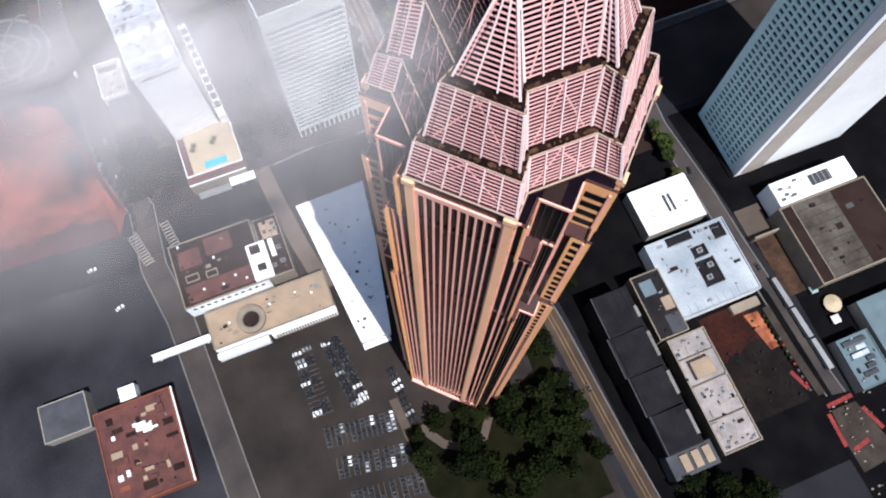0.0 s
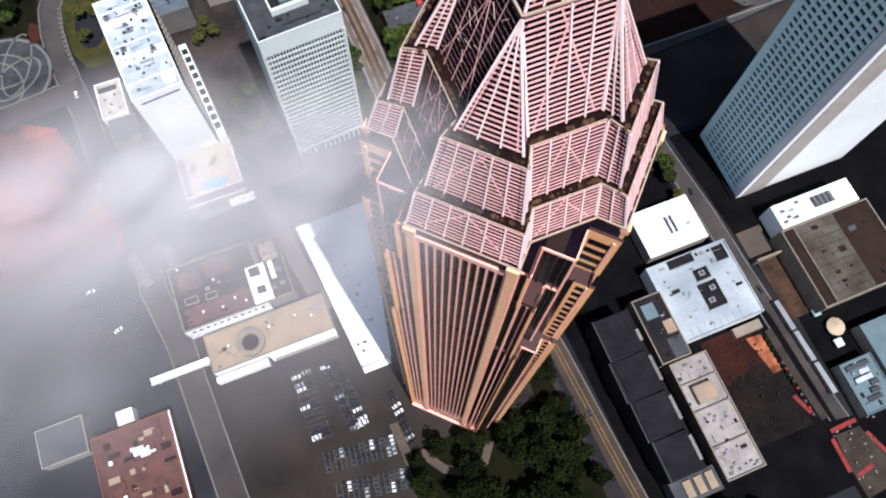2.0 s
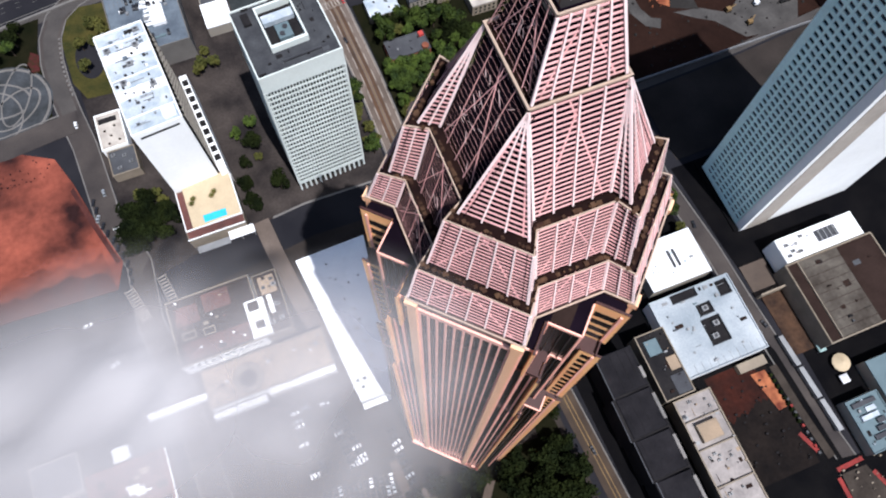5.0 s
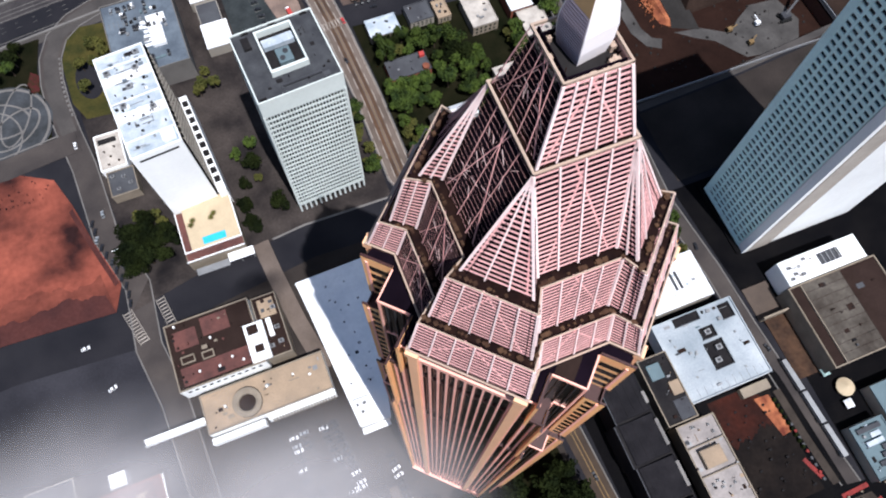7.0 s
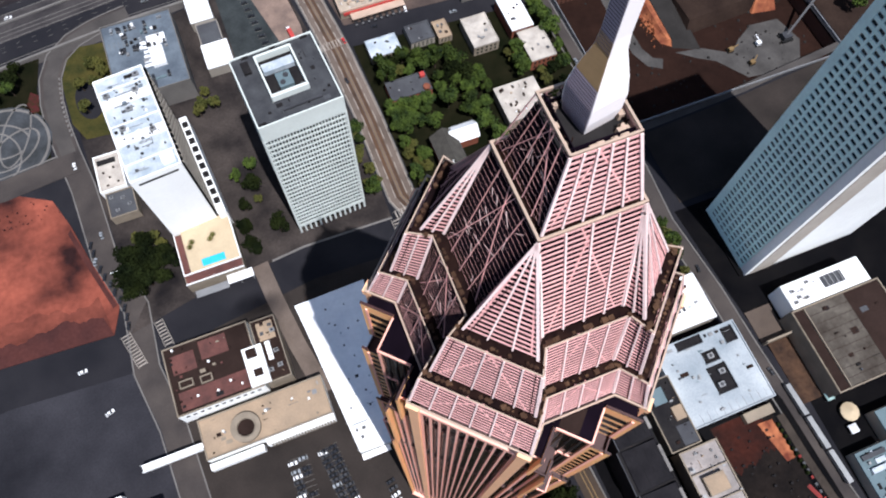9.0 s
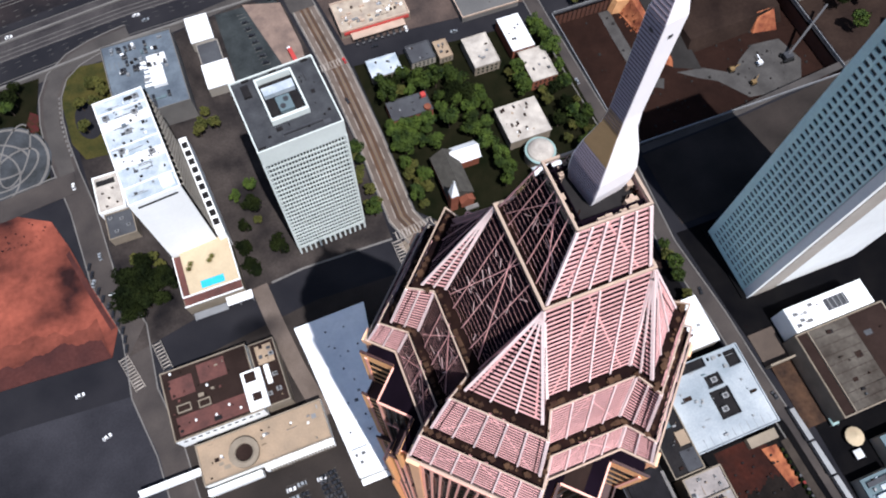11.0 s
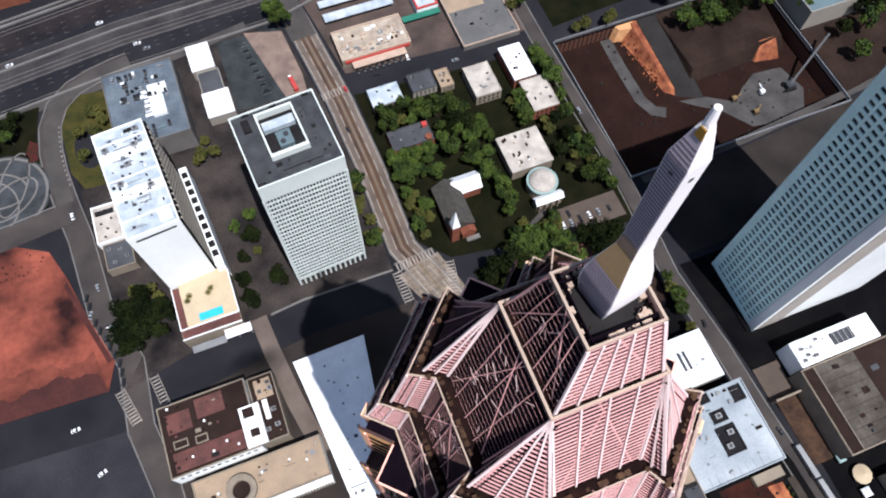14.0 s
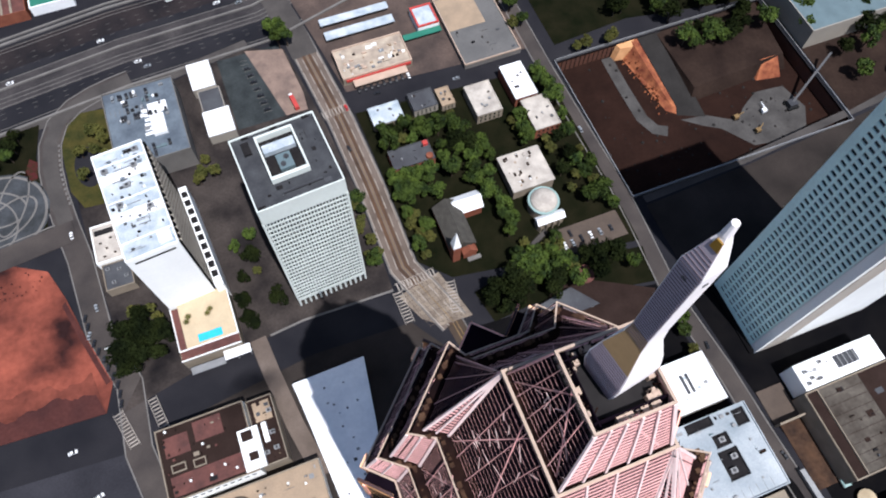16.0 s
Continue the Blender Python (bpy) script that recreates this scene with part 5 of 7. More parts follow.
for x, y in ((-44, 120), (-30, 121), (-22, 118), (-66, 118)):
    part("roof_vent", Mesh().box(x - 0.5, y - 0.5, 9, x + 0.5, y + 0.5, 9.9), WHITE_PLASTER, tan)
for i in range(22):
    part("pilaster", Mesh().box(-46 + i * 1.5, 103.4, 0, -45.4 + i * 1.5, 103.98, 6.5), TAN_STONE, tan)
gantry = thing("sign_gantry", "white steel sign gantry over the curving street", "sign gantry", at=(-90, 222, 0))
for x in (-101.5, -82.5):
    part("post", Mesh().tube((x, 222, 0), (x, 222, 7.2), 0.3, 0.25, 8), STEEL, gantry)
part("beam", Mesh().box(-101.8, 221.6, 6.4, -82.2, 222.4, 7.3), PALE_WALL, gantry, "white truss beam")
part("sign_panel", Mesh().box(-91, 221.2, 5.2, -84.5, 221.55, 7.8), PALE_WALL, gantry, "pale back of a sign panel")
bridge = thing("footbridge", "narrow pale covered footbridge across the street", "footbridge", at=(-92, 116, 5))
part("deck", Mesh().box(-108, 113.5, 5, -78, 117, 5.5), PALE_WALL, bridge)
for y in (113.5, 116.7):
    part("railing", Mesh().box(-108, y, 5.5, -78, y + 0.3, 7.4), PALE_WALL, bridge)
for x in (-106, -81):
    part("pier", Mesh().box(x, 114.5, 0, x + 1, 116, 5), PALE_WALL, bridge)

# Southwest: a red-roofed cluster and a pale roof, half lost in mist.
sw = house("brick_shop", "low shop block with red and brown roofs and a white gutter", "building", -141, 50, -103, 98, 9, BRICK, ROOF_RED, 0.8, 0.6, BRICK)
part("gutter", Mesh().box(-102.9, 50, 8.4, -102.2, 98, 9.2), WHITE_PLASTER, sw, "white gutter")
for i in range(26):
    x, y = random.uniform(-137, -107), random.uniform(55, 94)
    part("roof_patch", Mesh().box(x, y, 9, x + random.uniform(1.5, 6), y + random.uniform(1.5, 4), 9.1 + random.uniform(0.1, 1.5)), random.choice([ROOF_BROWN, ROOF_RED, WHITE_PLASTER, ROOF_TAN, BRICK]), sw)
house("grey_hall", "low hall with a pale grey roof", "building", -166, 93, -143, 112, 8, TAN_WALL, ROOF_GREY, 0.4)
house("corner_kiosk", "small kiosk with a white roof", "kiosk", -128, 100, -120, 107, 6, WHITE_PLASTER, ROOF_WHITE, 0.4)

# East of the great tower: offices, a low terrace and the red court.
square_roof = house("square_hall", "square low hall with a bright white roof", "building", 156, 80.5, 191, 107, 10, TAN_WALL, ROOF_WHITE, 0.5, 0.5, ROOF_WHITE)
for x in (173, 176):
    part("roof_duct", Mesh().box(x, 89, 10, x + 1.2, 99, 10.9), DARK_STEEL, square_roof)
WEATHERED = mat("weathered_grey_roof", (0.46, 0.485, 0.5), 0.75, vary=0.3, fine=1.2, coarse=0.035, bump=0.05, tint=(0.2, 0.235, 0.26))
east = house("white_roof_block", "office block with a white roof and dark sunken courts", "building", 150, 33, 197, 76, 11, PALE_WALL, WEATHERED, 0.9, 0.5, WEATHERED)
for k in range(30):
    part("roof_rib", Mesh().box(151 + 1.52 * k, 33.9, 11.0, 151.16 + 1.52 * k, 75.2, 11.1), WEATHERED, east)
for a in ((171, 44, 181, 58), (172.5, 60, 180, 66), (162, 71, 176, 75.5), (188, 66, 194, 74)):
    pit_box = part("sunken_court", Mesh().box(*a[:2], 11.0, *a[2:], 11.14), ROOF_DARK, east, "dark sunken roof court")
    part("court_wall", Mesh().box(a[0] - 0.4, a[1] - 0.4, 11.0, a[2] + 0.4, a[1], 12.2), ROOF_GREY, east)
    part("court_wall", Mesh().box(a[2], a[1], 11.0, a[2] + 0.4, a[3], 12.4), ROOF_GREY, east)
for i in range(11):
    part("roof_seam", Mesh().box(152.5 + i * 4.1, 34, 11.0, 152.65 + i * 4.1, 39, 11.08), ROOF_PALE, east)
for x, y in ((174, 48), (177.5, 54), (176, 63)):
    rooftop_unit(x, y, 11.12, 3.2, 2.6, 2.0)
for x, y in ((160, 44), (186, 40), (190, 58), (157, 62), (166, 56)):
    part("roof_vent", Mesh().box(x - 0.5, y - 0.5, 11, x + 0.5, y + 0.5, 11.7), STEEL, east)
TERRACE_ROOF = mat("pinkish_pale_roof", (0.33, 0.295, 0.275), 0.85, vary=0.3, fine=0.8, coarse=0.12, tint=(0.2, 0.18, 0.17))
terrace = house("brick_terrace", "long terrace with pale flat roofs full of vents", "building", 136.5, -34, 157.5, 26, 13, TAN_STONE, TERRACE_ROOF, 0.9, 0.7, TAN_STONE)
for y in (-18, 0, 14):
    part("party_wall", Mesh().box(137.2, y, 13, 156.8, y + 0.6, 14.2), TAN_STONE, terrace)
part("roof_house", Mesh().box(141, 3, 13, 152, 12, 16), TAN_STONE, terrace, "tan roof house")
part("roof_house_top", Mesh().box(141.3, 3.3, 16, 151.7, 11.7, 16.2), ROOF_TAN, terrace)
for i in range(16):
    rooftop_unit(random.uniform(139, 155), random.choice([-30, -26, -22, -12, -8, -4, 18, 22]) + random.uniform(-1.5, 1.5), 13, random.uniform(1, 1.9), random.uniform(0.8, 1.4), 1.0)
nw_terr = house("stepped_block", "small block with dark and grey roofs and a glazed rooflight", "building", 133, 27, 149.5, 62, 15, TAN_STONE, ROOF_DARK, 0.8, 0.6, TAN_STONE)
part("rooflight", Mesh().box(136, 50, 15, 143, 58, 16.2), TEAL_COPPER, nw_terr, "glazed rooflight")
part("roof_field", Mesh().box(141, 28, 15, 149, 38, 15.4), ROOF_GREY, nw_terr)
part("roof_field", Mesh().box(143, 40, 15, 148.5, 47, 15.9), ROOF_TAN, nw_terr)
dark = thing("dark_office", "dark sawtooth-roofed office with pale roof upstands", "building", at=(118, 18, 0))
BLUE_ROOF = mat("black_roof", (0.02, 0.0185, 0.0205), 0.9, vary=0.45, fine=0.8, coarse=0.1, tint=(0.011, 0.0105, 0.012))
for i, (ya, yb) in enumerate(((38, 59), (17, 37), (-3, 16), (-23, -4))):
    w0 = 106.5 + (1.5, 0, 1.0, 2.5)[i]
    part("wall", Mesh().box(w0, ya - 1 + 0.01 * i, 0, 128, yb + 0.01 * i, 20), ROOF_DARK, dark)
    part("roof_edge", Mesh().box(w0, ya - 0.9, 20, w0 + 0.5, yb, 20.7), ROOF_GREY, dark)
    part("roof_bay", Mesh().loft([[(108.5, ya, 20), (127.5, ya, 20), (127.5, yb, 20), (108.5, yb, 20)], [(109, ya + 0.5, 20.6), (126, ya + 0.5, 21.6 + 0.2 * i), (126, yb - 0.5, 21.6 + 0.2 * i), (109, yb - 0.5, 20.6)]]), BLUE_ROOF, dark, "black felted roof bay")
    part("upstand", Mesh().box(125.9, ya + 3.5, 20.5, 127.5, yb - 3.5 - (8 if i == 0 else 0), 22.6), ROOF_PALE, dark, "pale rooflight upstand")
part("south_steps", Mesh().box(110, -36, 0, 134, -24.2, 12), ROOF_GREY, dark, "lower southern roof")
for x in (116, 122, 128):
    part("rooflight", Mesh().box(x, -34, 12, x + 4, -26, 13), ROOF_TAN, dark)

PLAZA_TAN = mat("worn_tan_paving", (0.055, 0.044, 0.036), 0.92, vary=0.4, fine=0.8, coarse=0.08, tint=(0.026, 0.021, 0.018))
YARD = mat("dull_red_yard", (0.04, 0.0125, 0.009), 0.9, vary=0.5, fine=0.5, coarse=0.09, tint=(0.016, 0.0085, 0.0075))
YARD_GREY = mat("worn_grey_yard", (0.016, 0.0122, 0.0105), 0.9, vary=0.5, fine=0.5, coarse=0.07, tint=(0.007, 0.006, 0.006))
slab("court", rect(162, -27, 196, 31), 0.1, 0.3, YARD_GREY, "worn grey-brown surfaced yard", category="yard")
edge = [(162.4 + 0.8 * k, 6 + 0.16 * k + 3.5 * noise.noise(Vector((k * 0.35, 1.3, 0))) + 1.2 * noise.noise(Vector((k * 1.3, 5.3, 0)))) for k in range(35)]
slab("court_red", edge + [(190, 30.6), (162.4, 30.6)], 0.28, 0.33, YARD, "dull red surfaced half of the yard", category="yard")
rng = random.Random(15)
m = Mesh()
for i in range(40):
    x, y, q = rng.uniform(164, 193), rng.uniform(-24, 26), rng.uniform(0.25, 0.8)
    m.box(x - q, y - q * 0.7, 0.3, x + q, y + q * 0.7, 0.6 + rng.uniform(0, 1.0))
tagged(part("yard_clutter", m, ROOF_DARK, None, "dark crates and bins standing in the yard", "stuff"), category="clutter")
# sunlit strip of the yard, laid on as a brighter orange slab
slab("court_sunlit", [(186, 24), (194.3, 23.5), (196, 3), (190.5, 2.5)], 0.28, 0.42, ORANGE_SOIL, "sunlit orange strip painted on the yard", category="yard")
strip("path", [(199.6, 24), (200.6, 0), (203, -27)], 4.2, 0.3, PLAZA_TAN, "worn tan path between yard and street", category="path", thick=0.25)
for i in range(9):
    y = 6 - 3.6 * i
    crate = thing("crate", "small crate standing on the path", "crate", "crates by the yard", at=(197.3 + 0.1 * i, y, 0.3))
    part("body", Mesh().box(196.6 + 0.1 * i, y - 0.7, 0.3, 197.9 + 0.1 * i, y + 0.7, 1.3), (DARK_STEEL, RED_BAND, DARK_STEEL)[i % 3], crate)
wallA = thing("yard_wall", "tan wall along the yard", "wall", at=(179, 31, 0))
part("wall", Mesh().box(180, 26, 0, 196, 31, 4), TAN_STONE, wallA)
m = Mesh()
for i in range(9):
    m.tube((195.5 + 0.3 * i * 0.5, 20 - 3.2 * i, 0.3), (195.5 + 0.3 * i * 0.5, 20 - 3.2 * i, 2.2), 1.3, 0.8, 7)
tagged(part("hedge", m, LEAF_DARK, None, "row of dark clipped bushes along the yard", "stuff"), category="hedge")
slab("plaza_southeast", [(198, -28), (238, -34), (242, -90), (200, -90)], 0.1, 0.24, SHADED_PAVING, "shade-dark plaza", category="plaza")
slab("plaza_square", [(203, -36), (217, -36.5), (221, -52), (224, -66), (202, -68), (201.5, -54)], 0.2, 0.3, PLAZA_TAN, "tan paved square", category="plaza")
for pts in ([(202, -33.5), (217, -33)], [(200.8, -36.9), (200.5, -54)], [(218.8, -40.2), (223, -53)], [(203, -57), (213, -55)], [(194, -11), (198, -22)]):
    strip("red_paving", pts, 2.2, 0.36, RED_BAND, "red paving band on the plaza", category="paving", thick=0.06)
rng = random.Random(77)
m = Mesh()
for i in range(46):
    x, y = rng.uniform(201, 230), rng.uniform(-80, -34)
    q = rng.uniform(0.2, 0.7)
    m.box(x - q, y - q * 0.6, 0.28, x + q, y + q * 0.6, 0.5 + rng.uniform(0, 1.2))
tagged(part("street_furniture", m, TAN_STONE, None, "scattered planters and benches on the plaza", "stuff"), category="street furniture")
for i in range(3):
    y0 = 36 - i * 18.2
    tl = thing("trailer", "long pale box trailer parked along the street", "trailer", "parked trailers", at=(210.5 + i * 1.1, y0 - 5.5, 0))
    xx = 209.4 + i * 1.1
    part("box", Mesh().hexa([(xx, y0 - 17, 1.1), (xx + 2.8, y0 - 17, 1.1), (xx + 1.8, y0, 1.1), (xx - 0.8, y0, 1.1), (xx, y0 - 17, 3.8), (xx + 2.8, y0 - 17, 3.8), (xx + 1.8, y0, 3.8), (xx - 0.8, y0, 3.8)]), STEEL, tl)
    for yy in (y0 - 15.5, y0 - 14.2, y0 - 1.5):
        part("wheel", Mesh().tube((xx - 0.6, yy, 0.5), (xx + 2.2, yy, 0.5), 0.5, 0.5), TYRE, tl)

gym = house("arena", "broad arena with a brown stained roof and pale end block", "building", 226, 22, 280, 67.5, 14, TAN_STONE, ROOF_BROWN, 0.8, 0.7, TAN_STONE)
part("roof_field", Mesh().box(233.5, 23, 14, 257.5, 66.7, 14.4), mat("worn_brown_roof", (0.036, 0.029, 0.024), 0.9, vary=0.5, fine=0.5, coarse=0.07, tint=(0.1, 0.088, 0.074)), gym, "worn brown roof")
part("roof_field", Mesh().box(257.5, 23, 14, 279.2, 66.7, 14.34), ROOF_BROWN, gym, "darker brown half of the roof")
for y in range(27, 66, 5):
    part("roof_seam", Mesh().box(233.6, y, 14.4, 257.4, y + 0.2, 14.5), ROOF_BROWN, gym)
part("white_block", Mesh().box(228, 68.2, 0, 276, 82, 15), PALE_WALL, gym, "pale end block")
part("white_block_roof", Mesh().box(228.4, 68.6, 15, 275.6, 81.6, 15.4), ROOF_WHITE, gym)
part("roof_court", Mesh().box(250, 72.5, 15.4, 263, 79.0, 15.55), ROOF_GREY, gym)
for x in (252, 255, 258, 261):
    part("court_fin", Mesh().box(x, 72.8, 15.5, x + 0.5, 78.7, 16.3), STEEL, gym)
part("ramp_wall", Mesh().box(210.5, 58.5, 0, 226, 59.5, 7), TAN_STONE, gym)
part("forecourt", Mesh().box(210.8, 59.6, 0, 226, 78, 0.5), ASPHALT_OLD, gym, "worn brown forecourt")
part("forecourt", Mesh().box(213.5, 24, 0, 225.9, 58.4, 0.4), mat("brown_forecourt", (0.075, 0.042, 0.026), 0.92, vary=0.5, fine=0.6, coarse=0.12, tint=(0.025, 0.017, 0.014)), gym, "brown forecourt")
for x in (226.2, 233.0):
    part("white_kerb", Mesh().box(x, 22.8, 14.0, x + 0.45, 67.2, 15.1), TAN_STONE, gym)
part("white_kerb", Mesh().box(226.9, 67.0, 14.0, 279.0, 67.48, 15.3), TAN_STONE, gym)
for x, y in ((231, 71), (234, 73), (232, 77), (238, 71.5), (242, 79)):
    rooftop_unit(x, y, 15.4, 2.0, 1.6, 1.2)
se = house("blue_roof_shop", "low shop with pale blue-grey stepped roofs", "building", 219, -33, 238, -6, 8, TAN_WALL, TEAL_COPPER, 0.6, 0.5, TEAL_COPPER)
for i in range(7):
    part("roof_bay", Mesh().box(221 + random.uniform(0, 9), -31 + i * 3.4, 8, 229 + random.uniform(0, 7), -28.6 + i * 3.4, 8.3 + random.uniform(0, 1.4)), random.choice([ROOF_STAINED, TEAL_COPPER, ROOF_GREY]), se)
house("blue_roof_shop", "low shop with a pale blue-grey flat roof", "building", 240, -40, 275, 8, 9, TAN_WALL, TEAL_COPPER, 0.6, 0.5, TEAL_COPPER)
for x, y, r, mt, lab in ((232.7, 12.2, 5.0, DECK_TILE, "large cream conical market tent standing open"), (227.3, 22.7, 3.0, PALE_COPPER, "pale green market umbrella standing open"), (229.7, 4.2, 3.2, ROOF_WHITE, "white market umbrella standing open")):
    um = thing("umbrella", lab, "umbrella", "market umbrellas", at=(x, y, 0))
    part("pole", Mesh().tube((x, y, 0), (x, y, 3.2), 0.08, 0.08), STEEL, um)
    n = 12 if r > 4 else 4
    ring = lambda q, z: [(x + q * math.cos(6.2832 * (i + 0.5) / n), y + q * math.sin(6.2832 * (i + 0.5) / n), z) for i in range(n)]
    part("canopy", Mesh().loft([ring(r, 2.5), ring(r * 0.98, 2.75), ring(0.1, 2.9 + 0.45 * r)]), mt, um)
    for i in range(n if n < 6 else 6):
        a = 6.2832 * (i + 0.5) / (n if n < 6 else 6)
        part("leg", Mesh().tube((x + 0.9 * r * math.cos(a), y + 0.9 * r * math.sin(a), 0), (x + 0.9 * r * math.cos(a), y + 0.9 * r * math.sin(a), 2.6), 0.06, 0.06, 6), STEEL, um)

# The blue-grey tower.
blue = thing("blue_tower", "tall blue-grey office tower with a pale southern face", "skyscraper", at=(260, 118, 0))
bx0, by0, bx1, by1, BH = 222.0, 97.0, 292.0, 140.0, 190.0
part("body", Mesh().box(bx0 + 0.7, by0 + 0.7, 0, bx1 - 0.7, by1 - 0.7, BH - 1), TEAL_GLASS, blue, "dark glazed core")
part("roof", Mesh().box(bx0, by0, BH - 1, bx1, by1, BH), ROOF_GREY, blue)
part("corner_pier", Mesh().box(bx0, by0 + 0.01, 0, bx0 + 3.4, by0 + 4.6, BH - 1), PALE_WALL, blue, "pale corner pier")
part("north_pier", Mesh().box(bx0 + 0.02, by1 - 3.0, 0, bx0 + 0.8, by1, BH - 1), TEAL_WALL, blue, "blank northern pier")
part("corner_pier_face", Mesh().box(bx0 + 3.4, by0 - 0.3, 0, bx0 + 17.5, by0 + 0.9, BH - 1), TAN_STRIP, blue, "tan corner strip")
NB, NF = 8, 48
dy, dz = (by1 - by0 - 8.2) / NB, (BH - 8) / NF
for i in range(NB + 1):
    y = by0 + 4.9 + dy * i
    part("pier", Mesh().box(bx0, y - 0.62, 0, bx0 + 0.8, y + 0.62, BH - 1), TEAL_WALL, blue)
for k in range(NF + 1):
    z = 4 + dz * k
    part("spandrel", Mesh().box(bx0 + 0.12, by0 + 4.7, z - 1.05, bx0 + 0.78, by1 - 0.3, z + 0.74), TEAL_WALL, blue)
part("base_band", Mesh().box(bx0 - 0.1, by0 + 4.7, 0, bx0 + 0.9, by1, 3.5), TEAL_WALL, blue)
NS = 26
part("south_wall", Mesh().box(bx0 + 17.5, by0 + 0.5, 0, bx1, by0 + 1.2, BH - 1), WINDOW, blue, "southern glazing")
for i in range(NS + 1):
    x = bx0 + 17.9 + (bx1 - bx0 - 18.5) * i / NS
    part("pier", Mesh().box(x - 0.55, by0, 0, x + 0.55, by0 + 0.8, BH - 1), PALE_WALL, blue)
for k in range(NF + 1):
    z = 4 + dz * k
    part("spandrel", Mesh().box(bx0 + 17.6, by0 + 0.05, z - 1.6, bx1 - 0.1, by0 + 0.75, z + 1.4), PALE_WALL, blue)
part("podium", Mesh().box(bx0 - 3, by0 + 0.8, 0, bx0 + 0.0, by1 + 3, 1.2), SHADED_PAVING, blue)

# ---- the church block ----
def gable(m, x0, y0, x1, y1, z0, z1, along="y"):
    """A pitched roof."""
    if along == "y":
        c = (x0 + x1) / 2
        p = [(x0, y0, z0), (x1, y0, z0), (x1, y1, z0), (x0, y1, z0), (c, y0, z1), (c, y1, z1)]
        f = [(0, 1, 4), (2, 3, 5), (1, 2, 5, 4), (3, 0, 4, 5), (3, 2, 1, 0)]
    else:
        c = (y0 + y1) / 2
        p = [(x0, y0, z0), (x1, y0, z0), (x1, y1, z0), (x0, y1, z0), (x0, c, z1), (x1, c, z1)]
        f = [(3, 0, 4), (1, 2, 5), (0, 1, 5, 4), (2, 3, 4, 5), (3, 2, 1, 0)]
    b = len(m.v)
    m.v += p
    m.f += [tuple(b + i for i in q) for q in f]
    return m


church = thing("church", "red brick church with weathered slate roof and white spire", "church", at=(97, 222, 0))
part("nave_wall", Mesh().box(90, 209, 0, 104, 238, 9), BRICK, church)
part("nave_roof", gable(Mesh(), 89, 208.5, 105, 238.5, 9, 15), SLATE, church, "weathered slate roof")
part("transept_wall", Mesh().box(104.2, 229.5, 0, 117, 240.5, 8), BRICK, church)
part("transept_roof", gable(Mesh(), 100, 229, 118, 241, 8, 13.5, "x"), ROOF_WHITE, church, "white sunlit transept roof")
part("spire_base", Mesh().box(89.5, 205.5, 0, 94, 210, 17), BRICK, church)
part("spire", Mesh().loft([[(89.3, 205.3, 17), (94.2, 205.3, 17), (94.2, 210.2, 17), (89.3, 210.2, 17)], [(91.6, 207.6, 31), (91.9, 207.6, 31), (91.9, 207.9, 31), (91.6, 207.9, 31)]]), ROOF_WHITE, church, "pointed white spire")
part("porch", gable(Mesh().box(96, 205.5, 0, 104, 209, 6), 95.5, 205, 104.5, 209.2, 6, 10), BRICK, church)
part("steps", Mesh().box(98, 202.5, 0, 106, 205, 1.2), CONCRETE, church)

domed = thing("domed_church", "pale church with a green-rimmed dome and white roof", "church", at=(152, 232, 0))
part("nave_wall", Mesh().box(138, 231, 0, 164, 256, 8.5), TAN_STONE, domed)
part("nave_roof", Mesh().box(137.6, 230.6, 8.5, 164.4, 256.4, 9.2), ROOF_CREAM, domed, "stained cream flat roof")
for i in range(9):
    x, y = random.uniform(140, 161), random.uniform(234, 253)
    part("roof_vent", Mesh().box(x, y, 9.2, x + 1.2, y + 2.2, 9.9), ROOF_BROWN, domed)
part("rotunda", Mesh().tube((152, 220, 0), (152, 220, 8), 8.8, 8.8, 24), TAN_STONE, domed)
n = 24
rings = []
for k in range(5):
    t = k / 4 * math.pi / 2 * 0.92
    rings.append([(152 + 8.2 * math.cos(t) * math.cos(6.283 * i / n), 220 + 8.2 * math.cos(t) * math.sin(6.283 * i / n), 8.6 + 4.5 * math.sin(t)) for i in range(n)])
part("dome", Mesh().loft(rings), ROOF_CREAM, domed, "pale dome")
m = Mesh()
for i in range(n):
    a0, a1 = 6.283 * i / n, 6.283 * (i + 1) / n
    pts = [(152 + r * math.cos(a), 220 + r * math.sin(a)) for r, a in ((7.6, a0), (9.4, a0), (9.4, a1), (7.6, a1))]
    m.hexa([(x, y, 8) for x, y in pts] + [(x, y, 8.9) for x, y in pts])
part("dome_rim", m, PALE_COPPER, domed, "green copper rim")
part("portico", Mesh().box(143, 206.5, 0, 159, 211.8, 7), TAN_STONE, domed)
part("portico_roof", gable(Mesh(), 142.5, 206, 160, 212, 7, 9.5, "x"), ROOF_WHITE, domed)
for x in (144, 148, 152, 156):
    part("column", Mesh().tube((x, 205.4, 0), (x, 205.4, 6.8), 0.5, 0.45), TAN_STONE, domed)

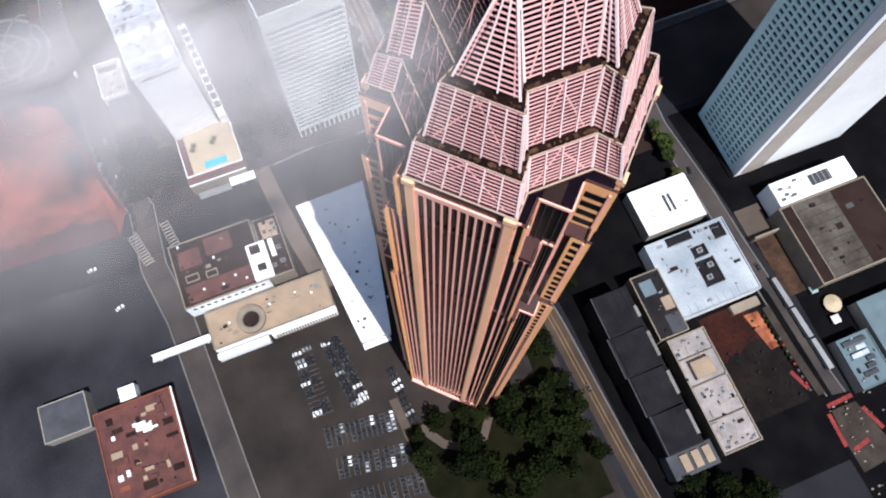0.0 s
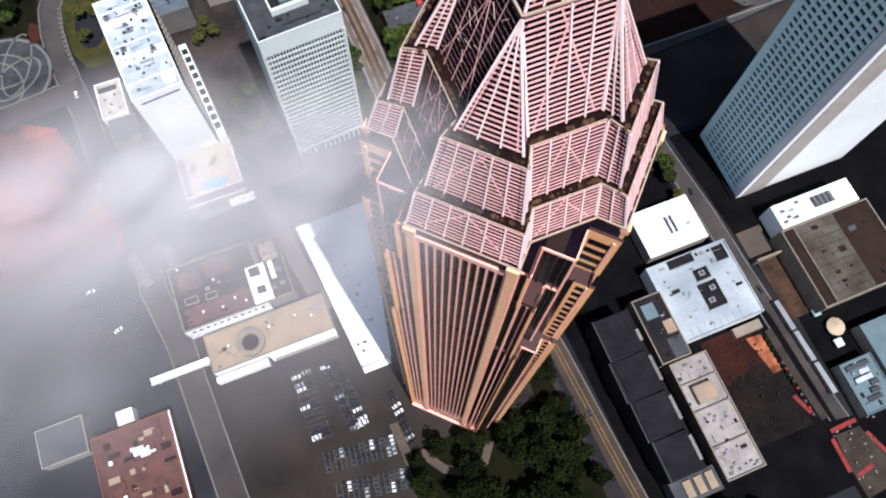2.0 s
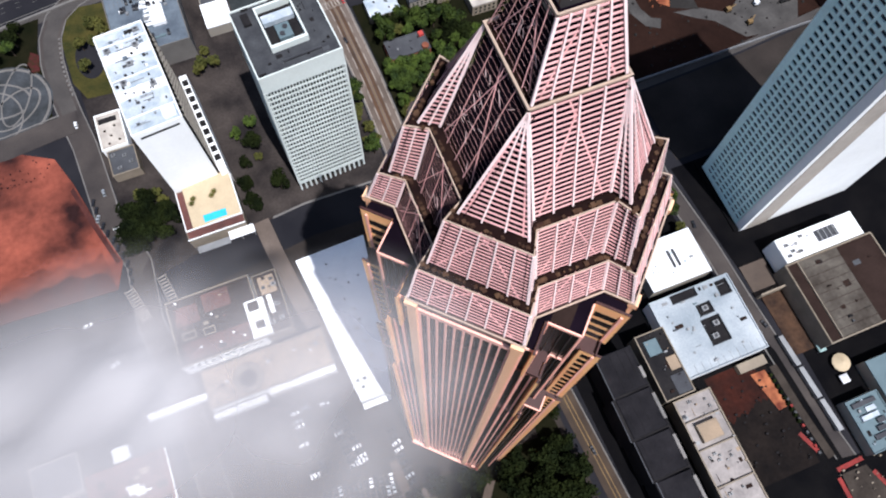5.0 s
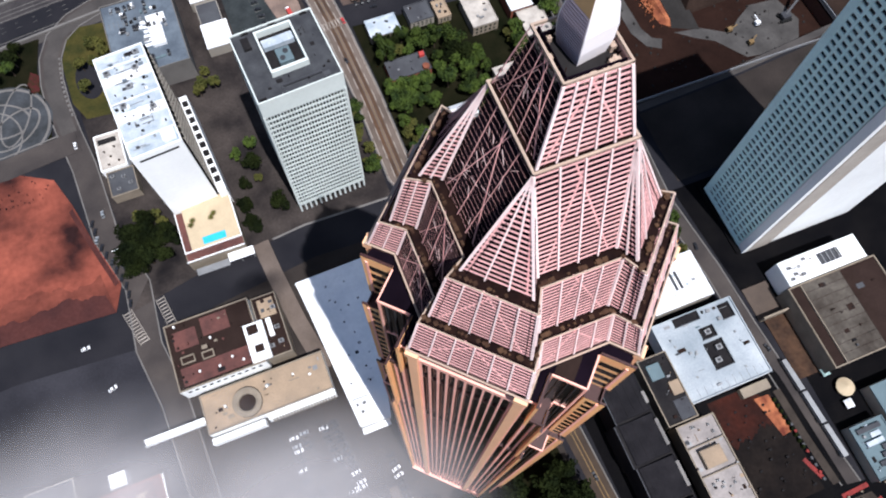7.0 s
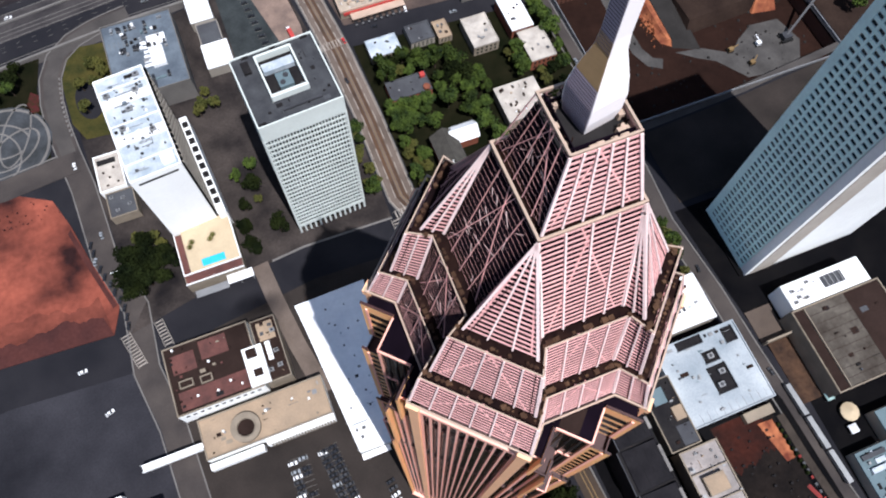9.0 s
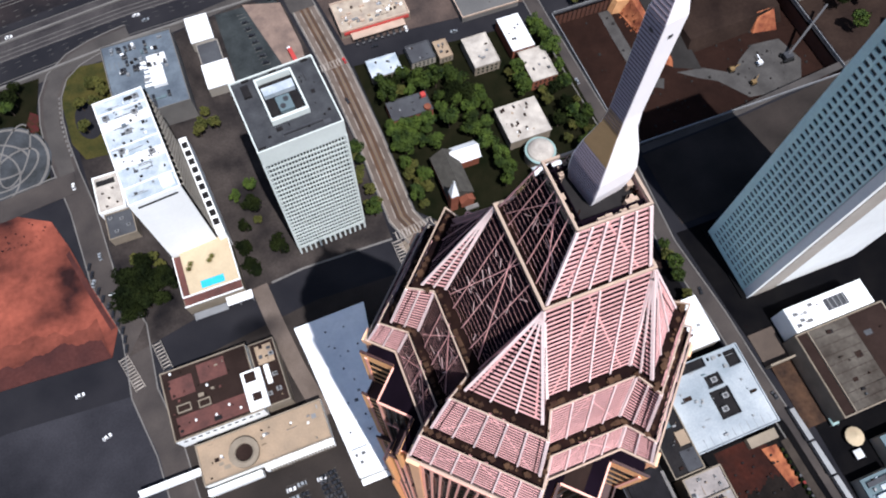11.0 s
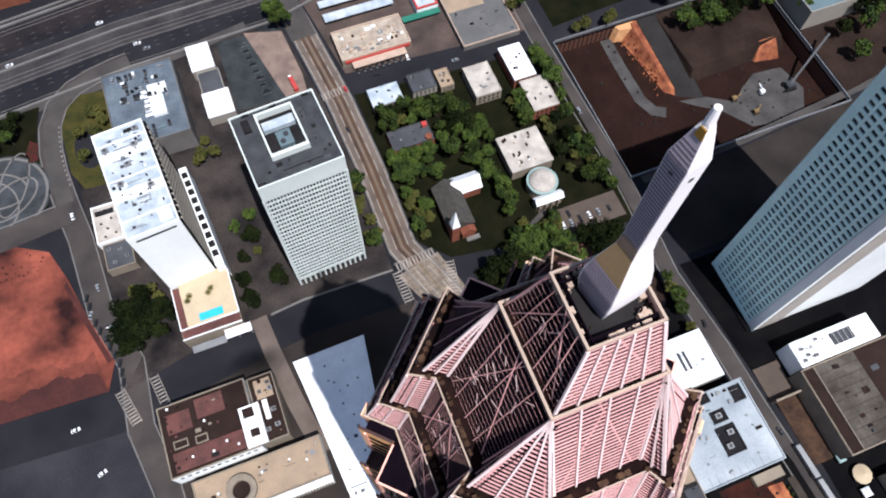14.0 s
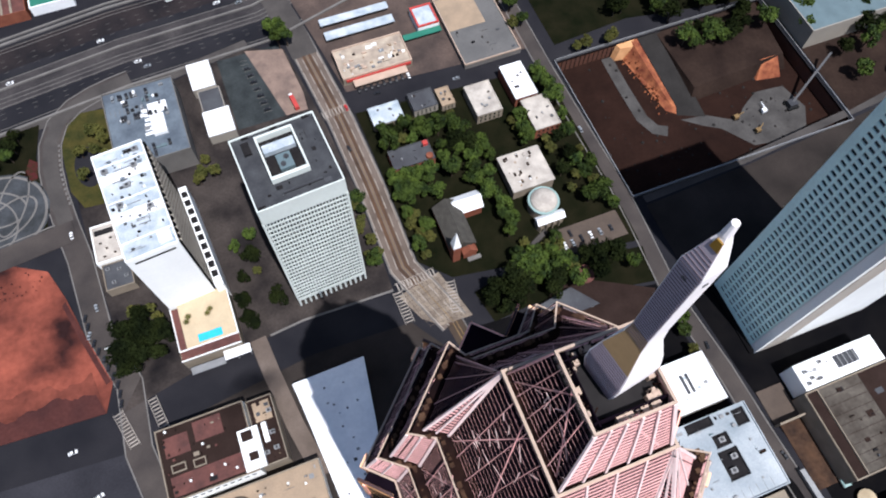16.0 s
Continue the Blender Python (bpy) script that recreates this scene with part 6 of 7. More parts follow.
for (x0, y0, x1, y1, h), wall, roof, lab in (
        ((139, 289, 156, 313, 8), TAN_STONE, ROOF_CREAM, "tan stone house with a stained cream roof"),
        ((166, 292, 181, 319, 9), BRICK, ROOF_WHITE, "brick apartment house with a white flat roof"),
        ((168, 266, 185, 290, 9), BRICK, ROOF_CREAM, "brick apartment house with a stained cream roof"),
        ((77, 306, 97, 320, 6), TAN_STONE, ROOF_STAINED, "low house with a stained patched roof"),
        ((104, 308, 120, 322, 6), TAN_WALL, ROOF_GREY, "low house with a grey roof"),
        ((122, 306, 131, 320, 5), TAN_STONE, ROOF_TAN, "small tan stone house"),
        ((78, 271, 104, 285, 7), BRICK, ROOF_GREY, "brick house with a grey patched roof")):
    ob = house("house", lab, "house", x0, y0, x1, y1, h, wall, roof, 0.6, 0.4, roof, "houses of the church block")
    facade(ob, "s", x0 + 1, x1 - 1, y0, 1, h - 0.8, max(3, int((x1 - x0) / 3)), 2, WINDOW, 0.45, 0.55)
    for k in range(5):
        x, y = random.uniform(x0 + 1.5, x1 - 3), random.uniform(y0 + 1.5, y1 - 3)
        part("roof_vent", Mesh().box(x, y, h, x + random.uniform(0.6, 1.8), y + random.uniform(0.6, 1.8), h + random.uniform(0.5, 1.2)), random.choice([ROOF_GREY, ROOF_BROWN, STEEL]), ob)
part("turret", Mesh().tube((101, 273, 0), (101, 273, 9), 2.2, 2.2, 10), BRICK, ob)
part("chimney", Mesh().box(100, 281, 0, 103, 284, 9), RED_PAINT, ob)
slab("path", ribbon([(148, 205), (130, 196), (112, 188)], 3)[0] + ribbon([(148, 205), (130, 196), (112, 188)], 3)[1][::-1], 0.14, 0.22, PAVEMENT, "pale garden path", category="path")
slab("church_lot", rect(150, 186, 192, 203), 0.12, 0.21, ASPHALT_OLD, "small worn parking lot by the church", category="lot")
slab("plaza_north", [(100, 130), (188, 130), (190, 150), (150, 172), (120, 163), (96, 150)], 0.14, 0.26, ROOF_BROWN, "bare brown ground north of the tower", category="bare ground")
pav = thing("pavilion", "grey stained flat pavilion roof beside the tower", "pavilion", at=(138, 158, 0))
part("roof", Mesh().prism([(121, 162), (137, 151), (155, 151.5), (144, 166)], 4.5, 5.2), ROOF_GREY, pav)
for x, y in ((124, 161), (138, 153), (152, 152.5), (143, 164)):
    part("post", Mesh().box(x - 0.4, y - 0.4, 0, x + 0.4, y + 0.4, 4.5), STEEL, pav)
part("planter", Mesh().tube((157, 172, 0), (157, 172, 1.0), 6, 5.5, 14), ROOF_RED, thing("planter_bed", "round bed of dull red earth", "planter", at=(157, 172, 0)))

# The shops by the motorway bridge.
shop = house("diner", "roadside building with cream roof and a red-trimmed front", "building", 70, 347, 117, 372, 6, TAN_STONE, mat("cream_stained_roof", (0.42, 0.35, 0.27), 0.8, vary=0.35, fine=1.0, coarse=0.2, tint=(0.25, 0.2, 0.16)), 0.9, 0.7, CREAM)
part("red_fascia", Mesh().box(72, 346.4, 3.2, 116, 346.96, 5.4), RED_PAINT, shop, "red fascia")
part("canopy", Mesh().box(76, 341, 3.4, 112, 346.3, 3.9), CREAM, shop, "cream front canopy")
for i in range(24):
    x, y = random.uniform(73, 112), random.uniform(351, 369)
    part("roof_vent", Mesh().box(x, y, 6, x + random.uniform(0.8, 3.5), y + random.uniform(0.8, 2), 6.4 + random.uniform(0.2, 1.0)), random.choice([ROOF_WHITE, ROOF_BROWN, STEEL, CREAM]), shop)
for y0, y1 in ((384, 391), (397, 403)):
    cp = thing("drive_in_canopy", "long white drive-in canopy", "canopy", "drive-in canopies", at=(93, y0, 0))
    part("canopy_roof", Mesh().box(70, y0, 3.6, 118, y1, 4.1), ROOF_STAINED, cp)
    for x in (72, 82, 92, 102, 112):
        part("post", Mesh().box(x, y0 + 3, 0.1, x + 0.3, y0 + 3.3, 3.6), STEEL, cp)
kiosk = house("kiosk", "small building with red roof edge and green lower canopy", "kiosk", 130, 371, 145, 389, 6, ROOF_WHITE, ROOF_STAINED, 0.8, 1.2, RED_PAINT)
part("green_canopy", Mesh().box(118.5, 366, 3, 145, 370.6, 3.5), GREEN_ROOF, kiosk)
pd = house("lot_deck", "low concrete parking deck with pale surface", "parking deck", 148, 332, 188, 392, 4, CONCRETE, mat("pale_deck", (0.13, 0.125, 0.12), 0.9, vary=0.3, fine=1.0, coarse=0.06, tint=(0.09, 0.088, 0.086)), 0.8, 0.6, CREAM)
part("pale_apron", Mesh().box(149, 362, 4, 175, 391, 4.06), ROOF_TAN, pd)
house("pale_block", "large pale block with a blue-grey flat roof", "building", 366, 268, 460, 330, 16, TAN_WALL, TEAL_COPPER, 0.9, 0.7, TAN_WALL)
nw = house("red_striped_hall", "long hall with red-brown ribbed roof", "building", -260, 476, -110, 520, 8, BRICK, ROOF_RED, 0.5)
for i in range(24):
    part("roof_rib", Mesh().box(-258 + i * 6, 477, 8, -256.5 + i * 6, 519, 8.4), TAN_STONE, nw)
house("green_shed", "shed with a green roof beside the motorway", "shed", -108, 478, -80, 500, 7, ROOF_WHITE, GREEN_ROOF, 0.5, 0.8, ROOF_WHITE)

# The looping paths west of the slip road.
for cx, cy, rx, ry, lean, a0, a1, w in ((-147, 328, 26.5, 26.5, 0, -70, 190, 1.6), (-141, 324, 17, 10, 35, 0, 360, 1.2), (-150, 333, 19, 12, -20, 20, 330, 1.2), (-139, 334, 22, 8, 70, 0, 360, 1.0), (-152, 322, 14, 18, 10, -120, 120, 1.0)):
    pts = []
    for k in range(29):
        a = radians(a0 + (a1 - a0) * k / 28)
        u, v, c, t = rx * math.cos(a), ry * math.sin(a), math.cos(radians(lean)), math.sin(radians(lean))
        pts.append((cx + u * c - v * t, cy + u * t + v * c))
    strip("ring_path", pts, w, 0.3 + 0.01 * (lean % 7), CONCRETE, "pale looping path in the verge", category="path", thick=0.2)


# Vents, hatches, pipes and patches on the flat roofs.
def roof_clutter(ob, x0, y0, x1, y1, z, n, materials, seed, biggest=2.2):
    rng = random.Random(seed)
    for i in range(n):
        x, y, kind = rng.uniform(x0, x1), rng.uniform(y0, y1), rng.random()
        mt = rng.choice(materials)
        if kind < 0.5:
            w, d, h = rng.uniform(0.5, biggest), rng.uniform(0.4, biggest * 0.7), rng.uniform(0.4, 1.4)
            m = Mesh().loft([[(x, y, z), (x + w, y, z), (x + w, y + d, z), (x, y + d, z)], [(x + 0.06, y + 0.06, z + h), (x + w - 0.06, y + 0.06, z + h), (x + w - 0.06, y + d - 0.06, z + h), (x + 0.06, y + d - 0.06, z + h)]])
            part("roof_vent", m, mt, ob)
        elif kind < 0.68:
            part("vent_pipe", Mesh().tube((x, y, z), (x, y, z + rng.uniform(0.6, 1.6)), 0.25, 0.22, 8), mt, ob)
        elif kind < 0.85:
            w, d = rng.uniform(1.5, biggest * 2.2), rng.uniform(1.2, biggest * 1.6)
            part("roof_patch", Mesh().box(x, y, z, min(x + w, x1 + 0.5), min(y + d, y1 + 0.5), z + 0.04 + 0.003 * i), mt, ob)
        elif rng.random() < 0.5:
            part("roof_pipe", Mesh().beam((x, y, z + 0.3), (min(x + rng.uniform(2, 6), x1), y, z + 0.3), 0.2, 0.2), mt, ob)
        else:
            part("roof_pipe", Mesh().beam((x, y, z + 0.3), (x, min(y + rng.uniform(2, 6), y1), z + 0.3), 0.2, 0.2), mt, ob)


DUCTS = [ROOF_DARK, ROOF_GREY, STEEL, ROOF_BROWN]
roof_clutter(terrace, 136, -32, 157, 24, 13, 46, DUCTS + [ROOF_TAN], 1, 1.6)
roof_clutter(nw_terr, 134, 29, 147, 60, 15, 18, DUCTS + [ROOF_TAN, ROOF_WHITE], 2)
roof_clutter(east, 152, 35, 194, 73, 11.13, 22, DUCTS + [STEEL, TEAL_COPPER], 3, 2.6)
roof_clutter(square_roof, 158, 83, 188, 104, 10, 9, [ROOF_STAINED, STEEL, ROOF_GREY], 4, 1.2)
roof_clutter(gym, 235, 25, 277, 64, 14.41, 16, [ROOF_BROWN, ROOF_DARK, ROOF_GREY], 5, 2.6)
roof_clutter(gym, 230, 70, 246, 80, 15.41, 9, [STEEL, ROOF_PALE, ROOF_GREY], 6, 1.4)
roof_clutter(se, 220, -31, 236, -8, 8, 12, DUCTS + [ROOF_STAINED], 7)
roof_clutter(red, -82, 133, -48, 165, 14.36, 22, [ROOF_BROWN, ROOF_DARK, TAN_STONE, ROOF_RED], 8, 1.8)
roof_clutter(brown, -37, 134, -29, 164, 12.26, 12, DUCTS + [ROOF_TAN], 9, 1.6)
roof_clutter(tan, -74, 109, -62, 126, 9, 8, [TAN_STONE, ROOF_BROWN, STEEL], 10, 1.4)
roof_clutter(tan, -47, 109, -16, 126, 9, 14, [TAN_STONE, ROOF_BROWN, STEEL, ROOF_PALE], 11, 1.6)
roof_clutter(sw, -138, 53, -107, 95, 9, 26, [ROOF_RED, ROOF_BROWN, BRICK, ROOF_DARK, ROOF_TAN], 12, 3.2)
roof_clutter(wt, 2, 214, 37, 222, 107.2, 9, [ROOF_DARK, ROOF_GREY], 13, 1.6)
roof_clutter(wt, 29, 226, 37, 249, 107.2, 8, [ROOF_DARK, ROOF_GREY], 14, 1.6)
roof_clutter(flat, -2, 100, 14, 164, 8.0, 14, [ROOF_STAINED, ROOF_GREY, STEEL], 15, 1.3)
roof_clutter(shop, 72, 349, 115, 370, 6, 26, [ROOF_WHITE, ROOF_BROWN, STEEL, ROOF_TAN], 16, 2.4)
roof_clutter(pd, 150, 335, 186, 360, 4, 10, [ROOF_GREY, PAVEMENT, ROOF_DARK], 17, 2.4)
roof_clutter(hotel, -63, 236, -46, 288, 70, 26, [ROOF_WHITE, ROOF_GREY, ROOF_STAINED, DECK_ROOF], 18, 2.6)
roof_clutter(domed, 139, 233, 162, 254, 9.2, 14, [ROOF_BROWN, ROOF_TAN, ROOF_WHITE], 19, 1.6)
for i, (ya, yb) in enumerate(((38, 59), (17, 37), (-3, 16), (-23, -4))):
    for k in range(4):
        x = 111 + k * 4.2
        part("roof_seam", Mesh().beam((x, ya + 1, 20.75 + 0.06 * (x - 109)), (x, yb - 1, 20.75 + 0.06 * (x - 109)), 0.12, 0.12), ROOF_DARK, dark)


# ---- trees ----
def tree(label, spread, height, leaf, seed, count=620):
    """A tapered trunk with limbs and a crown of many small leaf clumps."""
    rng = random.Random(seed)
    ob = thing("tree", label, "tree", "street and park trees")
    trunk = Mesh().tube((0, 0, 0), (0.1, 0.1, height * 0.45), 0.32, 0.2, 7)
    centres = []
    for i in range(9):
        a, r = i * 0.7 + rng.uniform(-0.3, 0.3), spread * rng.uniform(0.25, 0.72)
        c = Vector((r * math.cos(a), r * math.sin(a), height * rng.uniform(0.5, 0.85)))
        centres.append((c, spread * rng.uniform(0.26, 0.46)))
        trunk.tube((0.1, 0.1, height * rng.uniform(0.25, 0.42)), c, 0.13, 0.04, 5)
    centres.append((Vector((0, 0, height * 0.88)), spread * 0.42))
    part("trunk", trunk, BARK, ob)
    m = Mesh()
    for i in range(count):
        c, s = rng.choice(centres)
        d = Vector((rng.gauss(0, 1), rng.gauss(0, 1), rng.gauss(0, 0.75))).normalized() * s * rng.uniform(0.55, 1.12)
        p = c + d
        w = rng.uniform(0.35, 0.75)
        nrm = (d.normalized() + Vector((rng.uniform(-0.8, 0.8), rng.uniform(-0.8, 0.8), rng.uniform(-0.3, 0.9)))).normalized()
        t = nrm.orthogonal().normalized()
        t = (Matrix.Rotation(rng.uniform(0, 6.28), 3, nrm) @ t) * w
        b = nrm.cross(t).normalized() * w * 0.75
        k = len(m.v)
        bend = nrm * w * 0.35
        m.v += [tuple(p - t - bend), tuple(p + b), tuple(p + t - bend), tuple(p - b)]
        m.f += [(k, k + 1, k + 2), (k, k + 2, k + 3)]
    part("crown", m, leaf, ob)
    return ob


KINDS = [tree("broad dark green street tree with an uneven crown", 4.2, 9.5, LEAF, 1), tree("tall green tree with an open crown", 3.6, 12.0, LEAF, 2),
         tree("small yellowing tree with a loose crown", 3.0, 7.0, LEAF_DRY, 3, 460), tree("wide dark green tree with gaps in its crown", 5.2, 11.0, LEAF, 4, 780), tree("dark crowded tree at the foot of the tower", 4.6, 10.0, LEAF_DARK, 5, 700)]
PLACES = []


def grove(x0, y0, x1, y1, n, kinds=(0, 1, 3), z=0.15, gap=4.5, seed=7):
    rng = random.Random(seed)
    tries = 0
    k = 0
    while k < n and tries < n * 30:
        tries += 1
        x, y = rng.uniform(x0, x1), rng.uniform(y0, y1)
        if any((x - a) ** 2 + (y - b) ** 2 < gap * gap for a, b, *_ in PLACES):
            continue
        PLACES.append((x, y, z, rng.choice(kinds), rng.uniform(1.0, 1.55) * (1.25 if gap > 5.4 else 1), rng.uniform(0, 360)))
        k += 1


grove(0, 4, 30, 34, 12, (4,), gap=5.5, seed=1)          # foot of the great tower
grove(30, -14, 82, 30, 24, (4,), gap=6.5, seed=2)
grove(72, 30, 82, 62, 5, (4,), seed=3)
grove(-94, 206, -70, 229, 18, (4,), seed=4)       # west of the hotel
grove(-30, 204, -6, 262, 9, (4, 4, 2, 0), gap=5, seed=5)     # between hotel and white tower
grove(46, 214, 52, 262, 9, (0, 1, 2), gap=4, seed=6)
grove(73, 286, 130, 304, 15, (0, 1, 2, 3), seed=8)  # church block
grove(106, 262, 136, 290, 12, (0, 3, 4), seed=9)
grove(370, 225, 455, 300, 14, (4, 0), gap=7, seed=35)
grove(74, 242, 100, 268, 14, (0, 3), seed=10)
grove(73, 212, 86, 240, 8, (0, 2, 3), seed=11)
grove(107, 206, 136, 228, 14, (0, 1, 3), seed=12)
grove(118, 242, 136, 262, 7, (0, 3), seed=13)
grove(120, 176, 150, 203, 22, (0, 1, 2, 3), seed=14)
grove(166, 205, 191, 262, 22, (0, 1, 2, 3, 4), gap=5, seed=15)
grove(157, 264, 165, 288, 5, (0, 2), seed=16)
grove(186, 268, 191, 312, 8, (0, 3), seed=17)
grove(215, 318, 262, 322, 4, (2,), seed=18)
grove(285, 320, 362, 372, 28, (0, 3, 4), gap=7, seed=19)
grove(258, 334, 285, 372, 10, (0, 4), seed=20)
grove(290, 292, 352, 312, 15, (4, 0, 4, 3), z=-0.5, gap=5, seed=38)
grove(-150, 306, -124, 384, 10, (0, 2, 4), seed=21)
grove(-100, 332, -80, 378, 8, (2,), seed=22)
grove(188, 110, 192, 142, 5, (0, 2), seed=23)
grove(36, 392, 46, 410, 6, (0, 1), seed=24)
grove(98, 70, 112, 128, 10, (4,), seed=25)
grove(190, 346, 200, 380, 5, (0, 2), seed=26)
grove(-36, 300, -20, 330, 5, (2,), seed=27)
grove(112, -58, 150, -38, 12, (4,), seed=28)
grove(73, 205, 136, 304, 14, (0, 3, 4), gap=5.5, seed=31)
grove(-92, 228, -70, 238, 4, (4, 2), seed=34)
KEEP = [(88, 204, 119, 242), (136, 204, 166, 258), (139, 289, 156, 313), (166, 292, 181, 319), (168, 266, 185, 290), (77, 306, 97, 320), (104, 308, 120, 322), (122, 306, 131, 320), (78, 271, 104, 285), (-175, 300, -120, 356)]
PLACES = [p for p in PLACES if not (4 < p[0] < 40 and abs(p[1] - 22) < 5) and not any(a - 3.5 < p[0] < c + 3.5 and b - 3.5 < p[1] < d + 3.5 for a, b, c, d in KEEP)]
grove(100, 166, 192, 182, 15, (4, 4, 4, 0), gap=5.5, seed=37)
first = {}
for x, y, z, k, s, r in PLACES:
    m = pose(x, y, z, 0, 0, r)
    ob = KINDS[k]
    if k not in first:
        first[k] = True
        ob.matrix_basis = m
        continue
    c = copy_thing(ob, m)
    c.scale = (s, s, s * 1.05)

# ---- cars ----
def car(paint, colour, long=4.6):
    ob = thing("car", f"{colour.replace('_', ' ')} saloon car parked on the asphalt", "car", "parked cars")
    w, L = 0.92, long / 2
    lower = lambda z, k, kw: [(-L * k, -w * kw, z), (L * k, -w * kw, z), (L * k, w * kw, z), (-L * k, w * kw, z)]
    part("body", Mesh().loft([lower(0.3, 0.97, 0.94), lower(0.6, 1.0, 1.0), lower(0.88, 0.97, 0.93)]), paint, ob)
    glass = [[(-1.75, -0.84, 0.88), (1.15, -0.84, 0.88), (1.15, 0.84, 0.88), (-1.75, 0.84, 0.88)], [(-1.1, -0.7, 1.4), (0.35, -0.7, 1.4), (0.35, 0.7, 1.4), (-1.1, 0.7, 1.4)]]
    part("window_band", Mesh().loft(glass), CAR_GLASS, ob)
    part("roof", Mesh().box(-1.08, -0.69, 1.4, 0.33, 0.69, 1.46), paint, ob)
    for x in (-1.4, 1.4):
        for y in (-0.84, 0.72):
            part("wheel", Mesh().tube((x, y, 0.32), (x, y + 0.14, 0.32), 0.32, 0.32, 10), TYRE, ob)
    return ob


PROTO = [car(p, n) for n, p in CAR_PAINTS]
placed = set()


def park(x, y, z, turn, k=None):
    k = random.choice([0, 1, 1, 1, 1, 1, 1, 1, 1, 3, 3, 3, 3, 2]) if k is None else k
    m = pose(x, y, z, 0, 0, turn)
    if k not in placed:
        placed.add(k)
        PROTO[k].matrix_basis = m
    else:
        copy_thing(PROTO[k], m)


stall = Mesh()


def row(x0, y0, x1, y1, n, fill, z=0.17, both=True, depth=5.2):
    """Stalls on one or both sides of a line, some filled."""
    p, q = Vector((x0, y0)), Vector((x1, y1))
    t = (q - p).normalized()
    s = Vector((-t.y, t.x))
    turn = math.degrees(math.atan2(s.y, s.x))
    for side in ((1, -1) if both else (1,)):
        for i in range(n + 1):
            a = p.lerp(q, i / n)
            stall.beam((*a, z), (*(a + s * side * depth), z), 0.16, 0.05)
        for i in range(n):
            if random.random() < fill:
                c = p.lerp(q, (i + 0.5) / n) + s * side * (depth / 2 + random.uniform(-0.3, 0.3))
                park(c.x, c.y, z, turn + random.choice([0, 180]) + random.uniform(-3, 3))


random.seed(11)
row(-37.1, 94, -37, 58, 14, 0.5)
row(-21.8, 93.5, -17.7, 56, 15, 0.96)
row(-39.7, 46.2, -4.3, 42.1, 14, 0.92)
row(-38.8, 30.4, -2.7, 24.6, 14, 0.85)
row(-37, 13, -2, 9, 13, 0.7)
for i in range(9):
    park(2.4 + 0.18 * i, 66.4 - 3.4 * i, 0.16 if i < 2 else 0.21, 12 + random.uniform(-4, 4), (1, 3, 0, 0, 1, 1, 3, 2, 1)[i])
for x, y in ((-40, 92), (-40.5, 75.5), (-39.6, 60), (-24.6, 91.5), (-20.4, 57), (-17, 58)):
    park(x, y, 0.17, random.uniform(-5, 5), 0)
tagged(part("lane_marking", stall, WHITE_LINE, None, "worn white stall lines in the parking lot", "structure"), category="lane marking")
slab("lot_aisle", [(-4, 52), (0.5, 52), (3.5, 8), (-1.5, 8)], 0.14, 0.19, ASPHALT_OLD, "paler brown aisle of the lot", category="lot")
for i in range(30):
    park(random.uniform(-70, -38), random.choice([326, 331, 356, 361, 367, 373]) + random.uniform(-0.6, 0.6), 17.02, 90 + random.uniform(-4, 4))
for i in range(7):
    park(19 - 0.66 * i, 346.5 + 6 * i, 0.22, 0)
for x, y, r, k in ((-128, 176, 5, 0), (-119, 150, 20, 0), (66, 330, 97, 4), (58, 300, 97, 1), (70, 150, 100, 2), (-100, 215, 110, 1), (-104, 250, 95, 2), (-110, 300, 92, 0), (93, 20, 95, 3),
                   (200, 110, 80, 1), (207, 45, 100, 3), (198, 262, 90, 2), (154, 192, 90, 0), (159, 192, 90, 2), (165, 193, 90, 1), (171, 193, 90, 0), (177, 193, 90, 2), (160, 198, 90, 1), (184, 193, 90, 3),
                   (-130, 425, 7, 0), (-70, 440, 7, 0), (-45, 408, 6, 2), (10, 446, 10, 0), (-20, 460, 5, 0), (24, 441, 12, 2), (-50, 414, 6, 0), (164, 282, 40, 4), (88, 334, 175, 1), (140, 327, 176, 2)):
    park(x, y, 0.0 if (x, y) in ((-128, 176), (88, 334), (140, 327)) else 0.06 if y > 400 else 0.1, r, k)
for i in range(11):
    y = 246 - i * 5.4
    park(x_on(STREET_C, y) - 5.0 + random.uniform(-0.3, 0.3), y, 0.11, 72 + random.uniform(-4, 4))
for i in range(9):
    park(78 + i * 4.2, 340.0, 0.16, 85 + random.uniform(-3, 3))
bus = thing("lorry", "red box lorry parked beside the street", "lorry", at=(36.4, 346, 0))
part("box", Mesh().hexa([(35.6, 339, 0.9), (38.3, 339.3, 0.9), (37.0, 350, 0.9), (34.4, 349.7, 0.9), (35.6, 339, 3.6), (38.3, 339.3, 3.6), (37.0, 350, 3.6), (34.4, 349.7, 3.6)]), RED_PAINT, bus)
part("cab", Mesh().hexa([(34.6, 350.2, 0.6), (36.8, 350.4, 0.6), (36.5, 352.4, 0.6), (34.4, 352.2, 0.6), (34.7, 350.2, 2.8), (36.7, 350.4, 2.8), (36.4, 351.8, 2.8), (34.5, 351.6, 2.8)]), ROOF_WHITE, bus, "white cab")
for y in (341, 348):
    part("wheel", Mesh().tube((35.0, y, 0.5), (37.6, y, 0.5), 0.5, 0.5), TYRE, bus)


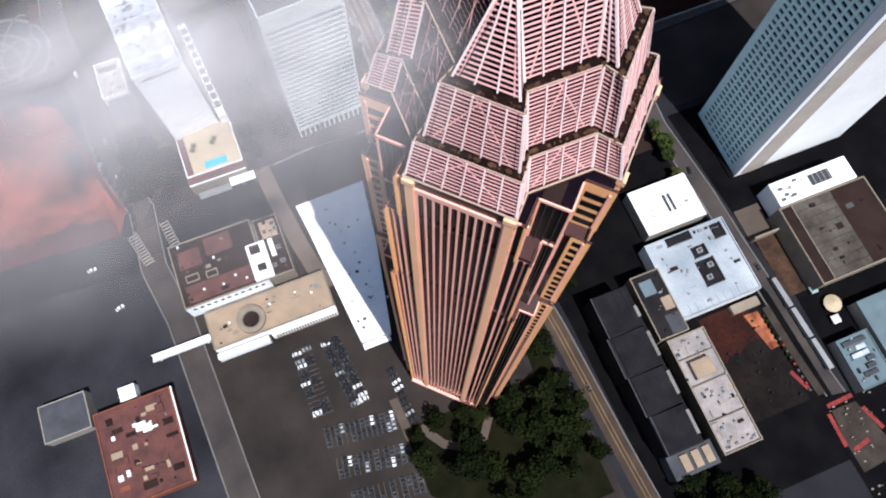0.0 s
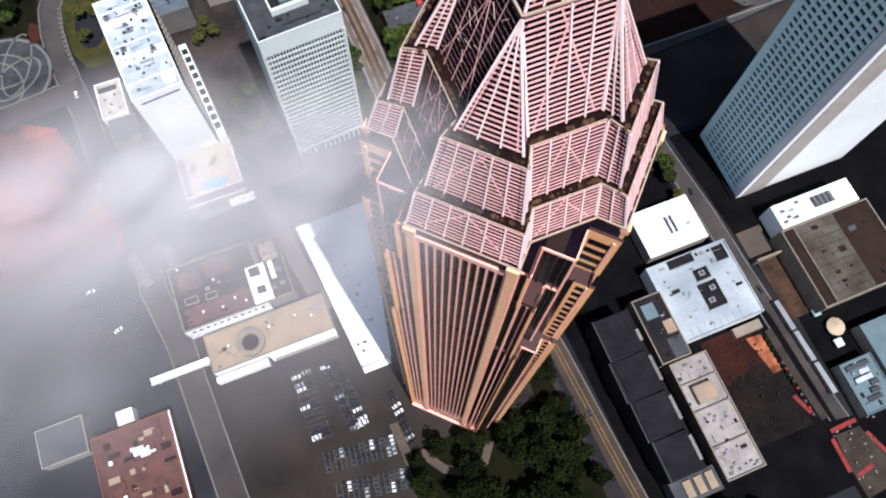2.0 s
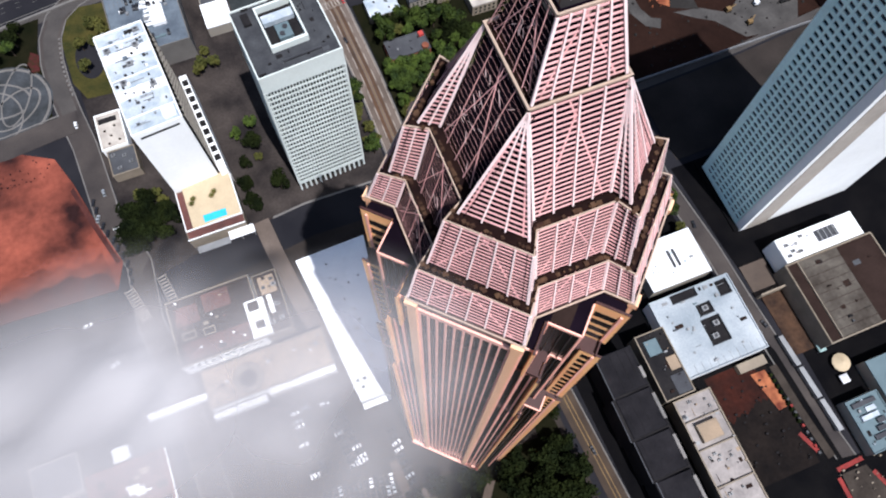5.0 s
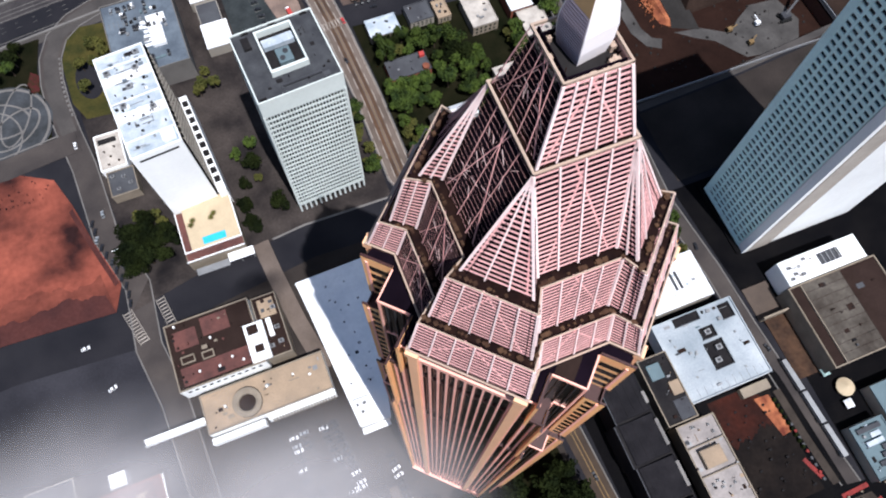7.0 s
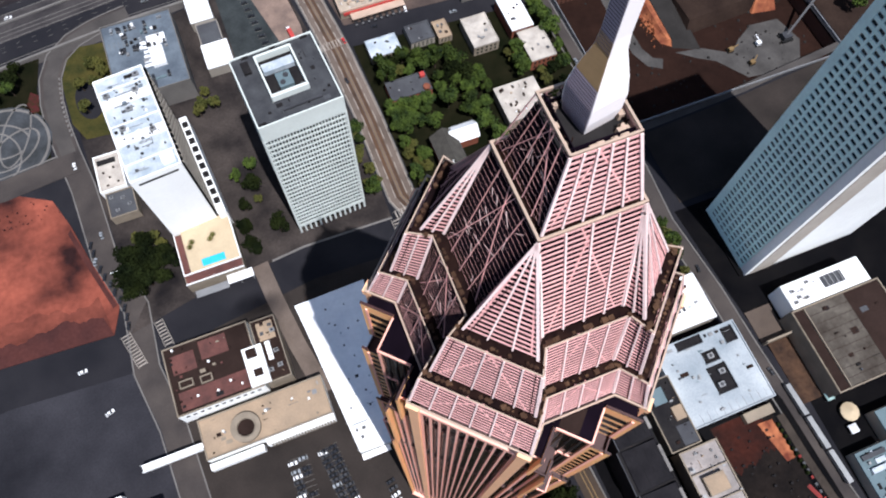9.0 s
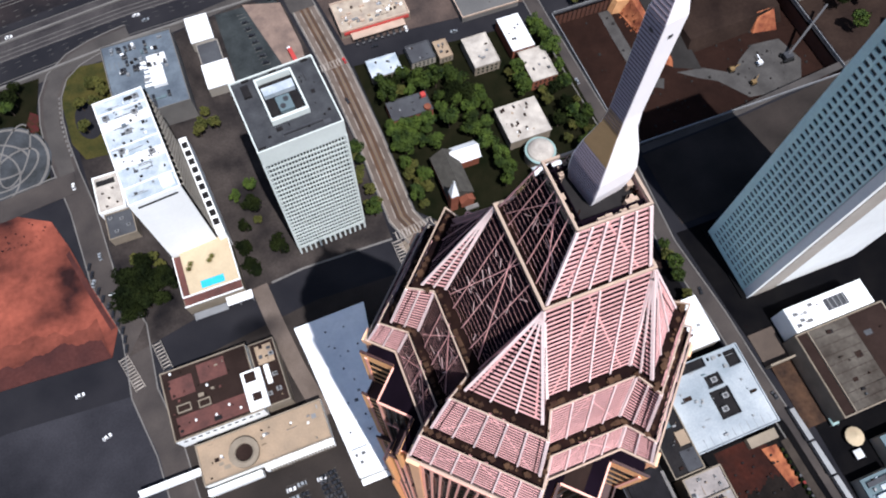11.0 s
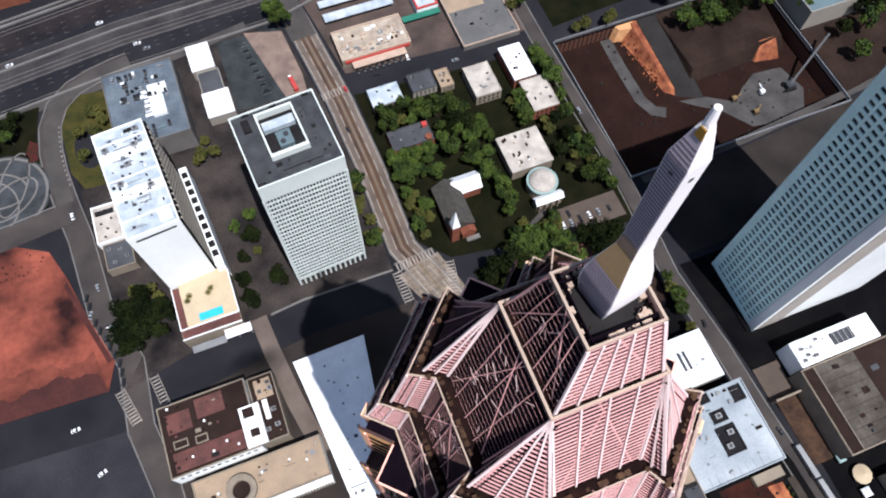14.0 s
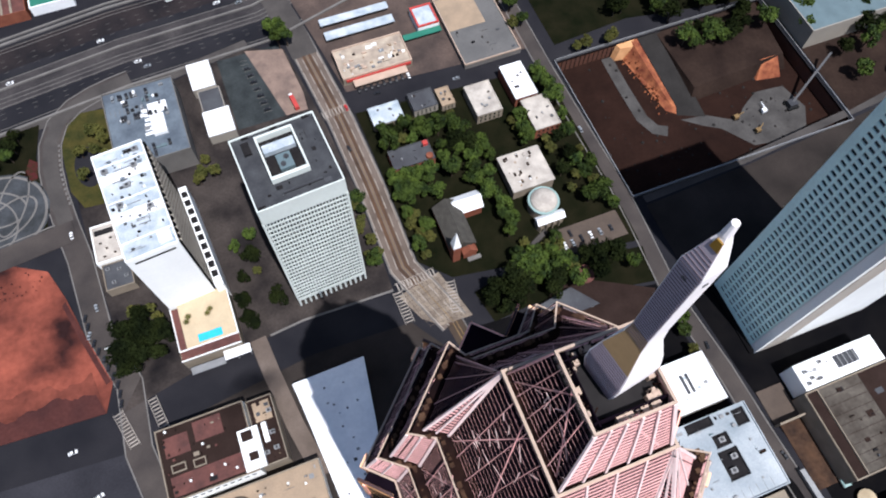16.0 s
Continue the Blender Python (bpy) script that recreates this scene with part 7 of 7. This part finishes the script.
# ---- low cloud drifting past the tower ----
def cloud_material(name, seed, cx, cy, rx, ry, dens):
    m = bpy.data.materials.new(name)
    m.use_nodes = True
    nt = m.node_tree
    n, l = nt.nodes, nt.links
    n.remove(n["Principled BSDF"])
    geo = n.new("ShaderNodeNewGeometry")
    noise1 = n.new("ShaderNodeTexNoise")
    noise1.inputs["Scale"].default_value, noise1.inputs["Detail"].default_value, noise1.inputs["Distortion"].default_value = 0.06, 3, 0.3
    off = n.new("ShaderNodeVectorMath")
    off.inputs[1].default_value = (seed * 3.1, seed * 1.7, 0)
    l.new(geo.outputs["Position"], off.inputs[0])
    l.new(off.outputs[0], noise1.inputs["Vector"])
    # an oval fall-off round the cloud's middle
    sub = n.new("ShaderNodeVectorMath")
    sub.operation = "SUBTRACT"
    sub.inputs[1].default_value = (cx, cy, 0)
    l.new(geo.outputs["Position"], sub.inputs[0])
    sc = n.new("ShaderNodeVectorMath")
    sc.operation = "MULTIPLY"
    sc.inputs[1].default_value = (1 / rx, 1 / ry, 0)
    l.new(sub.outputs[0], sc.inputs[0])
    ln = n.new("ShaderNodeVectorMath")
    ln.operation = "LENGTH"
    l.new(sc.outputs[0], ln.inputs[0])
    fall = n.new("ShaderNodeMapRange")
    fall.interpolation_type = "SMOOTHSTEP"
    fall.inputs["From Min"].default_value, fall.inputs["From Max"].default_value = 1.0, 0.25
    l.new(ln.outputs["Value"], fall.inputs["Value"])
    body = n.new("ShaderNodeMapRange")
    body.inputs["From Min"].default_value, body.inputs["From Max"].default_value = 0.12, 0.55
    l.new(noise1.outputs["Fac"], body.inputs["Value"])
    mul = n.new("ShaderNodeMath")
    mul.operation = "MULTIPLY"
    l.new(fall.outputs["Result"], mul.inputs[0])
    l.new(body.outputs["Result"], mul.inputs[1])
    mul2 = n.new("ShaderNodeMath")
    mul2.operation = "MULTIPLY"
    mul2.inputs[1].default_value = dens
    l.new(mul.outputs[0], mul2.inputs[0])
    clear, white, mix = n.new("ShaderNodeBsdfTransparent"), n.new("ShaderNodeBsdfDiffuse"), n.new("ShaderNodeMixShader")
    white.inputs["Color"].default_value = (0.45, 0.43, 0.43, 1)
    l.new(mul2.outputs[0], mix.inputs[0])
    l.new(clear.outputs[0], mix.inputs[1])
    l.new(white.outputs[0], mix.inputs[2])
    l.new(mix.outputs[0], n["Material Output"].inputs["Surface"])
    return m


cloud = thing("low_cloud", "bank of thin white low cloud drifting beside the tower", "cloud", kind="stuff", at=(-6, 30, 322))
CLOUD = [(331.0, -6.7, 28.3, 14.1, 9.1, 0.82), (329.0, -14.5, 23.2, 12.8, 10.4, 0.34), (330.0, 4.0, 24.8, 10.4, 8.8, 0.68), (328.0, -5.4, 22.4, 16.3, 11.6, 0.16), (327.0, 1.2, 22.3, 11.0, 10.3, 0.27)]
for i, (z, cx, cy, rx, ry, dens) in enumerate(CLOUD):
    m = Mesh()
    n = 24
    m.v = [(cx + rx * 1.05 * (2 * a / n - 1), cy + ry * 1.05 * (2 * b / n - 1), z + 0.8 * noise.noise(Vector((a * 0.35, b * 0.35, i * 5.1)))) for b in range(n + 1) for a in range(n + 1)]
    m.f = [(b * (n + 1) + a, b * (n + 1) + a + 1, (b + 1) * (n + 1) + a + 1, (b + 1) * (n + 1) + a) for b in range(n) for a in range(n)]
    me = m.data("cloud_layer")
    me.polygons.foreach_set("use_smooth", [True] * len(me.polygons))
    ob = part("cloud_layer", me, cloud_material(f"mist_{'abcde'[i]}", i + 1, cx, cy, rx, ry, dens), cloud, kind="stuff")
